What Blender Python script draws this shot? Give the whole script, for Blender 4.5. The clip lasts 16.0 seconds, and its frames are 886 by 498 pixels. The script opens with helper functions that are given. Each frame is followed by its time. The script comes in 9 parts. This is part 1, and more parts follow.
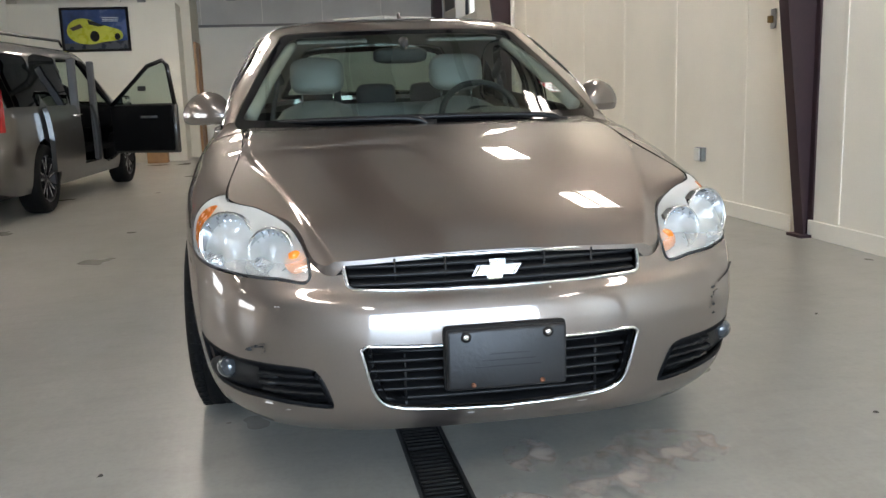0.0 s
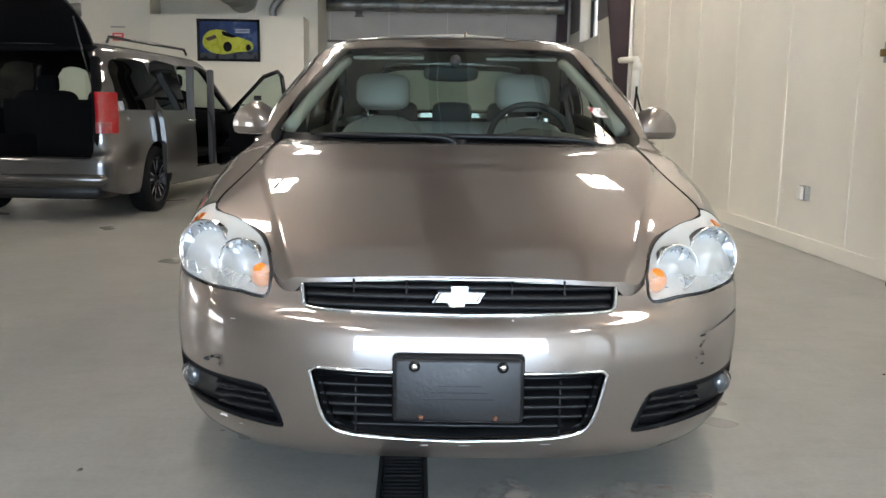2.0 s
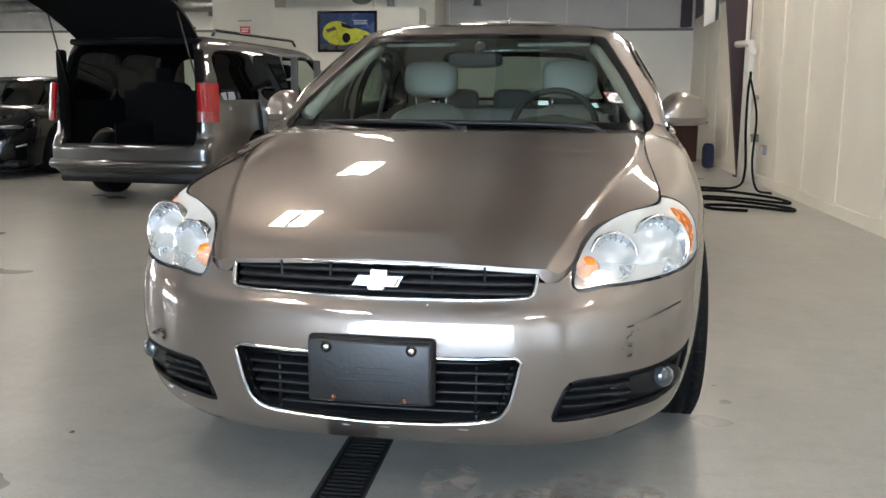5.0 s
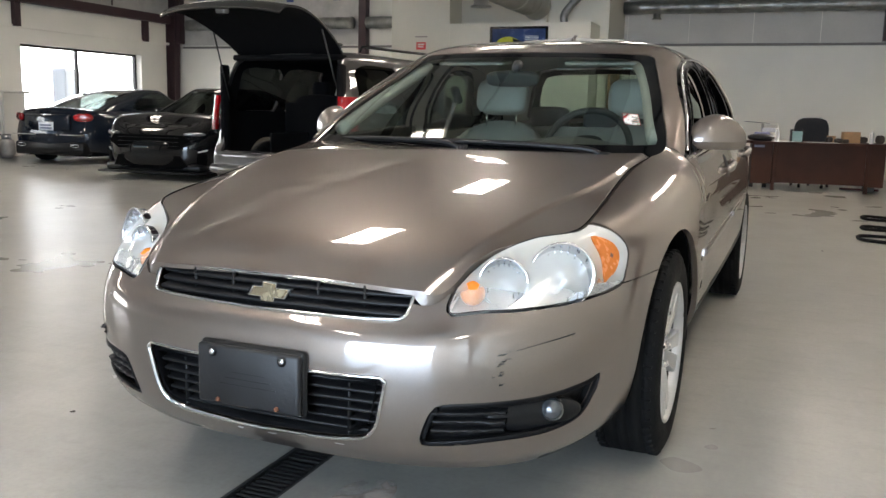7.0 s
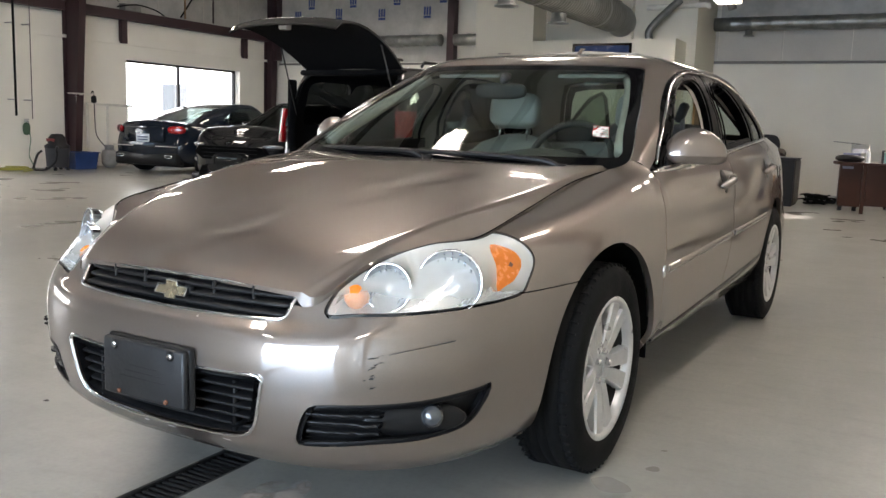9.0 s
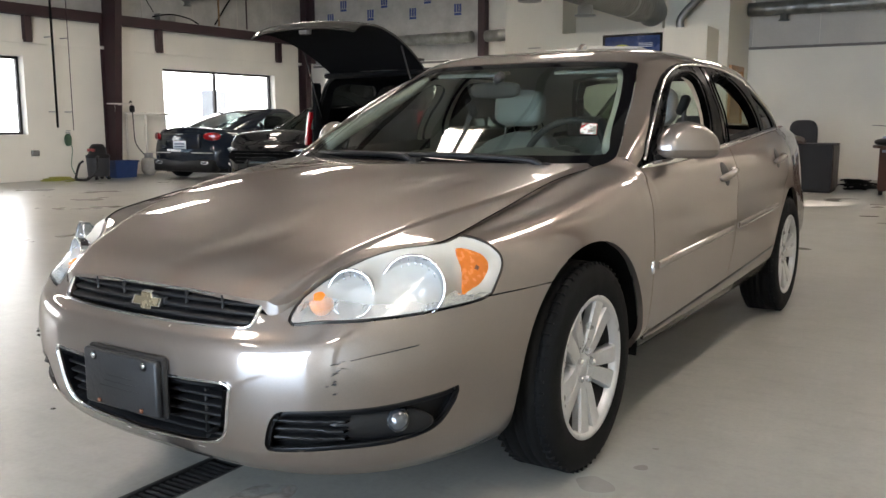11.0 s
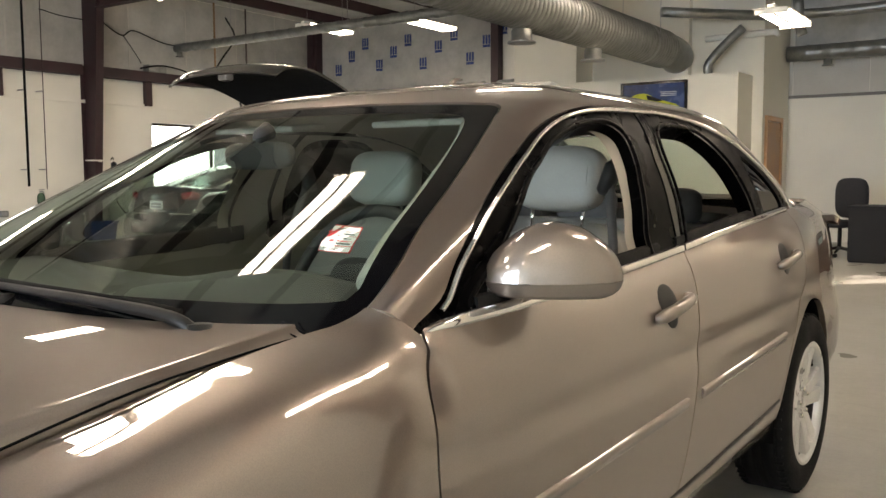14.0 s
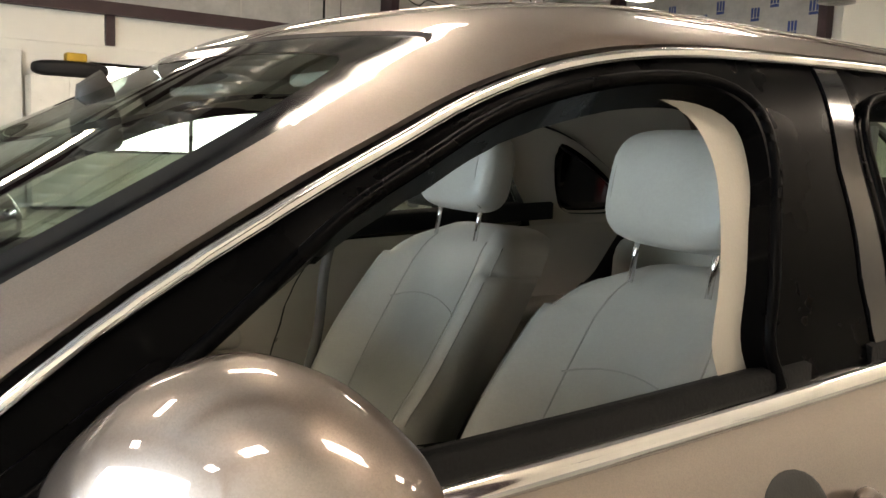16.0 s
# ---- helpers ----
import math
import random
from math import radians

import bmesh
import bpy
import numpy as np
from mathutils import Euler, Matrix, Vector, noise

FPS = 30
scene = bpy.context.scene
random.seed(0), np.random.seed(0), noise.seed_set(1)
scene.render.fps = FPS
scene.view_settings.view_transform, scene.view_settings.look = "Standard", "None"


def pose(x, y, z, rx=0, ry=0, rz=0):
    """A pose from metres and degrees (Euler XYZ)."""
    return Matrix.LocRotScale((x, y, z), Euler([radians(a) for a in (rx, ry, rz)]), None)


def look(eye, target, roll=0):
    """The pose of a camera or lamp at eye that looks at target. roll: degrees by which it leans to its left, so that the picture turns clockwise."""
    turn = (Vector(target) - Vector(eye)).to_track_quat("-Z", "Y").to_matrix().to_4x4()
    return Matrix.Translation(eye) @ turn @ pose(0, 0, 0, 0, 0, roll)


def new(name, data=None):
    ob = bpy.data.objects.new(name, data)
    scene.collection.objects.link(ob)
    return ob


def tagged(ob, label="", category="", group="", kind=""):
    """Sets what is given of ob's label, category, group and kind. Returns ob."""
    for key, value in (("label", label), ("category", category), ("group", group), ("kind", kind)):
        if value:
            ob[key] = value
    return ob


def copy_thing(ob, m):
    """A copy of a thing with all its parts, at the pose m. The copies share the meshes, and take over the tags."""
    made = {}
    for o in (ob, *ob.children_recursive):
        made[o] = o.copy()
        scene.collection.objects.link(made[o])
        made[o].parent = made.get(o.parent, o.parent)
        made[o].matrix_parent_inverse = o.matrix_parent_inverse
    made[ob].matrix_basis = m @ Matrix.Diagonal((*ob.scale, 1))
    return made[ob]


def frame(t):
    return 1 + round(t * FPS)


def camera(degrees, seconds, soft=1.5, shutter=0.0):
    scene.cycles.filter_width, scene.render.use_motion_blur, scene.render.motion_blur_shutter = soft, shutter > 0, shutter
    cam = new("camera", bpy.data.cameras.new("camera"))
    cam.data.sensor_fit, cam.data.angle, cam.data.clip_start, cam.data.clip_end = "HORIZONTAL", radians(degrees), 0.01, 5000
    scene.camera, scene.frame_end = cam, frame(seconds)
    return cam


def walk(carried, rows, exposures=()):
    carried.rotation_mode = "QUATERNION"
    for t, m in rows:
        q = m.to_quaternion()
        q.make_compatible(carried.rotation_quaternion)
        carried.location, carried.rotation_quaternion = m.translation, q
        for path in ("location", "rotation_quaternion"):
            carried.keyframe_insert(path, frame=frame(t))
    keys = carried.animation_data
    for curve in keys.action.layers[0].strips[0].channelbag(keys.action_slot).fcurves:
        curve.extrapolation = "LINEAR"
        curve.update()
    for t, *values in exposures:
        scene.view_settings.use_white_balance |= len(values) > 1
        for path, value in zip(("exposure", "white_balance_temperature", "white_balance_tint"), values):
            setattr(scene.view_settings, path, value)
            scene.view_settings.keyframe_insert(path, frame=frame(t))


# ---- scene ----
cam = camera(54.2, 16.0)
PATH = [
    (0, (-0.41, -2.17, 1.088), (-0.151, -0.22, 0.727), -1.9),
    (0.5, (-0.238, -2.168, 1.088), (-0.074, -0.206, 0.734), -0.7),
    (1, (-0.096, -2.121, 1.081), (-0.012, -0.152, 0.741), 0.3),
    (1.5, (-0.021, -2.08, 1.079), (-0.01, -0.106, 0.755), 0.9),
    (2, (0.006, -2.102, 1.078), (-0.028, -0.127, 0.766), 0.8),
    (2.5, (0.02, -2.127, 1.064), (-0.033, -0.151, 0.762), 0.4),
    (3, (0.053, -2.137, 1.062), (-0.01, -0.161, 0.759), 0.0),
    (3.5, (0.139, -2.155, 1.06), (0.039, -0.181, 0.757), 0.3),
    (4, (0.233, -2.18, 1.046), (0.043, -0.214, 0.732), 0.9),
    (4.2, (0.282, -2.148, 1.05), (0.058, -0.187, 0.725), 0.8),
    (6.3, (1.048, -1.994, 1.095), (0.426, -0.122, 0.764), 0.8),
    (6.5, (1.119, -1.952, 1.088), (0.443, -0.098, 0.76), 1.0),
    (7, (1.3, -1.852, 1.104), (0.501, -0.046, 0.788), 1.3),
    (7.5, (1.49, -1.782, 1.102), (0.637, 0.001, 0.798), 1.9),
    (8, (1.64, -1.726, 1.082), (0.735, 0.033, 0.783), 2.1),
    (8.5, (1.722, -1.647, 1.084), (0.744, 0.074, 0.796), 2.7),
    (10.8, (1.985, -1.566, 1.117), (0.874, 0.072, 0.83), -0.5),
    (11, (1.982, -1.509, 1.117), (0.875, 0.131, 0.824), -0.1),
    (11.5, (1.95, -1.258, 1.119), (0.853, 0.39, 0.834), 0.2),
    (12, (1.93, -0.971, 1.111), (0.836, 0.68, 0.827), -0.7),
    (12.5, (1.909, -0.653, 1.118), (0.788, 0.977, 0.823), -0.8),
    (13, (1.844, -0.289, 1.137), (0.716, 1.345, 0.894), -1.0),
    (13.5, (1.76, 0.063, 1.167), (0.628, 1.699, 0.967), 0.3),
    (14, (1.686, 0.417, 1.205), (0.48, 2.003, 1.031), -0.2),
    (14.5, (1.623, 0.743, 1.208), (0.327, 2.26, 1.073), -0.7),
    (15, (1.532, 1.087, 1.203), (0.118, 2.495, 1.074), -0.3),
    (15.5, (1.473, 1.401, 1.214), (-0.104, 2.621, 1.057), 0.4),
    (16, (1.368, 1.658, 1.249), (-0.313, 2.715, 1.008), 2.4),
]
walk(cam, [(t, look(eye, target, roll)) for t, eye, target, roll in PATH],
     [(0, 1.22, 6600, 17), (0.6, 1.33, 6600, 17), (7, 1.38, 6650, 18), (11, 1.43, 6750, 19), (12.5, 1.56, 7050, 19), (13.5, 1.69, 7450, 19), (14.5, 1.66, 7600, 19), (16, 1.99, 7600, 20)])

# world: a bright, veiled day outside the windows and the open door
world = bpy.data.worlds.new("world")
scene.world = world
world.use_nodes = True
wn = world.node_tree.nodes
sky = wn.new("ShaderNodeTexSky")
sky.sky_type, sky.sun_disc = "NISHITA", False
sky.sun_elevation, sky.sun_rotation = radians(34), radians(45)
world.node_tree.links.new(sky.outputs[0], wn["Background"].inputs[0])
wn["Background"].inputs[1].default_value = 0.15
sun = new("sun", bpy.data.lights.new("sun", "SUN"))
sun.data.energy, sun.data.angle, sun.data.color = 5.0, radians(0.6), (1.0, 0.95, 0.88)
sun.matrix_basis = pose(0, 0, 0, 0, 0, 2.8) @ look((3.0, 3.1, 2.9), (0, 0, 0))
# daylight of the yard in the open vehicle doorway behind the walk
day = new("doorway_daylight", bpy.data.lights.new("doorway_daylight", "AREA"))
day.data.shape, day.data.size, day.data.size_y = "RECTANGLE", 4.5, 3.2
day.data.energy, day.data.color = 320.0, (0.60, 0.81, 1.0)
day.matrix_basis = pose(0, 0, 0, 0, 0, 2.8) @ pose(-0.3, -7.55, 1.65, 90, 0, 0)

# self-lit material for an added sheet that stands for the daylight outside
YARDGLOW = bpy.data.materials.new("yard_glow")
YARDGLOW.use_nodes = True
YARDGLOW.node_tree.nodes["Principled BSDF"].inputs["Base Color"].default_value = (0.8, 0.8, 0.8, 1)
YARDGLOW.node_tree.nodes["Principled BSDF"].inputs["Emission Color"].default_value = (0.93, 0.97, 1.0, 1)
YARDGLOW.node_tree.nodes["Principled BSDF"].inputs["Emission Strength"].default_value = 3.2

# ---- building frame: the hall is turned a little against the sedan ----
BLD = pose(0, 0, 0, 0, 0, 2.8)
XL, XR, YB, YF, ZC = -13.3, 3.08, 16.5, -7.5, 4.9


# ---- materials ----
def mat(name, base, rough=0.5, metal=0.0, vary=0.12, scale=6.0, bump=0.0, bscale=60.0, coat=0.0, trans=0.0, alpha=1.0,
        emit=0.0, stain=0.0, stain_col=None, spec=0.5, per_object=0.0, ior=1.5, coat_rough=0.04, rvary=0.08):
    """A procedural surface: base colour with two scales of variation, roughness variation and fine relief."""
    m = bpy.data.materials.new(name)
    m.use_nodes = True
    nt = m.node_tree
    n, l = nt.nodes, nt.links
    b = n["Principled BSDF"]
    b.inputs["Metallic"].default_value = metal
    b.inputs["Roughness"].default_value = rough
    b.inputs["Specular IOR Level"].default_value = spec
    b.inputs["IOR"].default_value = ior
    b.inputs["Coat Weight"].default_value = coat
    b.inputs["Coat Roughness"].default_value = coat_rough
    b.inputs["Transmission Weight"].default_value = trans
    b.inputs["Alpha"].default_value = alpha
    b.inputs["Base Color"].default_value = (*base, 1)
    if emit:
        b.inputs["Emission Color"].default_value = (*base, 1)
        b.inputs["Emission Strength"].default_value = emit
        return m
    co = n.new("ShaderNodeTexCoord")
    big = n.new("ShaderNodeTexNoise")
    big.inputs["Scale"].default_value, big.inputs["Detail"].default_value = scale, 6
    fine = n.new("ShaderNodeTexNoise")
    fine.inputs["Scale"].default_value, fine.inputs["Detail"].default_value = bscale, 4
    l.new(co.outputs["Object"], big.inputs["Vector"])
    l.new(co.outputs["Object"], fine.inputs["Vector"])
    if vary:
        mix = n.new("ShaderNodeMix")
        mix.data_type, mix.blend_type = "RGBA", "MULTIPLY"
        mix.inputs[0].default_value = 1.0
        mix.inputs[6].default_value = (*base, 1)
        ramp = n.new("ShaderNodeMapRange")
        ramp.inputs[1].default_value, ramp.inputs[2].default_value = 0.3, 0.7
        ramp.inputs[3].default_value, ramp.inputs[4].default_value = 1 - vary, 1 + vary
        add = n.new("ShaderNodeMath")
        add.operation, add.inputs[1].default_value = "MULTIPLY_ADD", 0.3
        l.new(fine.outputs[0], add.inputs[0])
        sub = n.new("ShaderNodeMath")
        sub.operation, sub.inputs[1].default_value = "SUBTRACT", 0.15
        l.new(big.outputs[0], sub.inputs[0])
        l.new(sub.outputs[0], add.inputs[2])
        l.new(add.outputs[0], ramp.inputs[0])
        l.new(ramp.outputs[0], mix.inputs[7])
        col = mix.outputs[2]
        if stain:
            st = n.new("ShaderNodeTexNoise")
            st.inputs["Scale"].default_value, st.inputs["Detail"].default_value = scale * 0.35, 8
            st.inputs["Distortion"].default_value = 0.6
            l.new(co.outputs["Object"], st.inputs["Vector"])
            sr = n.new("ShaderNodeMapRange")
            sr.inputs[1].default_value, sr.inputs[2].default_value = 0.56, 0.70
            sr.inputs[4].default_value = stain
            l.new(st.outputs[0], sr.inputs[0])
            m2 = n.new("ShaderNodeMix")
            m2.data_type = "RGBA"
            m2.inputs[7].default_value = (*(stain_col or base), 1)
            l.new(sr.outputs[0], m2.inputs[0])
            l.new(col, m2.inputs[6])
            col = m2.outputs[2]
        if per_object:
            oi = n.new("ShaderNodeObjectInfo")
            pr = n.new("ShaderNodeMapRange")
            pr.inputs[3].default_value, pr.inputs[4].default_value = 1 - per_object, 1 + per_object
            l.new(oi.outputs["Random"], pr.inputs[0])
            m3 = n.new("ShaderNodeMix")
            m3.data_type, m3.blend_type = "RGBA", "MULTIPLY"
            m3.inputs[0].default_value = 1.0
            l.new(col, m3.inputs[6])
            l.new(pr.outputs[0], m3.inputs[7])
            col = m3.outputs[2]
        l.new(col, b.inputs["Base Color"])
        if rvary:
            rr = n.new("ShaderNodeMapRange")
            rr.inputs[1].default_value, rr.inputs[2].default_value = 0.3, 0.7
            rr.inputs[3].default_value, rr.inputs[4].default_value = max(rough - rvary, 0.01), min(rough + rvary, 1)
            l.new(big.outputs[0], rr.inputs[0])
            l.new(rr.outputs[0], b.inputs["Roughness"])
    if bump:
        bp = n.new("ShaderNodeBump")
        bp.inputs["Strength"].default_value, bp.inputs["Distance"].default_value = bump, 0.004
        l.new(fine.outputs[0], bp.inputs["Height"])
        l.new(bp.outputs[0], b.inputs["Normal"])
    return m


def glass(name, tint, rough=0.0):
    """Thin clear pane: see-through with a mirror sheen, casting no shadow of its own."""
    m = bpy.data.materials.new(name)
    m.use_nodes = True
    n, l = m.node_tree.nodes, m.node_tree.links
    out = n["Material Output"]
    n.remove(n["Principled BSDF"])
    tr, gl, fr, mx = n.new("ShaderNodeBsdfTransparent"), n.new("ShaderNodeBsdfGlossy"), n.new("ShaderNodeLayerWeight"), n.new("ShaderNodeMixShader")
    tr.inputs[0].default_value = (*tint, 1)
    gl.inputs["Roughness"].default_value = rough
    pw, sc = n.new("ShaderNodeMath"), n.new("ShaderNodeMath")
    pw.operation, pw.inputs[1].default_value = "POWER", 5.0
    sc.operation, sc.inputs[1].default_value, sc.inputs[2].default_value = "MULTIPLY_ADD", 0.9, 0.06
    fr.inputs[0].default_value = 0.5
    l.new(fr.outputs["Facing"], pw.inputs[0])
    l.new(pw.outputs[0], sc.inputs[0])
    l.new(sc.outputs[0], mx.inputs[0])
    l.new(tr.outputs[0], mx.inputs[1])
    l.new(gl.outputs[0], mx.inputs[2])
    l.new(mx.outputs[0], out.inputs[0])
    return m


def car_paint(name, base, metal=0.55, rough=0.32, flake=0.18, coat_ior=1.8):
    """Metallic lacquer: flaked base under a clear, glossy coat."""
    m = mat(name, base, rough, metal, vary=0.0, coat=1.0, coat_rough=0.03)
    m.node_tree.nodes["Principled BSDF"].inputs["Coat IOR"].default_value = coat_ior
    n, l = m.node_tree.nodes, m.node_tree.links
    b = n["Principled BSDF"]
    if max(base) < 0.03:
        b.inputs["Specular IOR Level"].default_value = 0.05
    co, no = n.new("ShaderNodeTexCoord"), n.new("ShaderNodeTexVoronoi")
    no.inputs["Scale"].default_value = 900
    l.new(co.outputs["Object"], no.inputs["Vector"])
    mr = n.new("ShaderNodeMapRange")
    mr.inputs[3].default_value, mr.inputs[4].default_value = 1 - flake, 1 + flake
    sep = n.new("ShaderNodeSeparateColor")
    l.new(no.outputs["Color"], sep.inputs[0])
    l.new(sep.outputs[0], mr.inputs[0])
    mx = n.new("ShaderNodeMix")
    mx.data_type, mx.blend_type = "RGBA", "MULTIPLY"
    mx.inputs[0].default_value = 1
    mx.inputs[6].default_value = (*base, 1)
    l.new(mr.outputs[0], mx.inputs[7])
    l.new(mx.outputs[2], b.inputs["Base Color"])
    dirt = n.new("ShaderNodeTexNoise")
    dirt.inputs["Scale"].default_value, dirt.inputs["Detail"].default_value = 3.5, 7
    l.new(co.outputs["Object"], dirt.inputs["Vector"])
    dr = n.new("ShaderNodeMapRange")
    dr.inputs[1].default_value, dr.inputs[2].default_value, dr.inputs[3].default_value, dr.inputs[4].default_value = 0.35, 0.75, 0.004, 0.022
    l.new(dirt.outputs[0], dr.inputs[0])
    l.new(dr.outputs[0], b.inputs["Coat Roughness"])
    return m


PAINT = car_paint("taupe_paint", (0.180, 0.145, 0.123), 0.76, 0.38, 0.07, 2.0)
VANPAINT = car_paint("pewter_paint", (0.060, 0.058, 0.055), 0.7, 0.38)
BLACKPAINT = car_paint("black_paint", (0.004, 0.004, 0.005), 0.05, 0.4, 0.1, 1.5)
GREYPAINT = car_paint("charcoal_paint", (0.006, 0.010, 0.018), 0.1, 0.4, 0.1, 1.5)
PLASTIC = mat("black_plastic", (0.006, 0.006, 0.0065), 0.45, spec=0.3, vary=0.15, scale=9, bump=0.15, bscale=400)
GLOSSBLACK = mat("gloss_black", (0.006, 0.006, 0.007), 0.12, vary=0.05)
RUBBER = mat("rubber", (0.006, 0.006, 0.006), 0.75, spec=0.12, vary=0.25, scale=14, bump=0.3, bscale=220)
CHROME = mat("chrome", (0.75, 0.75, 0.76), 0.08, 1.0, vary=0.05, scale=20, rvary=0.03)
ALLOY = mat("wheel_alloy", (0.52, 0.52, 0.52), 0.34, 0.45, vary=0.08, scale=18)
STEEL = mat("steel", (0.4, 0.4, 0.41), 0.35, 1.0, vary=0.15, scale=10)
GALV = mat("galvanised", (0.27, 0.275, 0.26), 0.42, 0.8, vary=0.22, scale=7, bump=0.2, bscale=50)
PURLIN = mat("purple_primer", (0.034, 0.014, 0.017), 0.55, vary=0.25, scale=4, bump=0.1, bscale=40, stain=0.25, stain_col=(0.08, 0.045, 0.042))
CREAM = mat("cream_paint", (0.82, 0.77, 0.665), 0.42, vary=0.05, scale=1.2, bump=0.12, bscale=90, stain=0.25, stain_col=(0.62, 0.56, 0.45))
WHITEWALL = mat("white_paint", (0.80, 0.775, 0.70), 0.6, vary=0.05, scale=1.0, bump=0.1, bscale=90)
LINER = mat("white_liner", (0.52, 0.50, 0.46), 0.55, vary=0.08, scale=1.5, bump=0.1, bscale=30)
FOIL = mat("insulation_facing", (0.46, 0.45, 0.42), 0.5, vary=0.15, scale=2.5, bump=0.3, bscale=14)
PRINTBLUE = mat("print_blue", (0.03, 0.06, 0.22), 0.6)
ROOFIN = mat("roof_liner", (0.56, 0.56, 0.53), 0.7, vary=0.15, scale=2)
CONCRETE = mat("outside_concrete", (0.5, 0.49, 0.46), 0.8, vary=0.15, scale=0.8)
WOOD = mat("mahogany_laminate", (0.048, 0.018, 0.011), 0.5, vary=0.25, scale=3, spec=0.2)
OAK = mat("oak_door", (0.36, 0.19, 0.08), 0.45, vary=0.2, scale=3)
DARKCAB = mat("dark_cabinet", (0.008, 0.0075, 0.0085), 0.5, spec=0.25, vary=0.15)
WHITEPVC = mat("white_pvc", (0.72, 0.70, 0.64), 0.35, vary=0.05)
LEATHER = mat("grey_leather", (0.32, 0.31, 0.275), 0.42, vary=0.08, scale=7, bump=0.08, bscale=160)
TRIM = mat("beige_trim", (0.38, 0.35, 0.30), 0.6, vary=0.06, scale=5, bump=0.12, bscale=300)
DASH = mat("dark_trim", (0.022, 0.022, 0.021), 0.55, spec=0.35, vary=0.1, bump=0.15, bscale=300)
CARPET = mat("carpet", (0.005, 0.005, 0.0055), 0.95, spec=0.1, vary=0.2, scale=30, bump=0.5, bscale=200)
REDLENS = mat("red_lens", (0.30, 0.004, 0.007), 0.12, vary=0.1, coat=0.6)
AMBER = mat("amber_lens", (0.75, 0.20, 0.02), 0.18, vary=0.1, coat=0.6)
CLEARLENS = mat("white_lens", (0.7, 0.7, 0.7), 0.15, vary=0.05)
PANE = glass("window_pane", (0.92, 0.95, 0.94))
AUTOGLASS = glass("car_glass", (0.55, 0.645, 0.585))
TINTGLASS = glass("privacy_glass", (0.02, 0.022, 0.022))
LENSGLASS = glass("lamp_lens", (0.86, 0.88, 0.88))
TUBE = mat("lamp_tube", (1.0, 0.95, 0.83), emit=12.4)


# ---- mesh helpers ----
def part(name, data, material, parent=None, label="", smooth=True):
    """Links a mesh, bmesh or Sheet as one object under its thing."""
    if isinstance(data, Sheet):
        data = data.mesh(name)
    elif isinstance(data, bmesh.types.BMesh):
        me = bpy.data.meshes.new(name)
        bmesh.ops.recalc_face_normals(data, faces=data.faces)
        data.to_mesh(me)
        data.free()
        data = me
    for p in data.polygons:
        p.use_smooth = smooth
    data.materials.clear()
    data.materials.append(material)
    ob = new(name, data)
    if parent is not None:
        ob.parent = parent
    if label:
        ob["label"] = label
    return ob


def thing(name, label, category, at=None, group="", kind=""):
    ob = new(name)
    ob.empty_display_size = 0.2
    if at is not None:
        ob.matrix_basis = at
    return tagged(ob, label, category, group, kind)


def solo(name, data, material, label, category, at=None, group="", kind="", smooth=False):
    ob = part(name, data, material, None, "", smooth)
    if at is not None:
        ob.matrix_basis = at
    return tagged(ob, label, category, group, kind)


def box(bm, x0, x1, y0, y1, z0, z1, bevel=0.0, m=None, seg=1):
    """Adds one box, with its edges rounded off, to a bmesh."""
    r = bmesh.ops.create_cube(bm, size=1)
    for v in r["verts"]:
        v.co = Vector(((x0 + x1) / 2 + v.co.x * (x1 - x0), (y0 + y1) / 2 + v.co.y * (y1 - y0), (z0 + z1) / 2 + v.co.z * (z1 - z0)))
    vs = r["verts"]
    if bevel:
        es = list({e for v in vs for e in v.link_edges})
        out = bmesh.ops.bevel(bm, geom=es, offset=bevel, segments=seg, affect="EDGES", profile=0.5)
        vs = list({v for f in out["faces"] for v in f.verts} | {v for v in vs if v.is_valid})
    if m is not None:
        bmesh.ops.transform(bm, matrix=m, verts=[v for v in vs if v.is_valid])
    return bm


def boxes(*rows, bevel=0.0):
    bm = bmesh.new()
    for r in rows:
        box(bm, *r, bevel=bevel)
    return bm


def tube(bm, pts, r, n=10, closed=False, caps=True):
    """A round bar along points; r is one radius or one per point."""
    pts = [Vector(p) for p in pts]
    rs = r if isinstance(r, (list, tuple)) else [r] * len(pts)
    rings = []
    up = None
    for i, p in enumerate(pts):
        a = pts[i - 1] if (i > 0 or closed) else p
        b = pts[(i + 1) % len(pts)] if (i < len(pts) - 1 or closed) else p
        d = (b - a).normalized()
        if up is None:
            up = d.orthogonal().normalized()
        up = (up - d * up.dot(d)).normalized()
        side = d.cross(up)
        rings.append([bm.verts.new(p + (up * math.cos(2 * math.pi * k / n) + side * math.sin(2 * math.pi * k / n)) * rs[i]) for k in range(n)])
    m = len(rings)
    for i in range(m if closed else m - 1):
        A, B = rings[i], rings[(i + 1) % m]
        for k in range(n):
            bm.faces.new((A[k], A[(k + 1) % n], B[(k + 1) % n], B[k]))
    if caps and not closed:
        bm.faces.new(rings[0][::-1])
        bm.faces.new(rings[-1])
    return bm


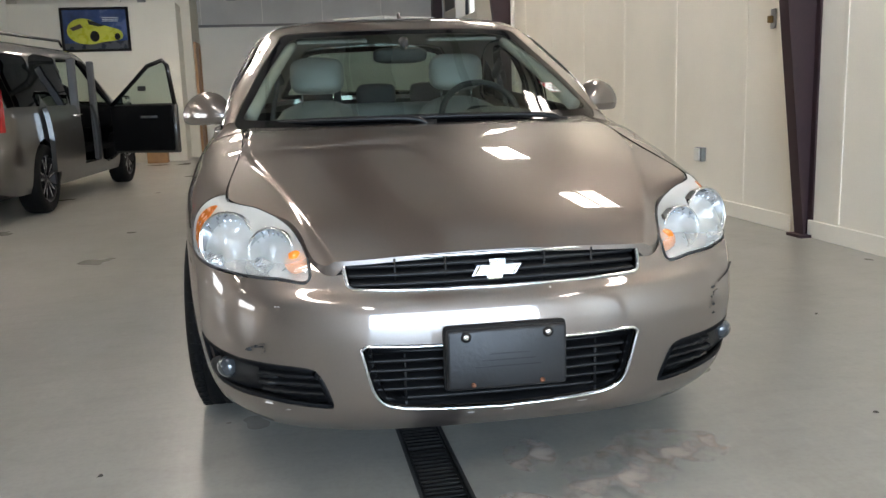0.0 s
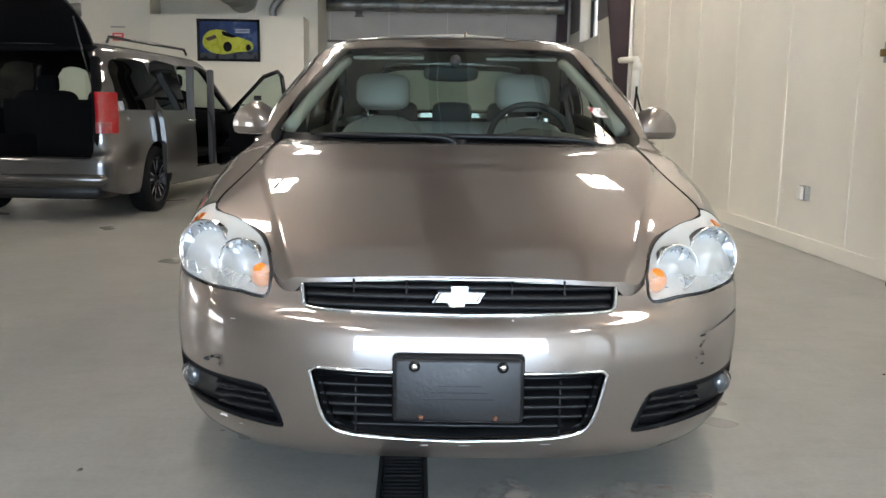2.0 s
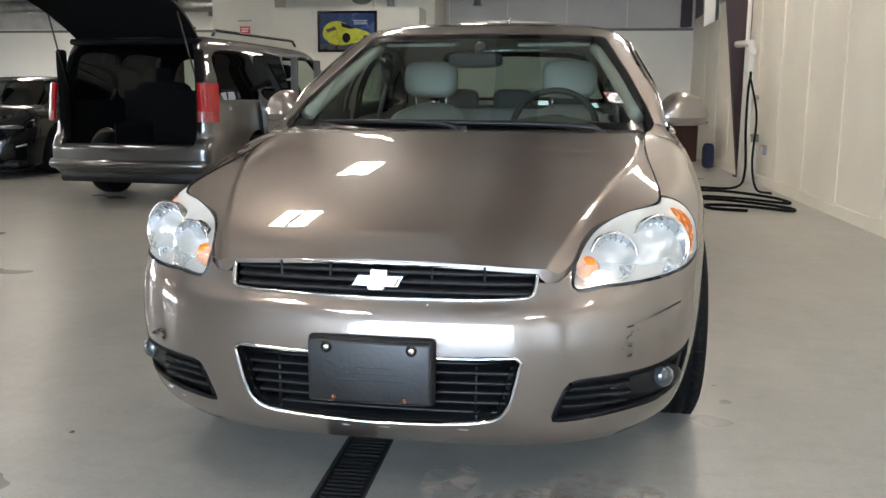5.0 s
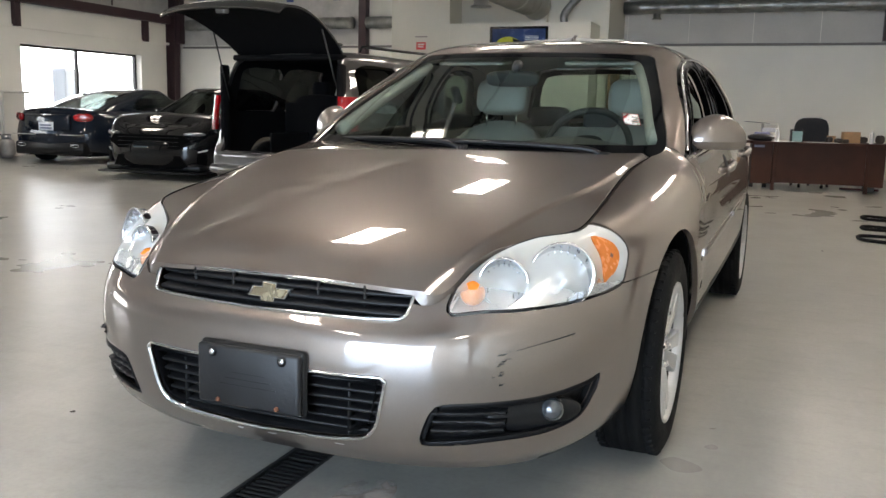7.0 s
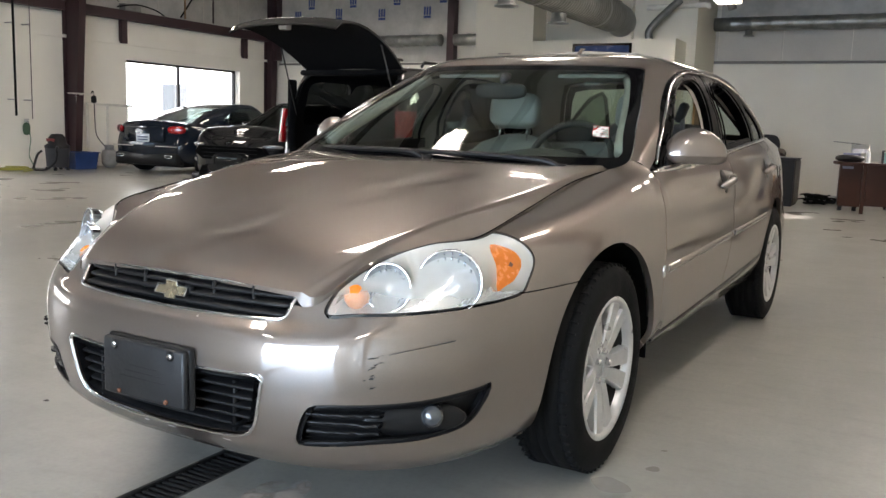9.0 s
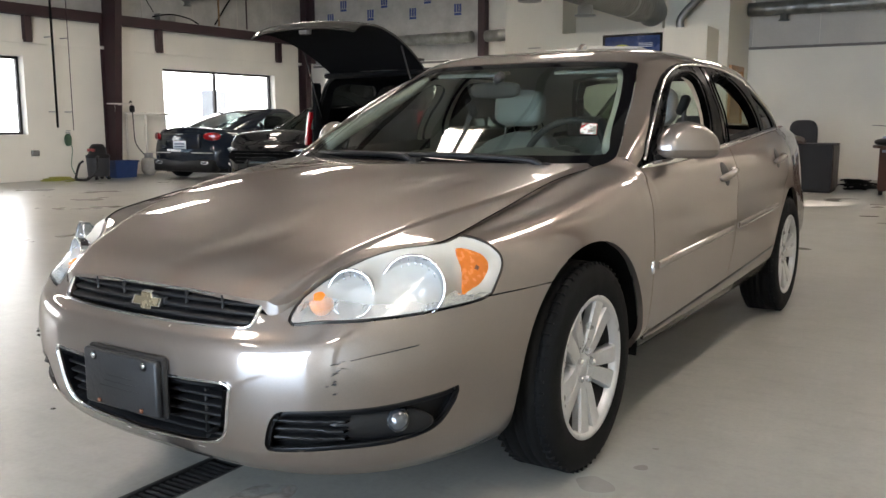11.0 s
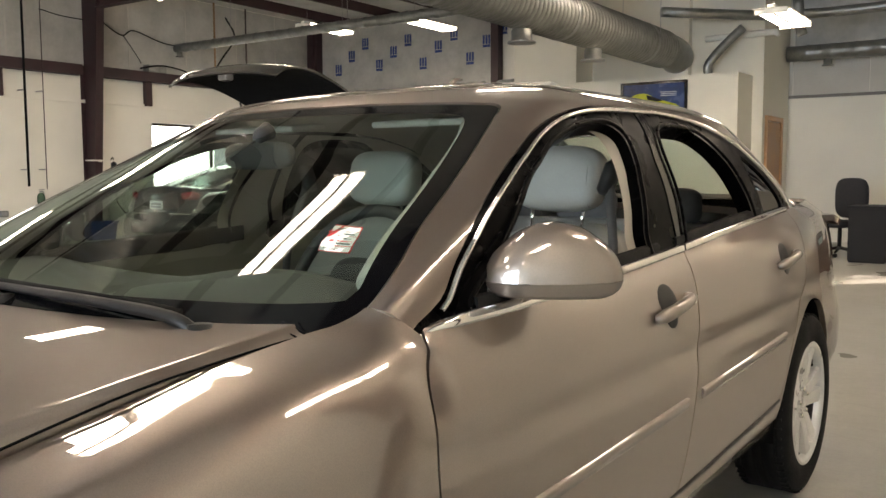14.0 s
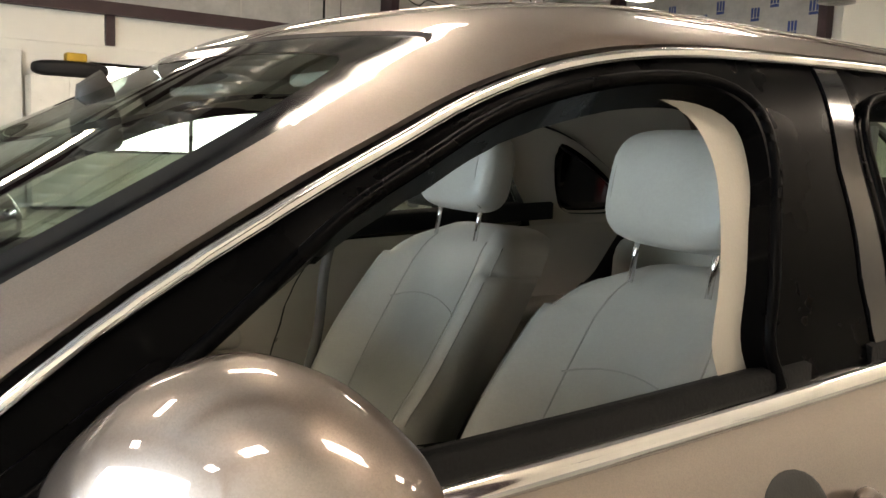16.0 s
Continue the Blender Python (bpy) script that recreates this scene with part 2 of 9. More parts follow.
def lathe(bm, profile, n=40, axis="x", at=(0, 0, 0)):
    """Turns (radius, height) rows round an axis through at."""
    at = Vector(at)
    rings = []
    for r, h in profile:
        ring = []
        for k in range(n):
            a = 2 * math.pi * k / n
            c, s = r * math.cos(a), r * math.sin(a)
            ring.append(bm.verts.new(at + (Vector((h, c, s)) if axis == "x" else Vector((c, h, s)) if axis == "y" else Vector((c, s, h)))))
        rings.append(ring)
    for A, B in zip(rings, rings[1:]):
        for k in range(n):
            bm.faces.new((A[k], A[(k + 1) % n], B[(k + 1) % n], B[k]))
    return bm


def curve(pts, n=8, closed=False):
    """Catmull-Rom through control points, n steps per span."""
    P = np.array(pts, float)
    m = len(P)
    out = []
    for i in range(m if closed else m - 1):
        p1, p2 = P[i], P[(i + 1) % m]
        p0 = P[i - 1] if (closed or i > 0) else 2 * p1 - p2
        p3 = P[(i + 2) % m] if (closed or i < m - 2) else 2 * p2 - p1
        for k in range(n):
            t = k / n
            out.append(0.5 * (2 * p1 + (p2 - p0) * t + (2 * p0 - 5 * p1 + 4 * p2 - p3) * t * t + (3 * p1 - p0 - 3 * p2 + p3) * t ** 3))
    if not closed:
        out.append(P[-1])
    return np.array(out)


def ease(xs, ys, x):
    """Smooth shape-keeping interpolation (monotone cubic)."""
    xs, ys, x = np.asarray(xs, float), np.asarray(ys, float), np.asarray(x, float)
    h, d = np.diff(xs), np.diff(ys) / np.diff(xs)
    m = np.zeros(len(xs))
    m[0], m[-1] = d[0], d[-1]
    for i in range(1, len(xs) - 1):
        if d[i - 1] * d[i] > 0:
            w1, w2 = 2 * h[i] + h[i - 1], h[i] + 2 * h[i - 1]
            m[i] = (w1 + w2) / (w1 / d[i - 1] + w2 / d[i])
    x = np.clip(x, xs[0], xs[-1])
    i = np.clip(np.searchsorted(xs, x) - 1, 0, len(xs) - 2)
    t = (x - xs[i]) / h[i]
    return ((1 + 2 * t) * (1 - t) ** 2 * ys[i] + t * (1 - t) ** 2 * h[i] * m[i] + t * t * (3 - 2 * t) * ys[i + 1] + t * t * (t - 1) * h[i] * m[i + 1])


def inside(poly):
    """A function of 2-D points: distance to a closed outline, positive within it."""
    A = np.asarray(poly, float)
    B = np.roll(A, -1, 0)

    def f(p):
        p = np.asarray(p, float)
        best = np.full(len(p), 1e9)
        odd = np.zeros(len(p), bool)
        for a, b in zip(A, B):
            e = b - a
            w = p - a
            t = np.clip((w @ e) / max(e @ e, 1e-12), 0, 1)
            q = w - t[:, None] * e
            best = np.minimum(best, (q * q).sum(1))
            c = ((a[1] > p[:, 1]) != (b[1] > p[:, 1]))
            with np.errstate(divide="ignore", invalid="ignore"):
                xi = a[0] + (p[:, 1] - a[1]) / (b[1] - a[1]) * e[0]
            odd ^= c & (p[:, 0] < xi)
        return np.where(odd, 1, -1) * np.sqrt(best)
    return f


class Sheet:
    """A surface of points and faces that can be cut along smooth outlines."""

    def __init__(self, v=(), f=()):
        self.v, self.f = [tuple(map(float, p)) for p in v], [tuple(q) for q in f]

    @staticmethod
    def grid(P, closed_u=False):
        nu, nv = P.shape[:2]
        f = []
        for i in range(nu if closed_u else nu - 1):
            for j in range(nv - 1):
                a, b = i * nv + j, ((i + 1) % nu) * nv + j
                f.append((a, b, b + 1, a + 1))
        return Sheet(P.reshape(-1, 3), f)

    def cut(self, fn, gap=0.0):
        """Splits along fn = 0: (where fn > gap, where fn < -gap)."""
        if gap:
            a, _ = self.cut(lambda p: fn(p) - gap)
            _, b = self.cut(lambda p: fn(p) + gap)
            return a, b
        V = np.array(self.v)
        if not len(V):
            return Sheet(), Sheet()
        val = fn(V)
        val = np.where(np.abs(val) < 1e-5, 1e-5, val)
        v = list(self.v)
        made = {}
        pos, neg = [], []
        for q in self.f:
            s = [val[k] > 0 for k in q]
            if all(s):
                pos.append(q)
            elif not any(s):
                neg.append(q)
            else:
                P, N = [], []
                for k, a in enumerate(q):
                    b = q[(k + 1) % len(q)]
                    (P if val[a] > 0 else N).append(a)
                    if (val[a] > 0) != (val[b] > 0):
                        key = (min(a, b), max(a, b))
                        if key not in made:
                            t = val[key[0]] / (val[key[0]] - val[key[1]])
                            made[key] = len(v)
                            v.append(tuple(V[key[0]] + (V[key[1]] - V[key[0]]) * t))
                        P.append(made[key])
                        N.append(made[key])
                if len(P) > 2:
                    pos.append(tuple(P))
                if len(N) > 2:
                    neg.append(tuple(N))
        return Sheet(v, pos).tidy(), Sheet(v, neg).tidy()

    def tidy(self):
        used = sorted({k for q in self.f for k in q})
        m = {k: i for i, k in enumerate(used)}
        return Sheet([self.v[k] for k in used], [tuple(m[k] for k in q) for q in self.f])

    def normals(self):
        V = np.array(self.v)
        N = np.zeros_like(V)
        for q in self.f:
            c = V[list(q)]
            n = np.cross(c, np.roll(c, -1, 0)).sum(0)
            for k in q:
                N[k] += n
        size = np.linalg.norm(N, axis=1)
        low = 0.06 * np.median(size) if len(size) else 0
        good = np.flatnonzero(size > low)
        for k in np.flatnonzero(size <= low) if len(good) else ():
            N[k] = N[good[np.argmin(((V[good] - V[k]) ** 2).sum(1))]]      # slivers take their neighbour's normal
        return N / np.maximum(np.linalg.norm(N, axis=1), 1e-12)[:, None]

    def moved(self, d):
        """Shifted along the normals by d."""
        return Sheet(np.array(self.v) + self.normals() * d, self.f) if self.f else Sheet()

    def edge(self):
        seen = {}
        for q in self.f:
            for k, a in enumerate(q):
                b = q[(k + 1) % len(q)]
                if (b, a) in seen:
                    del seen[(b, a)]
                else:
                    seen[(a, b)] = 1
        return list(seen)

    def fold(self, low):
        """Adds a sharp-edged flange from the open edges to the points that low gives."""
        if not self.f:
            return self
        v, f, m = list(self.v), list(self.f), {}
        for a, b in self.edge():
            for k in (a, b):
                if k not in m:
                    m[k] = len(v)
                    v += [self.v[k], tuple(low(k))]
            f.append((m[b], m[a], m[a] + 1, m[b] + 1))
        return Sheet(v, f)

    def rim(self, depth):
        """Gives the sheet's open edges a turned-in flange."""
        N = self.normals() if self.f else None
        return self.fold(lambda k: np.array(self.v[k]) - N[k] * depth)

    def skirt(self, depth):
        """Folds the sheet's open edges straight down."""
        return self.fold(lambda k: (self.v[k][0], self.v[k][1], self.v[k][2] - depth(self.v[k])))

    def band(self, width, lift):
        """A strip along the open edges, width wide across the surface and raised by lift: a bead or a seal."""
        N = self.normals()
        V = np.array(self.v)
        nxt, prv = {}, {}
        for a, b in self.edge():
            nxt[a], prv[b] = b, a
        v, f, idx = [], [], {}
        for k in nxt:
            if k not in prv:
                continue
            d = V[nxt[k]] - V[prv[k]]
            d /= max(np.linalg.norm(d), 1e-9)
            side = np.cross(N[k], d)
            rows = []
            for o, h in ((0, 0.0), (0.1, 1.0), (0.5, 1.35), (0.9, 1.0), (1, -0.2)):
                rows.append(len(v))
                v.append(tuple(V[k] + side * width * o + N[k] * lift * h))
            idx[k] = rows
        for a, b in nxt.items():
            if a in idx and b in idx:
                for i in range(4):
                    f.append((idx[a][i], idx[b][i], idx[b][i + 1], idx[a][i + 1]))
        return Sheet(v, f)

    def join(self, o):
        n = len(self.v)
        return Sheet(list(self.v) + list(o.v), list(self.f) + [tuple(k + n for k in q) for q in o.f])

    def mirror(self):
        return Sheet([(-x, y, z) for x, y, z in self.v], [q[::-1] for q in self.f])

    def mesh(self, name):
        me = bpy.data.meshes.new(name)
        me.from_pydata(self.v, [], self.f)
        me.update()
        return me

# ---- the hall ----
def floor_material():
    """Grey painted concrete: soft cloudy wear, faint long streaks, fine speckle; satin sheen."""
    m = bpy.data.materials.new("painted_concrete")
    m.use_nodes = True
    n, l = m.node_tree.nodes, m.node_tree.links
    b = n["Principled BSDF"]
    co = n.new("ShaderNodeTexCoord")

    def noise(scale, detail, stretch=(1, 1, 1)):
        mp, t = n.new("ShaderNodeMapping"), n.new("ShaderNodeTexNoise")
        mp.inputs["Scale"].default_value, mp.inputs["Location"].default_value = stretch, (3.1, 7.7, 0.37)
        l.new(co.outputs["Object"], mp.inputs[0])
        l.new(mp.outputs[0], t.inputs["Vector"])
        t.inputs["Scale"].default_value, t.inputs["Detail"].default_value = scale, detail
        return t.outputs[0]

    def blend(fac, lo, hi, amount, a, colour):
        r, x = n.new("ShaderNodeMapRange"), n.new("ShaderNodeMix")
        r.interpolation_type = "SMOOTHSTEP"
        r.inputs[1].default_value, r.inputs[2].default_value, r.inputs[4].default_value = lo, hi, amount
        l.new(fac, r.inputs[0])
        x.data_type = "RGBA"
        l.new(r.outputs[0], x.inputs[0])
        if isinstance(a, tuple):
            x.inputs[6].default_value = a
        else:
            l.new(a, x.inputs[6])
        x.inputs[7].default_value = colour
        return x.outputs[2]

    c = blend(noise(0.5, 1), 0.15, 0.85, 1.0, (0.272, 0.280, 0.268, 1), (0.380, 0.364, 0.318, 1))
    c = blend(noise(1.6, 2), 0.15, 0.90, 0.5, c, (0.275, 0.268, 0.236, 1))
    c = blend(noise(2.6, 2, (1.0, 0.18, 1.0)), 0.25, 0.95, 0.5, c, (0.420, 0.405, 0.366, 1))
    c = blend(noise(3.4, 3), 0.20, 1.0, 0.40, c, (0.215, 0.206, 0.176, 1))
    c = blend(noise(8, 3, (0.8, 1.9, 1.0)), 0.42, 1.0, 0.42, c, (0.170, 0.160, 0.136, 1))
    c = blend(noise(60, 2), 0.30, 1.0, 0.30, c, (0.170, 0.168, 0.156, 1))
    c = blend(noise(24, 3, (1.0, 0.30, 1.0)), 0.45, 1.0, 0.25, c, (0.470, 0.455, 0.420, 1))
    l.new(c, b.inputs["Base Color"])
    gloss = n.new("ShaderNodeMapRange")
    gloss.inputs[1].default_value, gloss.inputs[2].default_value = 0.0, 1.0
    gloss.inputs[3].default_value, gloss.inputs[4].default_value = 0.22, 0.38
    l.new(noise(1.4, 3), gloss.inputs[0])
    l.new(gloss.outputs[0], b.inputs["Roughness"])
    return m


FLOORMAT = floor_material()
DR0, DR1 = -0.205, -0.055          # the floor drain's channel, in the hall's own x
DY0, DY1 = -3.2, 5.6
solo("floor", boxes((XL - 0.4, DR0, YF - 0.4, YB + 0.4, -0.12, 0), (DR1, XR + 0.4, YF - 0.4, YB + 0.4, -0.12, 0),
                    (DR0, DR1, YF - 0.4, DY0, -0.12, 0), (DR0, DR1, DY1, YB + 0.4, -0.12, 0), (DR0, DR1, DY0, DY1, -0.2, -0.13)),
     FLOORMAT, "grey painted concrete floor with worn, stained patches", "floor", BLD, kind="structure")
CAST = mat("cast_iron", (0.012, 0.012, 0.012), 0.6, 0.4, vary=0.3, scale=20, bump=0.3, bscale=120)
DRAINEDGE = mat("drain_frame", (0.05, 0.05, 0.05), 0.6, 0.3, vary=0.3)


def wall_run(name, axis, at, a0, a1, z0, z1, holes, material, label, thick=0.2, out=1):
    """A wall along one axis with rectangular openings through it."""
    bm = bmesh.new()
    xs = sorted({a0, a1, *[h[0] for h in holes], *[h[1] for h in holes]})
    zs = sorted({z0, z1, *[h[2] for h in holes], *[h[3] for h in holes]})
    for i in range(len(xs) - 1):
        for j in range(len(zs) - 1):
            cx, cz = (xs[i] + xs[i + 1]) / 2, (zs[j] + zs[j + 1]) / 2
            if any(h[0] < cx < h[1] and h[2] < cz < h[3] for h in holes):
                continue
            lo, hi = sorted((at, at + out * thick))
            if axis == "x":
                box(bm, lo, hi, xs[i], xs[i + 1], zs[j], zs[j + 1])
            else:
                box(bm, xs[i], xs[i + 1], lo, hi, zs[j], zs[j + 1])
    bmesh.ops.remove_doubles(bm, verts=bm.verts, dist=1e-5)
    return solo(name, bm, material, label, "wall", BLD, kind="structure")


WIN = [(11.7, 15.28, 0.87, 2.26), (4.9, 8.42, 0.87, 2.32), (-2.5, 1.2, 0.87, 2.3)]
left_wall = wall_run("wall_left", "x", XL, YF - 0.3, YB + 0.3, 0, ZC, WIN, WHITEWALL, "white painted outer wall of the hall with wide windows", 0.3, -1)
back_wall = wall_run("wall_back", "y", YB, XL - 0.3, XR + 0.3, 0, ZC, [], WHITEWALL, "white painted rear wall of the hall", 0.3, 1)
WR = [(13.55, 15.25, 2.46, 3.3)]
right_wall = wall_run("wall_right", "x", XR, YF - 0.3, YB + 0.3, 0, ZC, WR, CREAM, "cream painted panelled side wall", 0.3, 1)
DOORHOLE = (-2.6, 2.0, 0.0, 3.3)
wall_run("wall_front", "y", YF, XL - 0.3, XR + 0.3, 0, ZC, [DOORHOLE], WHITEWALL, "white painted front wall with a tall vehicle doorway", 0.3, -1)
solo("ceiling", boxes((XL - 0.3, XR + 0.3, YF - 0.3, YB + 0.3, ZC, ZC + 0.15)), ROOFIN, "grey faced insulated metal roof lining", "ceiling", BLD, kind="structure")
solo("ground", boxes((-300, 300, -300, 300, -0.35, -0.2)), CONCRETE, "pale concrete yard outside the hall", "ground", kind="structure")

solo("yard_backdrop", boxes((-48.2, -48.0, -40, 70, -0.2, 26)), YARDGLOW, "added glowing sheet standing for the white glare beyond the yard", "backdrop", BLD, kind="structure")
FRAMEMAT = mat("dark_window_frame", (0.02, 0.018, 0.018), 0.4, 0.5, vary=0.1)


def long_window(no, y0, y1, z0, z1, mullions):
    w = thing("window_%d" % no, "wide dark-framed window in the white wall", "window", BLD, kind="structure")
    x0, x1 = XL - 0.22, XL - 0.16
    part("window_frame", boxes((x0, x1, y0, y1, z1 - 0.05, z1), (x0, x1, y0, y1, z0, z0 + 0.05), (x0, x1, y0, y0 + 0.05, z0 + 0.05, z1 - 0.05), (x0, x1, y1 - 0.05, y1, z0 + 0.05, z1 - 0.05)), FRAMEMAT, w, "", False)
    for y in mullions:
        part("mullion", boxes((x0, x1, y - 0.03, y + 0.03, z0 + 0.05, z1 - 0.05)), FRAMEMAT, w, "", False)
    edges = [y0 + 0.05, *mullions, y1 - 0.05]
    for a, b in zip(edges, edges[1:]):
        g = part("pane", boxes((XL - 0.192, XL - 0.188, a, b, z0 + 0.05, z1 - 0.05)), PANE, w, "", False)
        g.visible_shadow = False
    part("window_sill", boxes((XL - 0.16, XL + 0.02, y0, y1, z0 - 0.03, z0 + 0.006)), WHITEWALL, w, "", False)


long_window(1, *WIN[0], [13.38])
long_window(2, *WIN[1], [6.6])
long_window(3, *WIN[2], [-0.6])
w = thing("window_4", "small high window in the cream wall", "window", BLD, kind="structure")
a, b, c, d = WR[0]
part("window_frame", boxes((XR + 0.2, XR + 0.26, a, b, d - 0.05, d), (XR + 0.2, XR + 0.26, a, b, c, c + 0.05), (XR + 0.2, XR + 0.26, a, a + 0.05, c + 0.05, d - 0.05), (XR + 0.2, XR + 0.26, b - 0.05, b, c + 0.05, d - 0.05), (XR + 0.2, XR + 0.26, 14.36, 14.44, c + 0.05, d - 0.05)), FRAMEMAT, w, "", False)
g = part("pane", boxes((XR + 0.228, XR + 0.232, a, b, c, d)), PANE, w, "", False)
g.visible_shadow = False

# steel frame: tapered columns, rafters, girts, purlins
def tapered_column(name, x_wall, side, y, depth0, depth1, flange=0.2):
    """I-section column whose inner flange leans into the hall; side is +1 on the left wall, -1 on the right."""
    c = thing(name, "purple-primed tapered steel column against the wall", "column", BLD @ pose(x_wall, y, 0, 0, 0, 0 if side > 0 else 180), "steel columns")
    t, h = 0.014, ZC - 0.02
    part("outer_flange", boxes((0.0, t, -flange / 2, flange / 2, 0, h)), PURLIN, c, "", False)
    bm = bmesh.new()
    v = [bm.verts.new(p) for p in ((t, -0.006, 0), (depth0, -0.006, 0), (depth1, -0.006, h), (t, -0.006, h), (t, 0.006, 0), (depth0, 0.006, 0), (depth1, 0.006, h), (t, 0.006, h))]
    for q in ((0, 1, 2, 3), (7, 6, 5, 4), (0, 4, 5, 1), (1, 5, 6, 2), (2, 6, 7, 3), (3, 7, 4, 0)):
        bm.faces.new([v[k] for k in q])
    part("web", bm, PURLIN, c, "", False)
    bm = bmesh.new()
    f = flange / 2
    v = [bm.verts.new(p) for p in ((depth0, -f, 0), (depth0 + t, -f, 0), (depth1 + t, -f, h), (depth1, -f, h), (depth0, f, 0), (depth0 + t, f, 0), (depth1 + t, f, h), (depth1, f, h))]
    for q in ((0, 1, 2, 3), (7, 6, 5, 4), (0, 4, 5, 1), (1, 5, 6, 2), (2, 6, 7, 3), (3, 7, 4, 0)):
        bm.faces.new([v[k] for k in q])
    part("inner_flange", bm, PURLIN, c, "", False)
    part("base_plate", boxes((0, depth0 + 0.06, -f - 0.03, f + 0.03, 0, 0.02)), PURLIN, c, "", False)


for y in (10.2, 2.58, -5.04):
    tapered_column("steel_column", XL, 1, y, 0.26, 0.62, 0.16)
tapered_column("steel_column", XL, 1, 16.3, 0.2, 0.3, 0.2)
for y in (3.27, 10.97, -4.3):
    tapered_column("steel_column", XR, -1, y, 0.055, 0.62, 0.11)
for y in (10.2, 2.58, -5.04):
    r = thing("rafter", "purple-primed steel rafter across the hall", "beam", BLD, "roof steelwork")
    part("bottom_flange", boxes((XL + 0.55, XR - 0.45, y - 0.1, y + 0.1, ZC - 0.62, ZC - 0.605)), PURLIN, r, "", False)
    part("web", boxes((XL + 0.55, XR - 0.45, y - 0.006, y + 0.006, ZC - 0.605, ZC - 0.02)), PURLIN, r, "", False)
purl = solo("purlin", boxes((-0.035, 0.035, YF, YB, -0.2, 0.0)), PURLIN, "dark purple roof purlin under the lining", "beam", BLD @ pose(XL + 1.2, 0, ZC), "roof purlins")
for k in range(1, 11):
    copy_thing(purl, BLD @ pose(XL + 1.2 + 1.5 * k, 0, ZC))
# unseen white pipes, added for the thin bright lines reflected in the hood
for y in (3.0, 8.2, 9.8):
    bm = bmesh.new()
    tube(bm, [(-2.6, y, 4.44), (XR - 0.03, y, 4.44)], 0.022, 10)
    cp = thing("conduit", "thin white pipe added under the roof to reflect as a line in the hood", "pipe", BLD, "roof conduits")
    part("pipe", bm, WHITEPVC, cp)
    for x in (-2.0, -0.4, 1.2, 2.7):
        part("hanger", boxes((x - 0.008, x + 0.008, y - 0.003, y + 0.003, 4.463, ZC - 0.001)), STEEL, cp, "", False)
# unseen trough, added so that the hood reflects a dark lengthwise stripe
tray = thing("cable_tray", "dark steel trough added under the roof for the stripe reflected in the hood", "tray", BLD)
part("base", boxes((-0.05, 0.42, YF + 0.3, 13.6, ZC - 0.32, ZC - 0.305)), PURLIN, tray, "", False)
for x in (-0.05, 0.408):
    part("side_rail", boxes((x, x + 0.012, YF + 0.3, 13.6, ZC - 0.304, ZC - 0.201)), PURLIN, tray, "", False)
for y0, y1 in ((-7.4, -5.2), (-4.9, 2.45), (2.7, 10.05), (10.35, 16.15)):
    solo("girt", boxes((XL + 0.005, XL + 0.2, y0, y1, 3.06, 3.075), (XL + 0.185, XL + 0.2, y0, y1, 3.075, 3.24), (XL + 0.005, XL + 0.2, y0, y1, 3.24, 3.255)), PURLIN, "purple steel girt along the wall", "beam", BLD, "wall girts")
for y in (8.5, 11.58, 15.38, 5.2, 0.9):
    solo("girt_stub", boxes((XL + 0.004, XL + 0.11, y - 0.07, y + 0.07, 2.58, 3.06)), PURLIN, "short purple steel post under the girt", "beam", BLD, "girt stubs")
# lower wall lining stands a little proud of the upper insulation facing
for nm, rows, mt, lb in (
        ("wall_lining", [(XL + 0.001, XL + 0.03, YF, 4.9 - 0.0, 2.56, 2.62), (XL + 0.001, XL + 0.03, 4.9, YB, 2.56, 2.62)], WHITEWALL, "white ledge trim above the wall lining"),
        ("upper_insulation", [(XL + 0.001, XL + 0.02, YF, YB, 3.26, ZC - 0.02)], FOIL, "grey faced insulation on the upper wall")):
    solo(nm, boxes(*rows), mt, lb, "trim", BLD, kind="structure")
seam = solo("insulation_seam", boxes((XL + 0.02, XL + 0.024, -0.015, 0.015, 3.28, ZC - 0.03)), LINER, "taped seam of the wall insulation", "trim", BLD @ pose(0, 7.4, 0), kind="structure")
for y in (8.7, 11.2, 12.6, 14.0, 15.2):
    copy_thing(seam, BLD @ pose(0, y, 0))

# back wall: dark rail, upper panels, printed insulation
solo("wall_rail", boxes((XL + 0.3, XR - 0.02, YB - 0.05, YB - 0.002, 2.49, 2.54)), mat("grey_rail", (0.16, 0.15, 0.14), 0.5), "dark rail along the top of the wall lining", "trim", BLD, kind="structure")
for k in range(13):
    x0 = -12.9 + 1.22 * k
    if x0 < -7.9:
        continue
    solo("upper_panel", boxes((x0 + 0.006, min(x0 + 1.214, XR - 0.02), YB - 0.03, YB - 0.002, 2.545, 3.2)), LINER, "off-white upper wall panel", "panel", BLD, "upper wall panels", "structure")
solo("upper_shade_wall", boxes((-1.9, XR - 0.02, YB - 0.025, YB - 0.002, 3.21, ZC - 0.02)), FOIL, "grey faced insulation above the panels", "trim", BLD, kind="structure")
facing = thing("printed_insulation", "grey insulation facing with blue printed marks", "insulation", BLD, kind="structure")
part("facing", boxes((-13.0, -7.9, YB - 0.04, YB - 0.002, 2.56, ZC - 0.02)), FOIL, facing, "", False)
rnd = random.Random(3)
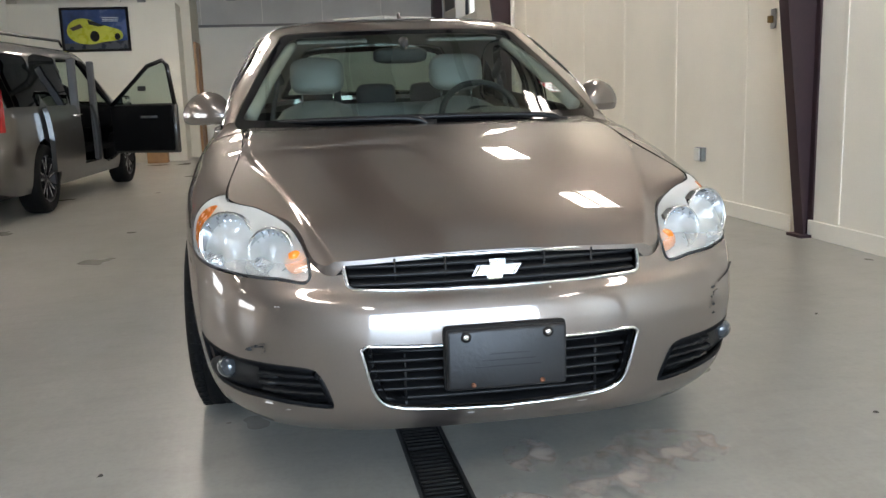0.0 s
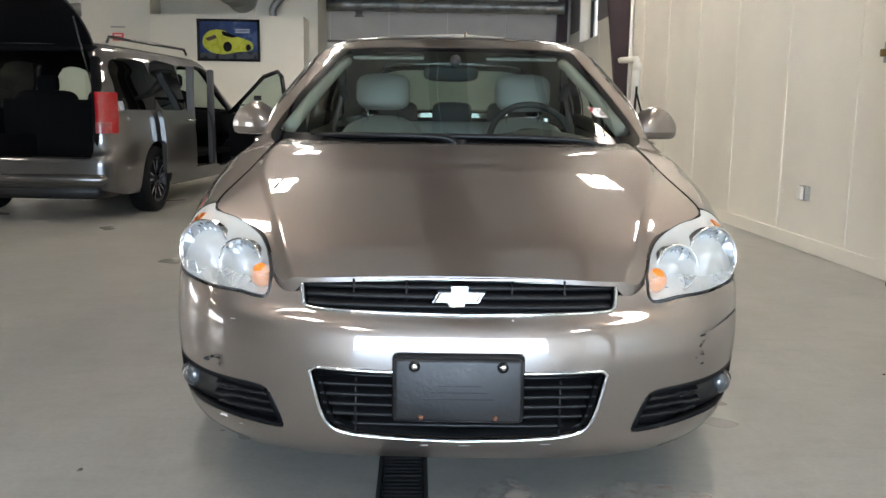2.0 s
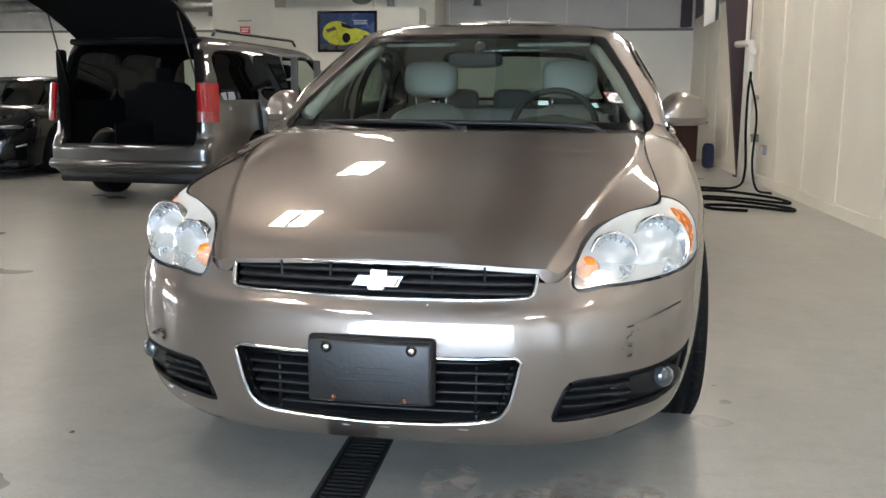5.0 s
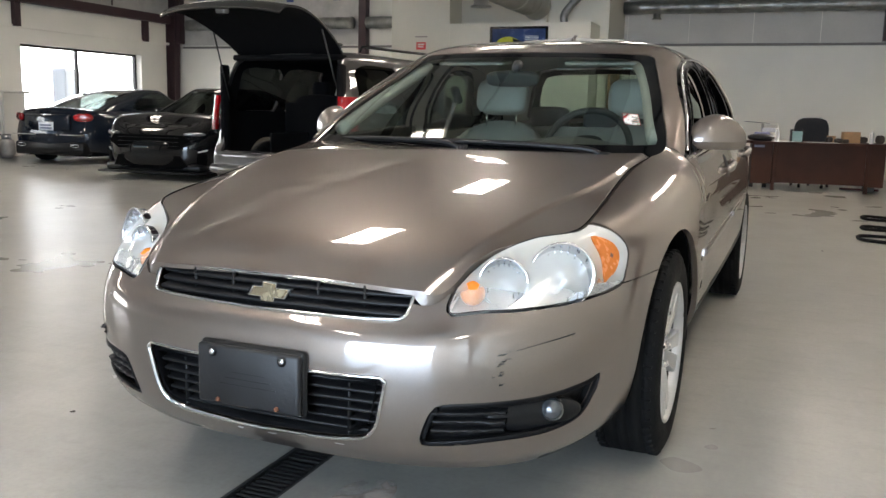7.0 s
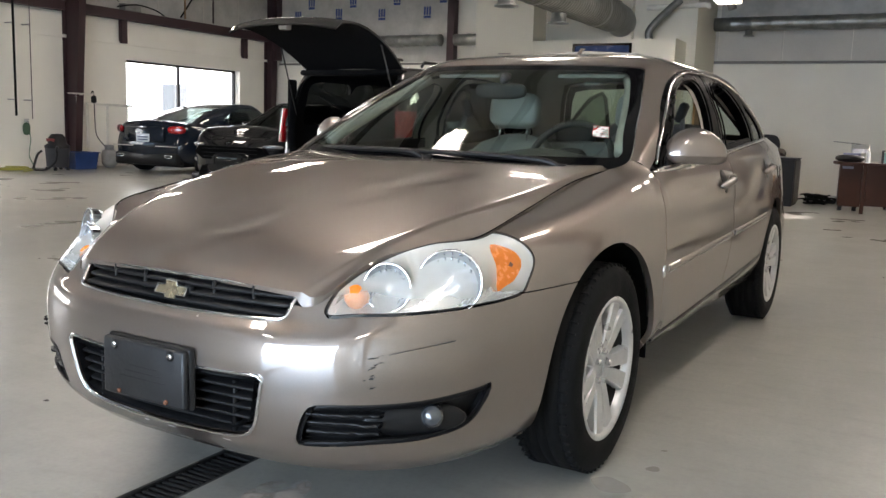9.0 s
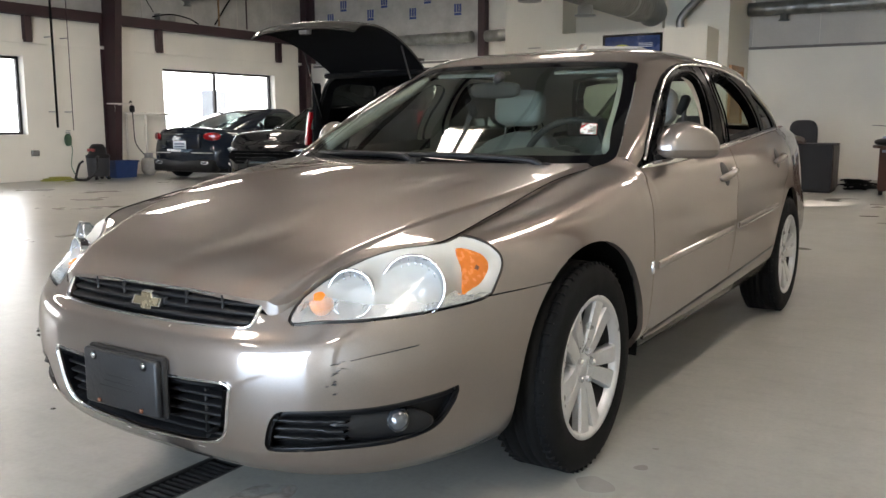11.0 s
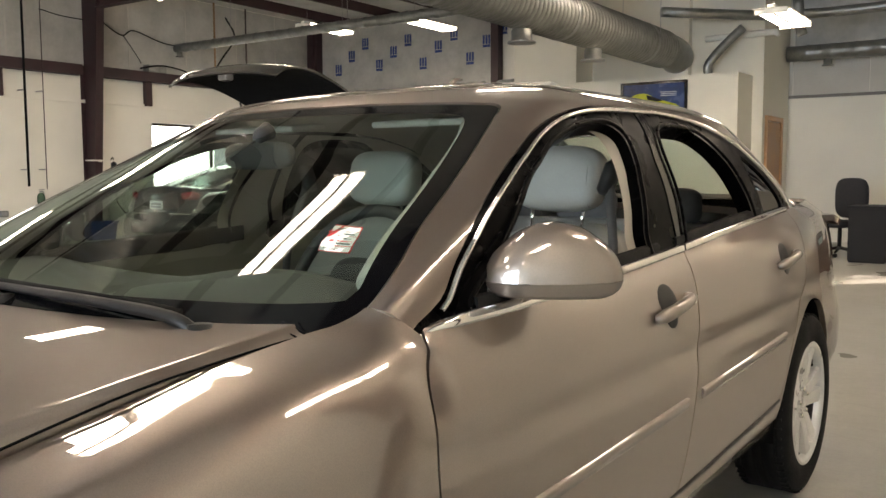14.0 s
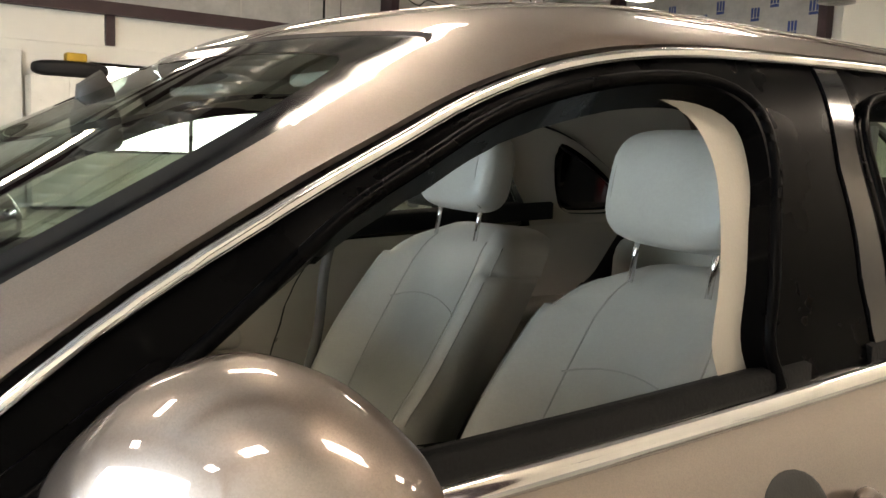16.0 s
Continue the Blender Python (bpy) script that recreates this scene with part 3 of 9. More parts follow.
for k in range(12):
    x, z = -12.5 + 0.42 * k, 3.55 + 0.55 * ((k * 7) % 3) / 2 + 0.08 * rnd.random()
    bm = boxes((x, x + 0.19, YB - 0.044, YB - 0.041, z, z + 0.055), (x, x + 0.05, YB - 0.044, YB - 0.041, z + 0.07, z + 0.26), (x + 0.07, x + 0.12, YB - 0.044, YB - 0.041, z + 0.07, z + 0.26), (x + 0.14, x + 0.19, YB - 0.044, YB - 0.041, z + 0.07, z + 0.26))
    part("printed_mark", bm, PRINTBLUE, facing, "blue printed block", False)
solo("frame_post", boxes((-7.98, -7.8, YB - 0.24, YB - 0.042, 0, ZC - 0.02)), PURLIN, "purple steel end-wall post", "column", BLD, "end wall posts")
solo("frame_post", boxes((-13.1, -12.92, YB - 0.24, YB - 0.045, 2.6, ZC - 0.02)), PURLIN, "purple steel end-wall post", "column", BLD, "end wall posts")
solo("frame_post", boxes((2.80, 3.0, YB - 0.26, YB - 0.06, 2.55, ZC - 0.02)), PURLIN, "purple steel end-wall post", "column", BLD, "end wall posts")

# right wall: battens over the panel joints, baseboard
bat = solo("panel_batten", boxes((XR - 0.008, XR - 0.001, -0.022, 0.022, 0.13, ZC - 0.1)), CREAM, "cream batten over a wall panel joint", "trim", BLD @ pose(0, 2.95, 0), "wall battens", "structure")
for y in (4.17, 5.39, 6.61, 7.83, 9.05, 10.27, 1.73, 0.51, -0.71, -1.93, 12.2, 13.4, 14.7):
    copy_thing(bat, BLD @ pose(0, y, 0)) if y < 11 else copy_thing(bat, BLD @ pose(0, y, 0) @ Matrix.Diagonal((1, 1, 0.52, 1)))
for y0, y1 in ((YF + 0.01, -4.38), (-4.16, 3.24), (3.46, 10.86), (11.08, YB - 0.02)):
    solo("baseboard", boxes((XR - 0.03, XR - 0.009, y0, y1, 0, 0.12), bevel=0.004), CREAM, "cream painted baseboard", "baseboard", BLD, kind="structure")
# darker copy of the wall facing: its shade is put into the colour
solo("upper_insulation", boxes((XR - 0.02, XR - 0.001, 11.08, 13.5, 2.7, ZC - 0.02), (XR - 0.02, XR - 0.001, 15.3, YB - 0.27, 2.7, ZC - 0.02)), mat("shaded_facing", (0.16, 0.15, 0.15), 0.6, vary=0.15), "grey insulation facing on the upper side wall, darkened to stand for shade", "trim", BLD, kind="structure")

# office built into the back corner
OFF = mat("office_paint", (0.68, 0.65, 0.56), 0.55, vary=0.04, scale=1.2, bump=0.1, bscale=90)
solo("office_wall", boxes((-6.08, -4.87, 13.95, YB - 0.06, 0, ZC - 0.02)), OFF, "cream painted office block wall", "wall", BLD, kind="structure")
solo("office_wall", boxes((-4.868, -2.15, 13.95, YB - 0.06, 0, 2.74)), OFF, "cream painted low office front", "wall", BLD, kind="structure")
solo("office_wall", boxes((-3.15, -1.98, 14.75, YB - 0.06, 2.742, ZC - 0.02), (-2.148, -1.98, 14.75, YB - 0.06, 0, 2.742)), OFF, "cream painted office tower wall", "wall", BLD, kind="structure")
solo("office_wall", boxes((-4.868, -3.152, 14.6, YB - 0.06, 2.742, ZC - 0.02)), OFF, "cream painted wall behind the duct", "wall", BLD, kind="structure")
dd = thing("door_1", "oak door in an oak frame at the office", "door", BLD, kind="structure")
part("leaf", boxes((-1.978, -1.955, 14.98, 15.82, 0.01, 2.03), bevel=0.003), OAK, dd, "", False)
part("door_frame", boxes((-1.978, -1.93, 14.88, 14.975, 0, 2.12), (-1.978, -1.93, 15.825, 15.92, 0, 2.12), (-1.978, -1.93, 14.975, 15.825, 2.04, 2.12)), OAK, dd, "", False)
bm = bmesh.new()
tube(bm, [(-1.955, 15.08, 1.0), (-1.90, 15.08, 1.0), (-1.89, 15.08, 1.0)], [0.012, 0.012, 0.028], 10)
part("door_handle", bm, STEEL, dd)

# framed picture of a yellow sports car on a blue ground
pic = thing("framed_picture", "framed print of a yellow sports car on blue", "picture", BLD @ pose(-3.49, 13.95, 2.30) @ Matrix.Diagonal((1, 1, 0.95, 1)))
part("picture_frame", boxes((-0.56, 0.56, -0.035, -0.002, 0.345, 0.39), (-0.56, 0.56, -0.035, -0.002, -0.39, -0.345), (-0.56, -0.515, -0.035, -0.002, -0.345, 0.345), (0.515, 0.56, -0.035, -0.002, -0.345, 0.345), bevel=0.004), GLOSSBLACK, pic, "black frame", False)
part("print", boxes((-0.515, 0.515, -0.012, -0.004, -0.345, 0.345)), mat("print_blue_sky", (0.02, 0.045, 0.14), 0.25, vary=0.5, scale=3), pic, "blue printed ground", False)


def flat_shape(name, pts, y, material, parent, label=""):
    bm = bmesh.new()
    f = bm.faces.new([bm.verts.new((x, y, z)) for x, z in pts])
    r = bmesh.ops.extrude_face_region(bm, geom=[f])
    bmesh.ops.translate(bm, verts=[v for v in r["geom"] if isinstance(v, bmesh.types.BMVert)], vec=(0, 0.002, 0))
    return part(name, bm, material, parent, label, False)


YEL = mat("print_yellow", (0.42, 0.45, 0.03), 0.3, vary=0.12, scale=8)
flat_shape("printed_car", [tuple(p) for p in curve([(-0.45, -0.10), (-0.45, 0.05), (-0.37, 0.15), (-0.24, 0.195), (-0.10, 0.18), (0.06, 0.10), (0.24, 0.04), (0.40, -0.02), (0.44, -0.12), (0.37, -0.19), (0.12, -0.22), (-0.10, -0.26), (-0.32, -0.22)], 4, True)], -0.016, YEL, pic, "yellow printed car")
flat_shape("printed_window", [(-0.12, 0.17), (-0.02, 0.14), (0.16, 0.06), (0.05, 0.05), (-0.10, 0.09)], -0.019, GLOSSBLACK, pic)
flat_shape("printed_rear", [(-0.42, 0.03), (-0.24, 0.10), (-0.20, 0.04), (-0.36, -0.02)], -0.019, mat("print_dark", (0.05, 0.03, 0.02), 0.4), pic)
for cx, cz, r in ((-0.02, -0.12, 0.095), (0.35, -0.13, 0.06)):
    flat_shape("printed_wheel", [(cx + r * 0.8 * math.cos(a), cz + r * math.sin(a)) for a in np.linspace(0, 6.283, 16, False)], -0.021, GLOSSBLACK, pic)
flat_shape("printed_road", [(-0.515, -0.345), (-0.515, -0.24), (0.515, -0.20), (0.515, -0.345)], -0.0145, mat("print_road", (0.025, 0.03, 0.04), 0.3), pic)
for k in range(3):
    flat_shape("printed_line", [(0.12, 0.20 - 0.03 * k), (0.38, 0.20 - 0.03 * k), (0.38, 0.21 - 0.03 * k), (0.12, 0.21 - 0.03 * k)], -0.0145, mat("print_white", (0.6, 0.65, 0.7), 0.4), pic)
sg = thing("exit_sign", "small red and white sign on the office wall", "sign", BLD @ pose(-5.45, 13.95, 2.33))
part("sign_plate", boxes((-0.1, 0.1, -0.014, -0.002, -0.07, 0.07), bevel=0.003), mat("sign_red", (0.6, 0.05, 0.05), 0.4), sg, "", False)
for k in range(2):
    part("sign_bar", boxes((-0.07, 0.05 + 0.02 * k, -0.017, -0.0145, -0.03 + 0.045 * k, -0.005 + 0.045 * k)), WHITEPVC, sg, "", False)
part("notice_line", boxes((-0.13, 0.13, -0.006, -0.002, 0.16, 0.185)), mat("notice_grey", (0.3, 0.28, 0.25), 0.6), sg, "", False)

# ducts
def spiral_duct(a, b, r, rib=0.09, name="duct", label=""):
    a, b = Vector(a), Vector(b)
    L = (b - a).length
    t = thing(name, label, "duct", BLD)
    bm = bmesh.new()
    n = int(L / rib)
    pts, rs = [], []
    for k in range(n):
        for f, d in ((0.0, 0.0), (0.78, 0.0), (0.84, 0.008), (0.94, 0.008)):
            pts.append(a.lerp(b, (k + f) / n))
            rs.append(r + d)
    tube(bm, pts, rs, 24)
    part("pipe", bm, GALV, t)
    return t


def tap(parent, x, y, z, r=0.12, h=0.16):
    bm = bmesh.new()
    lathe(bm, [(r * 0.9, h), (r, h * 0.9), (r, 0.03), (r * 1.35, 0.02), (r * 1.38, 0.0), (r * 0.5, 0.0), (0.0, 0.012)], 24, "z", (x, y, z))
    part("outlet", bm, GALV, parent, "round duct outlet")


main = spiral_duct((-3.3, -6.9, 3.15), (-3.3, 13.75, 3.15), 0.29, 0.10, "main_duct", "large galvanised spiral duct under the roof")
bm = bmesh.new()
tube(bm, [tuple(p) for p in curve([(-3.3, 13.7, 3.15), (-3.3, 14.1, 3.15), (-3.35, 14.6, 3.12), (-3.6, 15.1, 3.05), (-3.9, 15.58, 3.0)], 4)], 0.27, 24)
part("bend", bm, GALV, main)
for y in (2.0, 5.6, 9.25, 11.2):
    tap(main, -3.3, y, 2.70)
for y in (0.0, 3.8, 7.4, 10.2, 12.9):
    bm = bmesh.new()
    lathe(bm, [(0.296, -0.03), (0.303, -0.025), (0.303, 0.025), (0.296, 0.03)], 24, "y", (-3.3, y, 3.15))
    part("collar", bm, STEEL, main)
    for s in (-1, 1):
        bm = bmesh.new()
        tube(bm, [(-3.3 + s * 0.296, y, 3.15), (-3.3 + s * 0.296, y, ZC - 0.01)], 0.005, 6)
        part("hanger", bm, STEEL, main)
br = spiral_duct((-13.15, 12.25, 3.80), (-3.55, 12.25, 3.86), 0.085, 0.3, "branch_duct", "thin galvanised branch duct across the hall")
tap(br, -13.05, 12.25, 3.62, 0.06, 0.12)
for x in (-11.5, -8.5, -5.5):
    bm = bmesh.new()
    tube(bm, [(x, 12.25, 3.9), (x, 12.25, ZC - 0.01)], 0.005, 6)
    part("hanger", bm, STEEL, br)
rear = spiral_duct((-1.95, YB - 0.35, 3.22), (XR - 0.15, YB - 0.35, 3.22), 0.13, 0.35, "rear_duct", "galvanised duct along the rear wall")
tap(rear, -1.3, YB - 0.35, 2.98, 0.07, 0.14)
for x in (-1.2, 1.6):
    part("bracket", boxes((x - 0.02, x + 0.02, YB - 0.3, YB - 0.03, 3.34, 3.37)), STEEL, rear, "", False)
rear2 = spiral_duct((-7.7, YB - 0.35, 3.02), (-6.12, YB - 0.35, 3.02), 0.13, 0.35, "rear_duct", "galvanised duct along the rear wall")
part("bracket", boxes((-7.0, -6.96, YB - 0.3, YB - 0.045, 3.13, 3.16)), STEEL, rear2, "", False)
tap(rear2, -7.0, YB - 0.35, 2.80, 0.06, 0.12)
rear3 = spiral_duct((-12.6, YB - 0.35, 3.02), (-8.05, YB - 0.35, 3.02), 0.13, 0.35, "rear_duct", "galvanised duct along the rear wall")
part("bracket", boxes((-10.0, -9.96, YB - 0.3, YB - 0.045, 3.13, 3.16)), STEEL, rear3, "", False)
flue = thing("flue_pipe", "galvanised flue pipes over the office", "pipe", BLD)
for pts, r in (([(-2.75, 14.4, 2.745), (-2.75, 14.4, 2.95), (-2.45, 14.35, 3.25), (-2.2, 14.3, 3.45)], 0.07), ([(-3.1, 13.2, 3.62), (-1.5, 14.6, 3.62), (0.6, 14.8, 3.66)], 0.075), ([(-2.9, 14.68, 3.38), (-1.85, 14.68, 3.40), (-1.8, 14.68, 3.34)], 0.05), ([(-1.15, 13.2, 3.6), (-1.12, 13.2, 3.25), (-1.08, 13.2, 3.1)], 0.07)):
    bm = bmesh.new()
    tube(bm, [tuple(p) for p in curve(pts, 4)], r, 16)
    part("pipe", bm, GALV if r > 0.06 else WHITEPVC, flue)
for x in (-1.5, 0.3, -1.14):
    bm = bmesh.new()
    y = 13.2 if x == -1.14 else 14.65
    tube(bm, [(x, y, 3.6), (x, y, ZC - 0.01)], 0.006, 6)
    part("hanger", bm, STEEL, flue)

# ---- the taupe sedan: its own frame has the front on the ground at y = -0.1 and the rear at y = 5 ----
PLAN = [(0, -0.105), (0.2, -0.10), (0.38, -0.078), (0.55, -0.02), (0.672, 0.07), (0.757, 0.2), (0.812, 0.38), (0.858, 0.62), (0.897, 0.95), (0.912, 1.44),
        (0.914, 2.2), (0.914, 3.0), (0.907, 3.6), (0.88, 4.1), (0.84, 4.5), (0.75, 4.80), (0.5, 4.94), (0.25, 4.975), (0, 4.98)]
# height and inward lean of the skin, at stations round the outline
PROFILE = {
    "front": ((0.205, 0.247, 0.312, 0.40, 0.48, 0.53, 0.57, 0.60, 0.65, 0.705), (0.11, 0.06, 0.022, 0.006, 0, 0.004, 0.018, 0.05, 0.08, 0.135)),
    "lamp": ((0.210, 0.255, 0.32, 0.41, 0.48, 0.54, 0.58, 0.63, 0.70, 0.785), (0.10, 0.05, 0.019, 0.006, 0, 0.004, 0.012, 0.035, 0.11, 0.27)),
    "tip": ((0.205, 0.25, 0.32, 0.42, 0.50, 0.60, 0.68, 0.74, 0.785, 0.815), (0.09, 0.04, 0.015, 0.003, 0, 0.004, 0.018, 0.045, 0.09, 0.16)),
    "arch": ((0.22, 0.27, 0.34, 0.42, 0.51, 0.61, 0.71, 0.775, 0.82, 0.845), (0.08, 0.04, 0.015, 0.003, 0, 0.002, 0.012, 0.04, 0.09, 0.18)),
    "fender": ((0.24, 0.28, 0.335, 0.42, 0.52, 0.62, 0.75, 0.82, 0.87, 0.90), (0.135, 0.085, 0.034, 0.004, 0, 0.0, 0.009, 0.035, 0.09, 0.21)),
    "cowl": ((0.24, 0.28, 0.335, 0.40, 0.52, 0.63, 0.77, 0.86, 0.92, 0.95), (0.135, 0.085, 0.034, 0.006, 0, 0.0, 0.009, 0.03, 0.08, 0.19)),
    "door": ((0.24, 0.28, 0.335, 0.40, 0.52, 0.64, 0.76, 0.84, 0.90, 0.952), (0.135, 0.085, 0.046, 0.022, 0.006, 0.0, 0.006, 0.022, 0.045, 0.075)),
    "aft": ((0.24, 0.28, 0.335, 0.40, 0.52, 0.66, 0.78, 0.90, 1.0, 1.065), (0.135, 0.085, 0.046, 0.022, 0.006, 0.0, 0.006, 0.025, 0.06, 0.11)),
    "rear": ((0.24, 0.30, 0.38, 0.46, 0.55, 0.66, 0.78, 0.90, 1.01, 1.08), (0.10, 0.05, 0.02, 0.0, 0, 0.02, 0.035, 0.05, 0.08, 0.16)),
}
STATIONS = [(0.0, "front"), (0.38, "front"), (0.72, "lamp"), (1.04, "tip"), (1.31, "arch"), (1.66, "fender"), (2.03, "cowl"), (2.25, "door"), (4.5, "aft"), (5.55, "rear"), (6.6, "rear")]


def body_side(nv=52):
    """The painted skin round the car, from the sills up to the shoulder."""
    c = curve(PLAN, 24)
    seg = np.r_[0, np.cumsum(np.linalg.norm(np.diff(c, axis=0), axis=1))]
    s = np.linspace(0, seg[-1], 380)
    x, y = np.interp(s, seg, c[:, 0]), np.interp(s, seg, c[:, 1])
    dx, dy = np.gradient(x, s), np.gradient(y, s)
    L = np.hypot(dx, dy)
    nx, ny = -dy / L, dx / L          # pointing inwards
    t = np.linspace(0, 1, nv)
    st = np.array([a * (seg[-1] / 6.6 if a > 5 else 1) for a, _ in STATIONS])
    Z = np.array([ease(np.linspace(0, 1, 10), PROFILE[k][0], t) for _, k in STATIONS])
    O = np.array([ease(np.linspace(0, 1, 10), PROFILE[k][1], t) for _, k in STATIONS])
    P = np.zeros((len(s), nv, 3))
    for j in range(nv):
        z, o = ease(st, Z[:, j], s), ease(st, O[:, j], s)
        P[:, j] = np.c_[np.maximum(x + nx * o, 0), y + ny * o, z]
    # a soft crease along the flank
    flank = np.exp(-((P[:, :, 2] - 0.755) / 0.035) ** 2) * np.clip((P[:, :, 1] - 1.3) / 0.4, 0, 1) * np.clip((4.2 - P[:, :, 1]) / 0.5, 0, 1)
    P[:, :, 0] -= 0.006 * flank
    # the fender's rear top corner rises to the foot of the windshield pillar
    yc = (1.05, 1.15, 1.25, 1.35, 1.383, 1.419, 1.45, 1.462, 1.478, 1.495)
    foot = np.c_[np.interp(P[:, -1, 1], yc, (0.700, 0.704, 0.709, 0.716, 0.735, 0.746, 0.750, 0.775, 0.802, 0.829)), np.interp(P[:, -1, 1], yc, (0.911, 0.929, 0.944, 0.957, 0.964, 0.976, 0.990, 0.982, 0.963, 0.938))]
    near = (P[:, -1, 1] > 1.15) & (P[:, -1, 1] < 1.495)
    lift = np.clip((t - 0.66) / 0.34, 0, 1) ** 2
    for axis, col in ((0, 0), (2, 1)):
        P[near, :, axis] += (foot[near, col] - P[near, -1, axis])[:, None] * lift
    P[0, :, 0] = P[-1, :, 0] = 0
    top = P[:, -1].copy()
    full = np.concatenate([P[::-1] * (-1, 1, 1), P[1:]])
    return Sheet.grid(full), top


HOODZ = ((-0.05, 0.0, 0.06, 0.15, 0.3, 0.55, 0.85, 1.1, 1.4), (0.655, 0.685, 0.722, 0.762, 0.808, 0.867, 0.92, 0.955, 0.982))
EDGEY = np.linspace(-0.05, 1.45, 61)
EDGEDROP = ease((-0.05, 0.1, 0.22, 0.36, 0.55, 0.80, 1.05, 1.25, 1.45), (0.052, 0.046, 0.036, 0.0295, 0.0355, 0.0410, 0.0375, 0.0315, 0.026), EDGEY)
EDGEDROP = np.convolve(np.pad(EDGEDROP, 5, "edge"), np.hanning(13)[1:-1] / np.hanning(13).sum(), "valid")


def crease_x(y):
    """Half distance between the hood's pressed creases."""
    return ease((-0.06, 0.0, 0.1, 0.2, 0.45, 0.8, 1.0, 1.3, 1.5), (0.395, 0.410, 0.452, 0.483, 0.558, 0.650, 0.672, 0.680, 0.682), np.ravel(y)).reshape(np.shape(y))


def hood_height(x, y):
    zc = ease(*HOODZ, y)
    t = np.clip((np.asarray(y) + 0.05) / 0.5, 0, 1)
    xe = 0.45 + 0.26 * t * t * (3 - 2 * t)
    xc = crease_x(y)          # pressed creases from the grille's corners back to the pillars
    ax, drop = np.abs(x), np.interp(y, EDGEY, EDGEDROP)
    step = np.clip((ax - xc + 0.008) / 0.026, 0, 1)
    step = step * step * (3 - 2 * step)
    out = np.clip((ax - xc) / np.maximum(xe - xc, 0.04), 0, 1.3)
    return zc - drop * (0.40 * np.minimum(ax / xc, 1.0) ** 2 + 0.13 * step + 0.47 * out)


def hood_sheet():
    yy = np.linspace(-0.05, 1.45, 90)
    u = np.unique(np.round(np.r_[np.linspace(-1, 1, 101), np.linspace(0.54, 0.68, 22), -np.linspace(0.54, 0.68, 22)], 5))
    U, Y = np.meshgrid(u, yy, indexing="ij")
    xc = crease_x(Y)
    A = np.abs(U)
    X = np.sign(U) * np.where(A < 0.6, xc * A / 0.6, xc + (0.74 - xc) * (A - 0.6) / 0.4)
    return Sheet.grid(np.stack([X, Y, hood_height(X, Y)], -1))


# greenhouse: rings from the belt to the roof's crown
RING = (0, 0.08, 0.3, 0.6, 0.84, 0.93, 0.97, 1.0)
GW = (0.846, 0.824, 0.797, 0.742, 0.672, 0.615, 0.475, 0.0)
GF = (1.09, 1.17, 1.47, 1.78, 2.02, 2.12, 2.35, 2.85)
GR = (4.37, 4.34, 4.19, 4.01, 3.86, 3.76, 3.50, 2.85)
GZ = (0.915, 0.955, 1.10, 1.245, 1.365, 1.41, 1.452, 1.477)


def greenhouse():
    nv = 56
    t = np.linspace(0, 1, nv) ** 0.85
    W, F, R, Z = (ease(RING, a, t) for a in (GW, GF, GR, GZ))
    rings = []
    for w, yf, yr, z in zip(W, F, R, Z):
        k = min(1, (yr - yf) / 2.0)
        b, c = 0.26 * k, 0.30 * k
        pts = [(0, yf), (0.4 * w, yf + 0.1 * b), (0.72 * w, yf + 0.36 * b), (0.905 * w, yf + 0.76 * b), (0.98 * w, yf + 1.25 * b),
               (w, yf + 0.28 * (yr - yf) + 0.12), (w, (yf + yr) / 2), (0.992 * w, yr - 0.30 * (yr - yf)), (0.945 * w, yr - 1.15 * c), (0.8 * w, yr - 0.55 * c), (0.45 * w, yr - 0.12 * c), (0, yr)]
        q = curve(pts, 14)
        rise = 0.03 * (q[:, 1] - 1.5) * (1 - min(1, max(0, z - 0.955) / 0.45))
        rings.append(np.c_[q, z + rise])
    P = np.array(rings).transpose(1, 0, 2)
    full = np.concatenate([P[::-1] * (-1, 1, 1), P[1:]])
    return Sheet.grid(full)


def plan_f(poly):
    f = inside(poly)
    return lambda p: f(np.c_[np.abs(p[:, 0]), p[:, 1]])


def front_f(poly):
    f = inside(poly)
    return lambda p: np.minimum(f(np.c_[np.abs(p[:, 0]), p[:, 2]]), 1.0 - p[:, 1])


def wrap_f(poly):
    """Outlines that go round the front corner, by |x| + y and height."""
    f = inside(poly)
    return lambda p: np.minimum(f(np.c_[np.abs(p[:, 0]) + p[:, 1], p[:, 2]]), 0.95 - p[:, 1])


def side_f(poly, xmin=0.45):
    f = inside(poly)
    return lambda p: np.minimum(f(np.c_[p[:, 1], p[:, 2]]), np.abs(p[:, 0]) - xmin)


def mirrored(half):
    """A closed outline from its right half, given from the top centre round to the bottom centre."""
    return np.array(list(half) + [(-x, y) for x, y in half[::-1]])


def one_side(sh, sx):
    a, b = sh.cut(lambda p: p[:, 0] * sx)
    return a


def smooth_half(pts):
    return [tuple(p) for p in curve(pts, 4)]


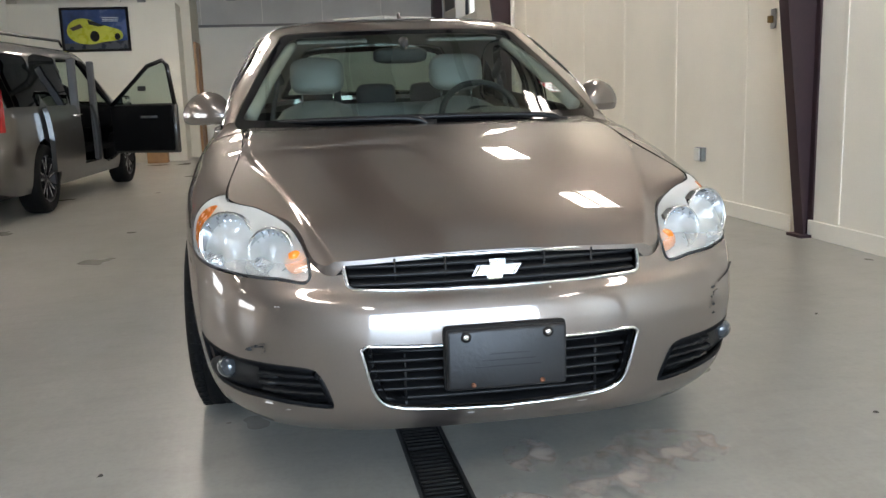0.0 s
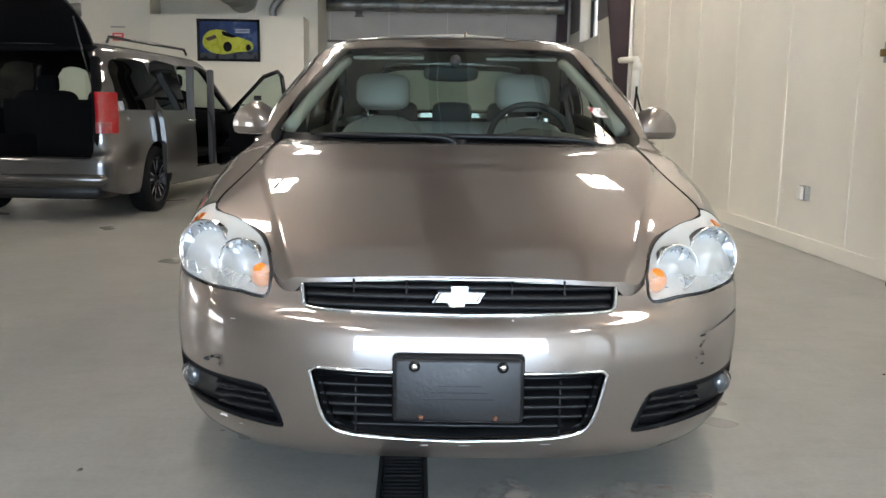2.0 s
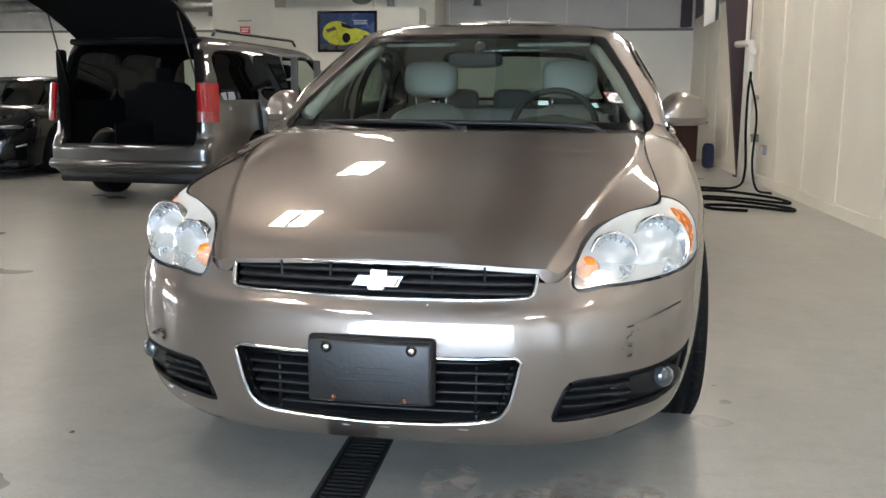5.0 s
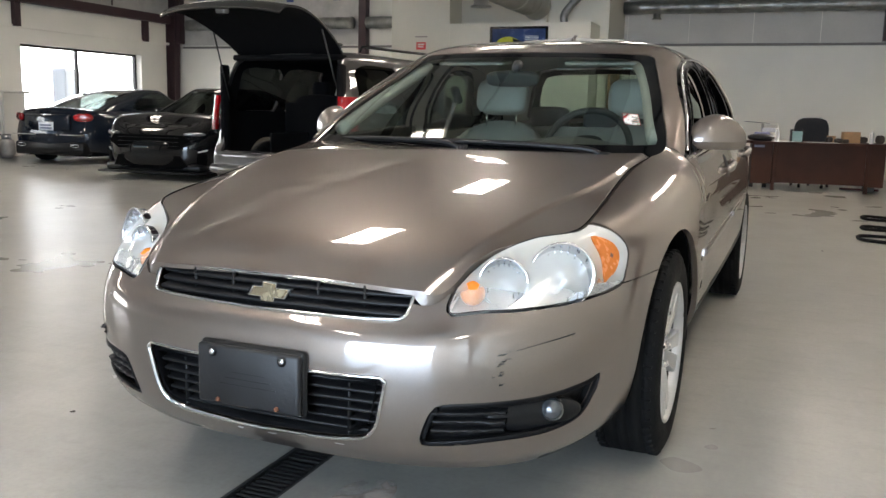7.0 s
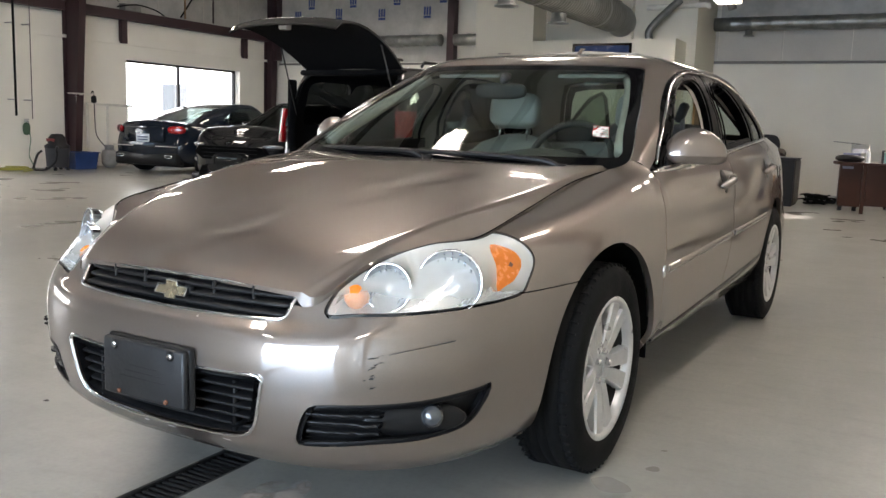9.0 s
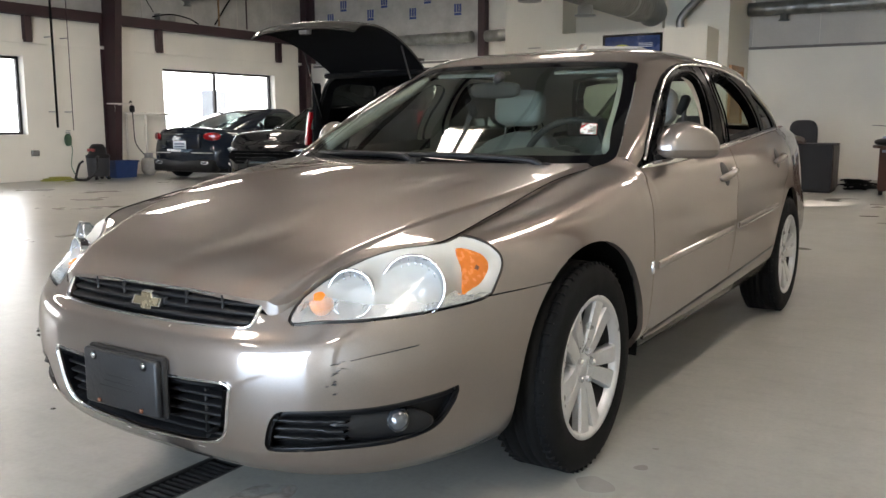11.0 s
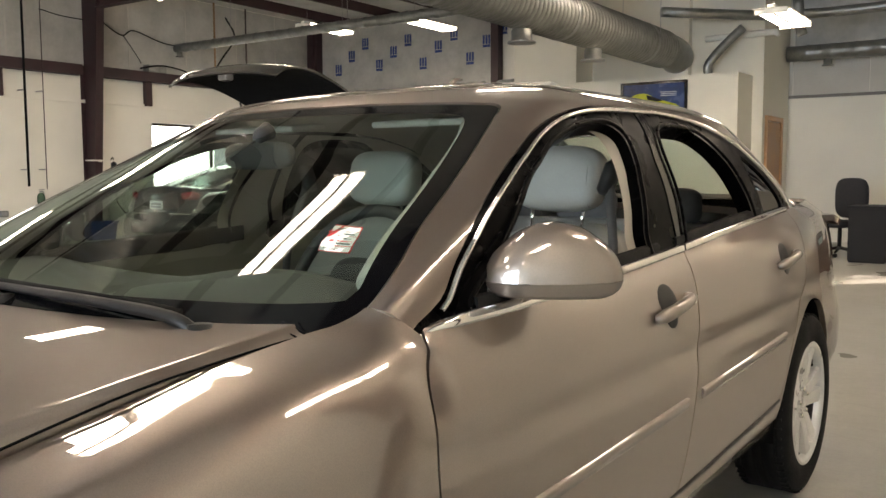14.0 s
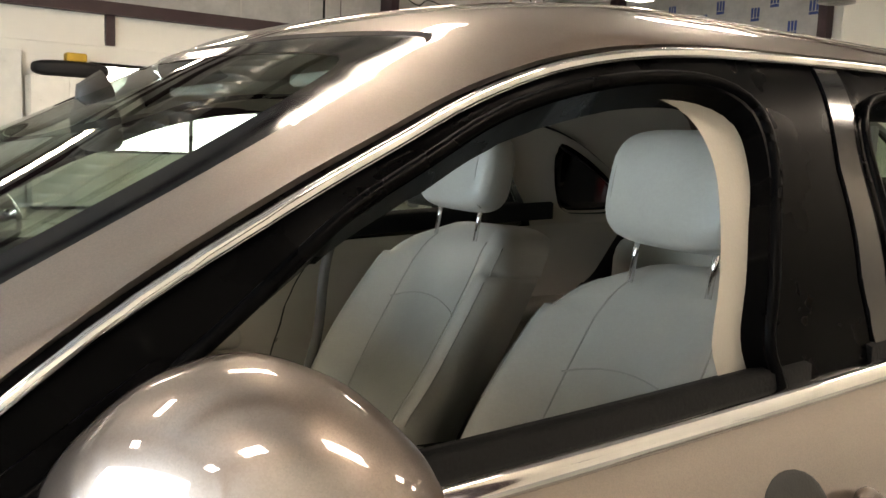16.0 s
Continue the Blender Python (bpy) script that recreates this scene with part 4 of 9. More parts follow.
HOODPOLY = curve([(-0.3, -0.012), (0.0, -0.012), (0.25, -0.008), (0.40, 0.002), (0.452, 0.025), (0.478, 0.07), (0.495, 0.13), (0.53, 0.205), (0.597, 0.272), (0.668, 0.34),
                  (0.703, 0.42), (0.70, 0.65), (0.693, 0.86), (0.693, 1.05), (0.703, 1.25), (0.708, 1.375), (0.66, 1.345), (0.4, 1.235), (0.0, 1.19), (-0.3, 1.2)], 6, True)
LAMPPOLY = curve([(0.487, 0.621), (0.56, 0.690), (0.69, 0.744), (0.86, 0.788), (1.03, 0.808), (1.18, 0.806), (1.275, 0.779), (1.313, 0.737), (1.275, 0.685), (1.225, 0.652), (1.0, 0.640), (0.74, 0.630), (0.6, 0.626)], 5, True)
GRILLEPOLY = np.concatenate([curve([(0.0, 0.674), (0.2, 0.6735), (0.36, 0.671), (0.388, 0.664), (0.393, 0.65), (0.388, 0.615), (0.379, 0.601), (0.35, 0.596), (0.2, 0.592), (0.0, 0.590)], 5)])
LOWPOLY = curve([(0.0, 0.468), (0.2, 0.468), (0.345, 0.472), (0.362, 0.466), (0.361, 0.45), (0.350, 0.40), (0.338, 0.35), (0.318, 0.315), (0.285, 0.296), (0.2, 0.284), (0.0, 0.276)], 5)
FOGPOLY = curve([(0.395, 0.300), (0.40, 0.355), (0.425, 0.398), (0.47, 0.41), (0.6, 0.415), (0.8, 0.42), (1.03, 0.431), (1.105, 0.434), (1.07, 0.378), (1.0, 0.333), (0.85, 0.314), (0.65, 0.308), (0.45, 0.294)], 5, True)
ARCH_F = [(0.950 + 0.403 * math.cos(a), 0.345 + 0.400 * math.sin(a)) for a in np.linspace(0, 2 * math.pi, 60, False)]
ARCH_R = [(3.785 + 0.395 * math.cos(a), 0.345 + 0.390 * math.sin(a)) for a in np.linspace(0, 2 * math.pi, 60, False)]
MIDLINE = [(2.66, 1.2), (2.635, 1.005), (2.583, 0.86), (2.545, 0.73), (2.503, 0.55), (2.465, 0.40), (2.46, 0.39)]
DOOR_F = [(1.53, 1.2)] + list(map(tuple, curve([(1.507, 0.96), (1.490, 0.93), (1.463, 0.903), (1.444, 0.86), (1.436, 0.77), (1.430, 0.65), (1.424, 0.52), (1.412, 0.40), (1.412, 0.348), (1.45, 0.34), (1.87, 0.363), (2.3, 0.383), (2.46, 0.39)], 4))) + MIDLINE[::-1]
DOOR_R = MIDLINE + list(map(tuple, curve([(2.465, 0.39), (2.9, 0.412), (3.2, 0.426), (3.34, 0.44), (3.40, 0.49), (3.45, 0.60), (3.55, 0.72), (3.68, 0.82), (3.74, 0.93), (3.77, 1.05)], 4))) + [(3.78, 1.2)]
WSPOLY = mirrored(smooth_half([(0.0, 1.379), (0.3, 1.378), (0.5, 1.373), (0.558, 1.364), (0.580, 1.33), (0.624, 1.253), (0.665, 1.18), (0.70, 1.105), (0.728, 1.05), (0.745, 1.005), (0.750, 0.987), (0.746, 0.975), (0.735, 0.964), (0.714, 0.957), (0.69, 0.952), (0.0, 0.93)]))
WSGLASS = mirrored(smooth_half([(0.0, 1.356), (0.3, 1.354), (0.47, 1.347), (0.528, 1.328), (0.583, 1.25), (0.628, 1.175), (0.668, 1.095), (0.695, 1.045), (0.714, 1.008), (0.685, 0.996), (0.45, 0.993), (0.0, 0.99)]))
RWPOLY = mirrored([(0.0, 1.40), (0.35, 1.39), (0.45, 1.37), (0.50, 1.31), (0.58, 1.18), (0.64, 1.07), (0.60, 1.055), (0.0, 1.05)])
DLO = curve([(1.475, 0.93), (1.58, 0.988), (1.632, 1.038), (1.692, 1.084), (1.78, 1.140), (1.906, 1.205), (2.015, 1.257), (2.13, 1.31), (2.26, 1.352), (2.43, 1.377), (2.68, 1.387), (2.9, 1.390), (3.12, 1.374), (3.38, 1.322), (3.60, 1.232), (3.80, 1.115), (3.83, 1.045), (3.5, 0.96), (2.5, 0.93), (1.8, 0.92)], 5, True)
WIN_F = curve([(1.66, 0.955), (1.74, 1.03), (1.845, 1.108), (1.95, 1.182), (2.035, 1.226), (2.14, 1.277), (2.25, 1.310), (2.36, 1.328), (2.45, 1.328), (2.50, 1.303), (2.497, 1.245), (2.462, 1.17), (2.428, 1.06), (2.412, 0.955), (2.0, 0.94)], 5, True)
WIN_F_IN = curve([(1.66, 0.955), (1.74, 1.03), (1.83, 1.115), (1.93, 1.19), (2.02, 1.232), (2.13, 1.278), (2.24, 1.303), (2.35, 1.314), (2.42, 1.298), (2.442, 1.24), (2.415, 1.15), (2.382, 1.05), (2.366, 0.955), (2.0, 0.94)], 5, True)
WIN_R = curve([(2.705, 0.955), (2.692, 1.03), (2.69, 1.17), (2.705, 1.275), (2.755, 1.325), (2.90, 1.336), (3.06, 1.322), (3.20, 1.25), (3.275, 1.15), (3.335, 1.06), (3.35, 0.97), (3.0, 0.95)], 5, True)
WIN_Q = curve([(3.47, 1.08), (3.43, 1.18), (3.405, 1.258), (3.45, 1.256), (3.60, 1.190), (3.75, 1.09), (3.69, 1.055), (3.56, 1.05), (3.49, 1.055)], 5, True)

FRIT = mat("printed_glass_border", (0.003, 0.003, 0.0035), 0.10, spec=0.22, vary=0.05)
SATINBLACK = mat("satin_black", (0.001, 0.001, 0.0012), 0.30, spec=0.03, vary=0.1, scale=12)
sedan = thing("sedan", "taupe metallic four-door sedan with scuffed front bumper", "car", pose(0.011, 0, 0, 0, 0, 0.9))
SKIN, SHOULDER = body_side()
LINERBLACK = mat("arch_liner", (0.004, 0.004, 0.004), 0.95, spec=0.05, vary=0.2)
CABIN = greenhouse()

# hood
hood, _ = hood_sheet().cut(plan_f(HOODPOLY), 0.003)
part("hood", hood.skirt(lambda p: 0.012 + 0.03 * min(1, max(0, (abs(p[0]) - 0.385) / 0.03))), PAINT, sedan)

# thin black tubes laid in as the shade of the gap between hood and fenders
for sx in (1, -1):
    line = [p for p in HOODPOLY if p[0] > 0.60 and 0.28 < p[1] < 1.366]
    line = sorted(line, key=lambda p: p[1])
    bm = bmesh.new()
    tube(bm, [(sx * (p[0] + 0.0015), p[1], float(hood_height(np.array([p[0]]), np.array([p[1]]))[0]) + 0.0006) for p in line], 0.0020, 6)
    part("hood_gap_line", bm, LINERBLACK, sedan, "black line drawn for the shade in the gap beside the hood")

# skin round the car, cut panel by panel
_, skin = SKIN.cut(lambda p: np.minimum(plan_f(HOODPOLY)(p), p[:, 2] - 0.6), 0.0022)
_, skin = skin.cut(front_f(mirrored(GRILLEPOLY)))
_, skin = skin.cut(front_f(mirrored(LOWPOLY)))
_, skin = skin.cut(wrap_f(FOGPOLY))
lens, skin = skin.cut(wrap_f(LAMPPOLY), 0.0025)
for arch in (ARCH_F, ARCH_R):
    _, skin = skin.cut(side_f(arch, 0.5))
bumper, rest = skin.cut(lambda p: np.maximum(np.minimum(0.655 - p[:, 2], 0.98 - p[:, 1]), 0.62 - np.abs(p[:, 0]) - p[:, 1]), 0.0016)
part("front_bumper", bumper.rim(0.02), PAINT, sedan, "scuffed taupe bumper cover")
doors = {}
for key, poly in (("front", DOOR_F), ("rear", DOOR_R)):
    doors[key], rest = rest.cut(side_f(poly, 0.6), 0.0024)
for sx in (1, -1):
    fender, _ = one_side(rest, sx).cut(lambda p: 1.7 - p[:, 1] - 2 * np.maximum(0, 0.345 - p[:, 2]) * 20)
    part("fender", fender.rim(0.02), PAINT, sedan)
_, back = rest.cut(lambda p: 1.7 - p[:, 1] - 2 * np.maximum(0, 0.345 - p[:, 2]) * 20)
back, tailpart = back.cut(lambda p: 4.55 - p[:, 1], 0.0016)
for sx in (1, -1):
    part("quarter_panel", one_side(back, sx).rim(0.02), PAINT, sedan)
part("rear_bumper", tailpart.rim(0.02), PAINT, sedan)
deck = np.array([[(x, y, 1.055 + 0.03 * (4.6 - y) * (1 - 0.0 * x) - 0.05 * (abs(x) / 0.8) ** 3 - 0.25 * max(0, y - 4.72) ** 1.2) for y in np.linspace(4.0, 4.86, 20)] for x in np.linspace(-0.76, 0.76, 40)])
part("trunk_lid", Sheet.grid(deck).rim(0.03), PAINT, sedan)

# dark inner shell behind the panels
inner = SKIN.moved(-0.022)
for f in (lambda p: np.minimum(plan_f(HOODPOLY)(p) + 0.03, p[:, 2] - 0.6), front_f(mirrored(GRILLEPOLY * 1.0)), wrap_f(LAMPPOLY), side_f(ARCH_F, 0.5), side_f(ARCH_R, 0.5), front_f(mirrored(LOWPOLY)), wrap_f(FOGPOLY)):
    _, inner = inner.cut(f)
_, inner = inner.cut(lambda p: p[:, 2] - 0.90 - 0.03 * (p[:, 1] - 1.5) + 10 * (p[:, 1] < 1.5))
part("inner_body", inner, DASH, sedan)
under = bmesh.new()
box(under, -0.56, 0.56, 0.35, 4.6, 0.19, 0.27, 0.03)
box(under, -0.74, 0.74, 1.42, 3.38, 0.19, 0.27, 0.02)
box(under, -0.42, 0.42, 0.06, 0.30, 0.27, 0.64, 0.03)
for sx in (1, -1):
    for wy in (0.950, 3.785):
        well = bmesh.new()
        ring = []
        for a in np.linspace(-0.15, math.pi + 0.15, 32):
            ring.append((wy + 0.418 * math.cos(a), 0.345 + 0.418 * math.sin(a)))
        rows = [[well.verts.new((sx * min(xx, float(np.interp(yy, [q[1] for q in PLAN], [q[0] for q in PLAN])) - 0.030), yy, zz)) for yy, zz in ring] for xx in (0.52, 0.885)]
        for k in range(len(ring) - 1):
            well.faces.new((rows[0][k], rows[0][k + 1], rows[1][k + 1], rows[1][k]))
        box(well, min(sx * 0.5, sx * 0.519), max(sx * 0.5, sx * 0.519), wy - 0.42, wy + 0.42, 0.2, 0.76)
        part("wheel_arch_liner", well, LINERBLACK, sedan)
box(under, -0.56, 0.56, 0.30, 1.25, 0.26, 0.72, 0.03)
part("underbody", under, PLASTIC, sedan)

# doors with handles, mouldings and belt trims
BELT = lambda y: 0.948 + 0.052 * (y - 1.6) if y < 3.85 else 1.065


def shoulder_x(y):
    return float(np.interp(y, SHOULDER[60:330, 1], SHOULDER[60:330, 0]))


def shoulder_z(y):
    return float(np.interp(y, SHOULDER[60:330, 1], SHOULDER[60:330, 2]))


def strip(y0, y1, prof, sx, zf, xf, n=40, taper=0.0):
    """A moulding of constant section laid along the flank."""
    P = np.zeros((n, len(prof), 3))
    for i, y in enumerate(np.linspace(y0, y1, n)):
        k = min(1.0, 0.15 + (y - y0) / taper) if taper else 1.0
        for j, (dx, dz) in enumerate(prof):
            P[i, j] = (sx * (xf(y) + dx * min(1, 2 * k)), y, zf(y) + dz * k)
    s = Sheet.grid(P)
    caps = Sheet(list(P[0]) + list(P[-1]), [tuple(range(len(prof)))[::-1], tuple(range(len(prof), 2 * len(prof)))])
    s = s.join(caps)
    return s if sx > 0 else Sheet(s.v, [q[::-1] for q in s.f])


def side_x(y, z):
    V = FLANK[np.abs(FLANK[:, 1] - y) < 0.03]
    return float(np.interp(z, *zip(*sorted(map(tuple, np.round(V[:, [2, 0]], 5))))))


FLANK = np.array(SKIN.v)
FLANK = FLANK[FLANK[:, 0] > 0.3]
MOLDZ = lambda y: 0.603 + 0.033 * (y - 1.47)
MPROF = ((-0.004, -0.020), (0.005, -0.017), (0.008, -0.002), (0.0085, 0.004), (0.006, 0.009), (-0.004, 0.011))
BPROF = ((-0.012, -0.004), (0.003, -0.004), (0.006, 0.003), (0.004, 0.018), (-0.004, 0.021), (-0.018, 0.019))


def door_handle(sx, y, z, parent):
    x = side_x(y + 0.05, z)
    # thin dark ellipses on the door: the painted recess's shade put into colour
    for dz, ry, rz, nm in ((0.008, 0.052, 0.040, "cup_shade"), (-0.030, 0.036, 0.028, "lower_cup_shade")):
        cup = bmesh.new()
        bmesh.ops.create_uvsphere(cup, u_segments=20, v_segments=12, radius=1.0)
        for v in cup.verts:
            cy, cz = y + 0.014 + v.co.y * ry, z + dz + v.co.z * rz
            v.co = Vector((sx * (side_x(cy, cz) + v.co.x * 0.004 * sx), cy, cz))
        part(nm, cup, DASH, parent, "dark patch drawn for the shade in the handle recess")
    bar = bmesh.new()
    pts = [(sx * (x + d), y + a, z - 0.004 + 0.06 * a + b) for a, b, d in ((-0.088, -0.012, 0.006), (-0.078, -0.012, 0.018), (-0.04, -0.005, 0.028), (0.02, 0.0, 0.031), (0.07, 0.003, 0.028), (0.105, 0.004, 0.020), (0.12, 0.004, 0.006))]
    cv = curve(pts, 5)
    tube(bar, [tuple(p) for p in cv], [0.0185 * min(1, 0.45 + 2.2 * min(i / len(cv), 1 - 0.8 * i / len(cv))) * (1 - 0.25 * i / len(cv)) for i in range(len(cv))], 14)
    part("handle", bar, PAINT, parent, "taupe pull handle with a chrome lip")
    lock = bmesh.new()
    tube(lock, [(sx * (x + 0.008), y + 0.108, z + 0.004), (sx * (x + 0.034), y + 0.112, z + 0.004)], 0.011, 14)
    part("lock", lock, CHROME, parent)


for sx in (1, -1):
    for key, (a, b), hy, hz in (("front", (1.475, 2.46), 2.39, 0.885), ("rear", (2.56, 3.36), 3.42, 0.918)):
        d = part("door", one_side(doors[key], sx).rim(0.02), PAINT, sedan)
        part("door_molding", strip(a, b, MPROF, sx, MOLDZ, lambda y: side_x(y, MOLDZ(y))), PAINT, d)
        lo, hi = (1.502, 2.628) if key == "front" else (2.640, 3.76)
        part("belt_trim", strip(lo, hi, BPROF, sx, lambda y: shoulder_z(y) - 0.006, shoulder_x, taper=0.10 if key == "front" else 0.0), CHROME, d, "bright metal belt strip")
        s0, s1 = (1.66, 2.50) if key == "front" else (2.62, 3.44)
        part("inner_belt_seal", strip(s0, s1, ((-0.060, -0.03), (-0.060, 0.020), (-0.030, 0.030), (-0.014, 0.026), (-0.012, -0.02)), sx, lambda y: shoulder_z(y) + 0.004, shoulder_x), RUBBER, d, "black rubber window seal")
        door_handle(sx, hy, hz, d)
        trim = one_side(doors[key], sx).moved(-0.075)
        part("door_lining", trim.cut(lambda p: p[:, 2] - 0.35)[0], TRIM, d, "beige door lining")
        arm = bmesh.new()
        box(arm, sx * 0.70 - 0.06, sx * 0.70 + 0.06, lo + 0.25, hi - 0.25, 0.72, 0.78, 0.025, seg=3)
        part("armrest", arm, TRIM, d)
    SILLZ = lambda y: 0.338 + 0.0525 * (y - 1.45)
    part("sill_seal", strip(1.43, 3.36, ((-0.006, -0.010), (0.004, -0.008), (0.005, 0.006), (-0.006, 0.009)), sx, SILLZ, lambda y: side_x(y, SILLZ(y))), PLASTIC, sedan, "black rubber sill strip")
    badge = bmesh.new()
    bx = sx * side_x(1.414, 0.598)
    box(badge, bx - 0.005, bx + 0.005, 1.404, 1.424, 0.575, 0.62, 0.002)
    part("fender_badge", badge, CHROME, sedan)

# glazing and roof
front_half = lambda p: 2.4 - p[:, 1]
ws_f = lambda p: np.minimum(inside(WSPOLY)(np.c_[p[:, 0], p[:, 2]]), 2.4 - p[:, 1])
wsg_f = lambda p: np.minimum(inside(WSGLASS)(np.c_[p[:, 0], p[:, 2]]), 2.4 - p[:, 1])
rw_f = lambda p: np.minimum(inside(RWPOLY)(np.c_[p[:, 0], p[:, 2]]), p[:, 1] - 3.2)
screen, cab = CABIN.cut(ws_f, 0.0015)
rear_glass, cab = cab.cut(rw_f, 0.0015)
frames, cab = cab.cut(side_f(DLO, 0.40))
_, cab = cab.cut(lambda p: np.minimum(-(p[:, 1] - 1.45) * 0.655 - (p[:, 2] - 0.985) * 0.756, np.minimum(1.7 - p[:, 1], 0.5)), 0.0014)
part("roof", cab.rim(0.012), PAINT, sedan)
pane, frit = screen.cut(wsg_f)
glass_ob = part("windshield", pane.moved(-0.004), AUTOGLASS, sedan, "tinted curved windshield")
glass_ob.visible_shadow = False
part("windshield_border", frit.moved(-0.003), FRIT, glass_ob, "black printed border")
g2, f2 = rear_glass.cut(lambda p: rw_f(p) - 0.035)
glass_ob = part("rear_window", g2.moved(-0.004), AUTOGLASS, sedan)
glass_ob.visible_shadow = False
part("rear_window_border", f2.moved(-0.003), FRIT, glass_ob)
inner_dlo = lambda p: side_f(DLO, 0.40)(p) - 0.008
chromeband, _ = frames.cut(inner_dlo)
for sx in (1, -1):
    fr = one_side(frames, sx)
    holes = fr
    for w in (WIN_F, WIN_R, WIN_Q):
        _, holes = holes.cut(side_f(w, 0.4))
    a, b = holes.cut(lambda p: p[:, 1] - np.interp(p[:, 2], (1.0, 1.11, 1.24, 1.39), (2.640, 2.612, 2.625, 2.676)), 0.002)
    fobs = [part("window_frame", b.moved(-0.006).rim(0.045), SATINBLACK, sedan, "satin black door frame with rubber seals"), part("window_frame", a.moved(-0.006).rim(0.045), SATINBLACK, sedan, "satin black door frame with rubber seals")]
    split = lambda p: np.interp(p[:, 2], (1.0, 1.11, 1.24, 1.39), (2.640, 2.612, 2.625, 2.676))
    strip_b = holes.cut(lambda p: np.minimum(p[:, 1] - split(p) - 0.003, split(p) + 0.052 - p[:, 1]))[0].cut(lambda p: p[:, 2] - BELT(2.64) - 0.02)[0]
    part("pillar_strip", strip_b.moved(-0.003).rim(0.004), GLOSSBLACK, fobs[1], "gloss black pillar strip")
    band = one_side(chromeband, sx).band(0.011, 0.006)
    band = Sheet(band.v, [q for q in band.f if np.mean([band.v[k][2] for k in q]) > BELT(np.mean([band.v[k][1] for k in q])) + 0.026]).tidy()
    part("window_chrome", band, CHROME, fobs[0], "thin bright window surround")
    for w, keep in ((WIN_F, sx < 0), (WIN_R, sx < 0), (WIN_Q, True)):
        if keep:
            g = part("side_window", fr.cut(side_f(w, 0.4))[0].moved(-0.012), AUTOGLASS if w is not WIN_Q else TINTGLASS, sedan)
            g.visible_shadow = False
    seal = fr.cut(lambda p: side_f(WIN_F, 0.4)(p) + 0.010)[0].cut(lambda p: p[:, 2] - 0.96)[0]
    part("window_seal", seal.band(0.013, 0.005), SATINBLACK, fobs[0])
    seal = fr.cut(lambda p: side_f(WIN_R, 0.4)(p) + 0.012)[0].cut(lambda p: p[:, 2] - 0.96)[0]
    part("window_seal", seal.band(0.013, 0.005), SATINBLACK, fobs[1])

# roof lining and inner pillars
lining = CABIN.moved(-0.035)
for f in (lambda p: ws_f(p) + 0.01, rw_f, side_f(WIN_F_IN, 0.3), side_f(WIN_R, 0.3), side_f(WIN_Q, 0.3)):
    _, lining = lining.cut(f)
part("headliner", Sheet(lining.v, [q[::-1] for q in lining.f]), TRIM, sedan, "beige roof and pillar lining")

# ---- sedan: grilles, lamps, plate bracket, wheels, mirrors, wipers ----
def shift(sh, dx=0, dy=0, dz=0):
    return Sheet(np.array(sh.v) + (dx, dy, dz), sh.f) if sh.f else sh


def front_y(x, z):
    V = FRONT[(np.abs(FRONT[:, 0] - abs(x)) < 0.02)]
    return float(np.interp(z, *zip(*sorted(map(tuple, np.round(V[:, [2, 1]], 5))))))


FRONT = np.array(SKIN.v)
FRONT = FRONT[(FRONT[:, 0] >= 0) & (FRONT[:, 1] < 0.6)]


def bars_across(zs, half, depth, back, thick=0.012):
    """Horizontal grille bars that follow the bumper's curve."""
    out = []
    for z in zs:
        w = half(z)
        n = 24
        P = np.zeros((n, 6, 3))
        for i, x in enumerate(np.linspace(-w, w, n)):
            y = front_y(x, z) + back
            for j, (a, b) in enumerate(((depth, thick * 0.7), (0.004, thick * 0.35), (0.0, 0.0), (0.004, -thick * 0.5), (depth, -thick * 0.3), (depth, thick * 0.7))):
                P[i, j] = (x, y + a, z + b)
        out.append(Sheet.grid(P))
    return out


grille = part("upper_grille", SKIN.cut(front_f(mirrored(GRILLEPOLY)))[0].moved(-0.045), PLASTIC, sedan, "black slatted grille with a bright surround")
gface = SKIN.cut(front_f(mirrored(GRILLEPOLY)))[0]
part("surround", gface.band(0.010, 0.005), CHROME, grille, "thin chrome surround")
for b in bars_across((0.609, 0.630, 0.651), lambda z: 0.372 + 0.16 * (z - 0.6), 0.034, 0.008, 0.013):
    part("slat", b, PLASTIC, grille)
for x in (-0.26, -0.13, 0.13, 0.26):
    part("upright", boxes((x - 0.003, x + 0.003, front_y(x, 0.63) + 0.02, front_y(x, 0.63) + 0.04, 0.593, 0.67)), PLASTIC, grille)

# a plain four-armed badge, gold with a bright edge
BADGE = [(-0.068, -0.014), (-0.026, -0.014), (-0.026, -0.028), (0.018, -0.028), (0.018, -0.014), (0.054, -0.014), (0.070, 0.014), (0.026, 0.014), (0.026, 0.028), (-0.018, 0.028), (-0.018, 0.014), (-0.052, 0.014)]
GOLD = mat("gold_badge", (0.50, 0.42, 0.29), 0.25, 0.9, vary=0.1, scale=40)


def badge_mesh(k, y0, y1):
    bm = bmesh.new()
    a = [bm.verts.new((x * k, y0, z * k)) for x, z in BADGE]
    b = [bm.verts.new((x * (k - 0.06), y1, z * (k - 0.06))) for x, z in BADGE]
    bm.faces.new(b)
    for i in range(len(a)):
        bm.faces.new((a[i], a[(i + 1) % len(a)], b[(i + 1) % len(a)], b[i]))
    return bm


bd = part("badge", badge_mesh(1.0, 0.02, 0.0), CHROME, grille, "bright-edged badge", False)
bd.location = (-0.003, front_y(0, 0.632) - 0.002, 0.632)
part("badge_face", badge_mesh(0.86, 0.0, -0.003), GOLD, bd, "gold badge face", False)

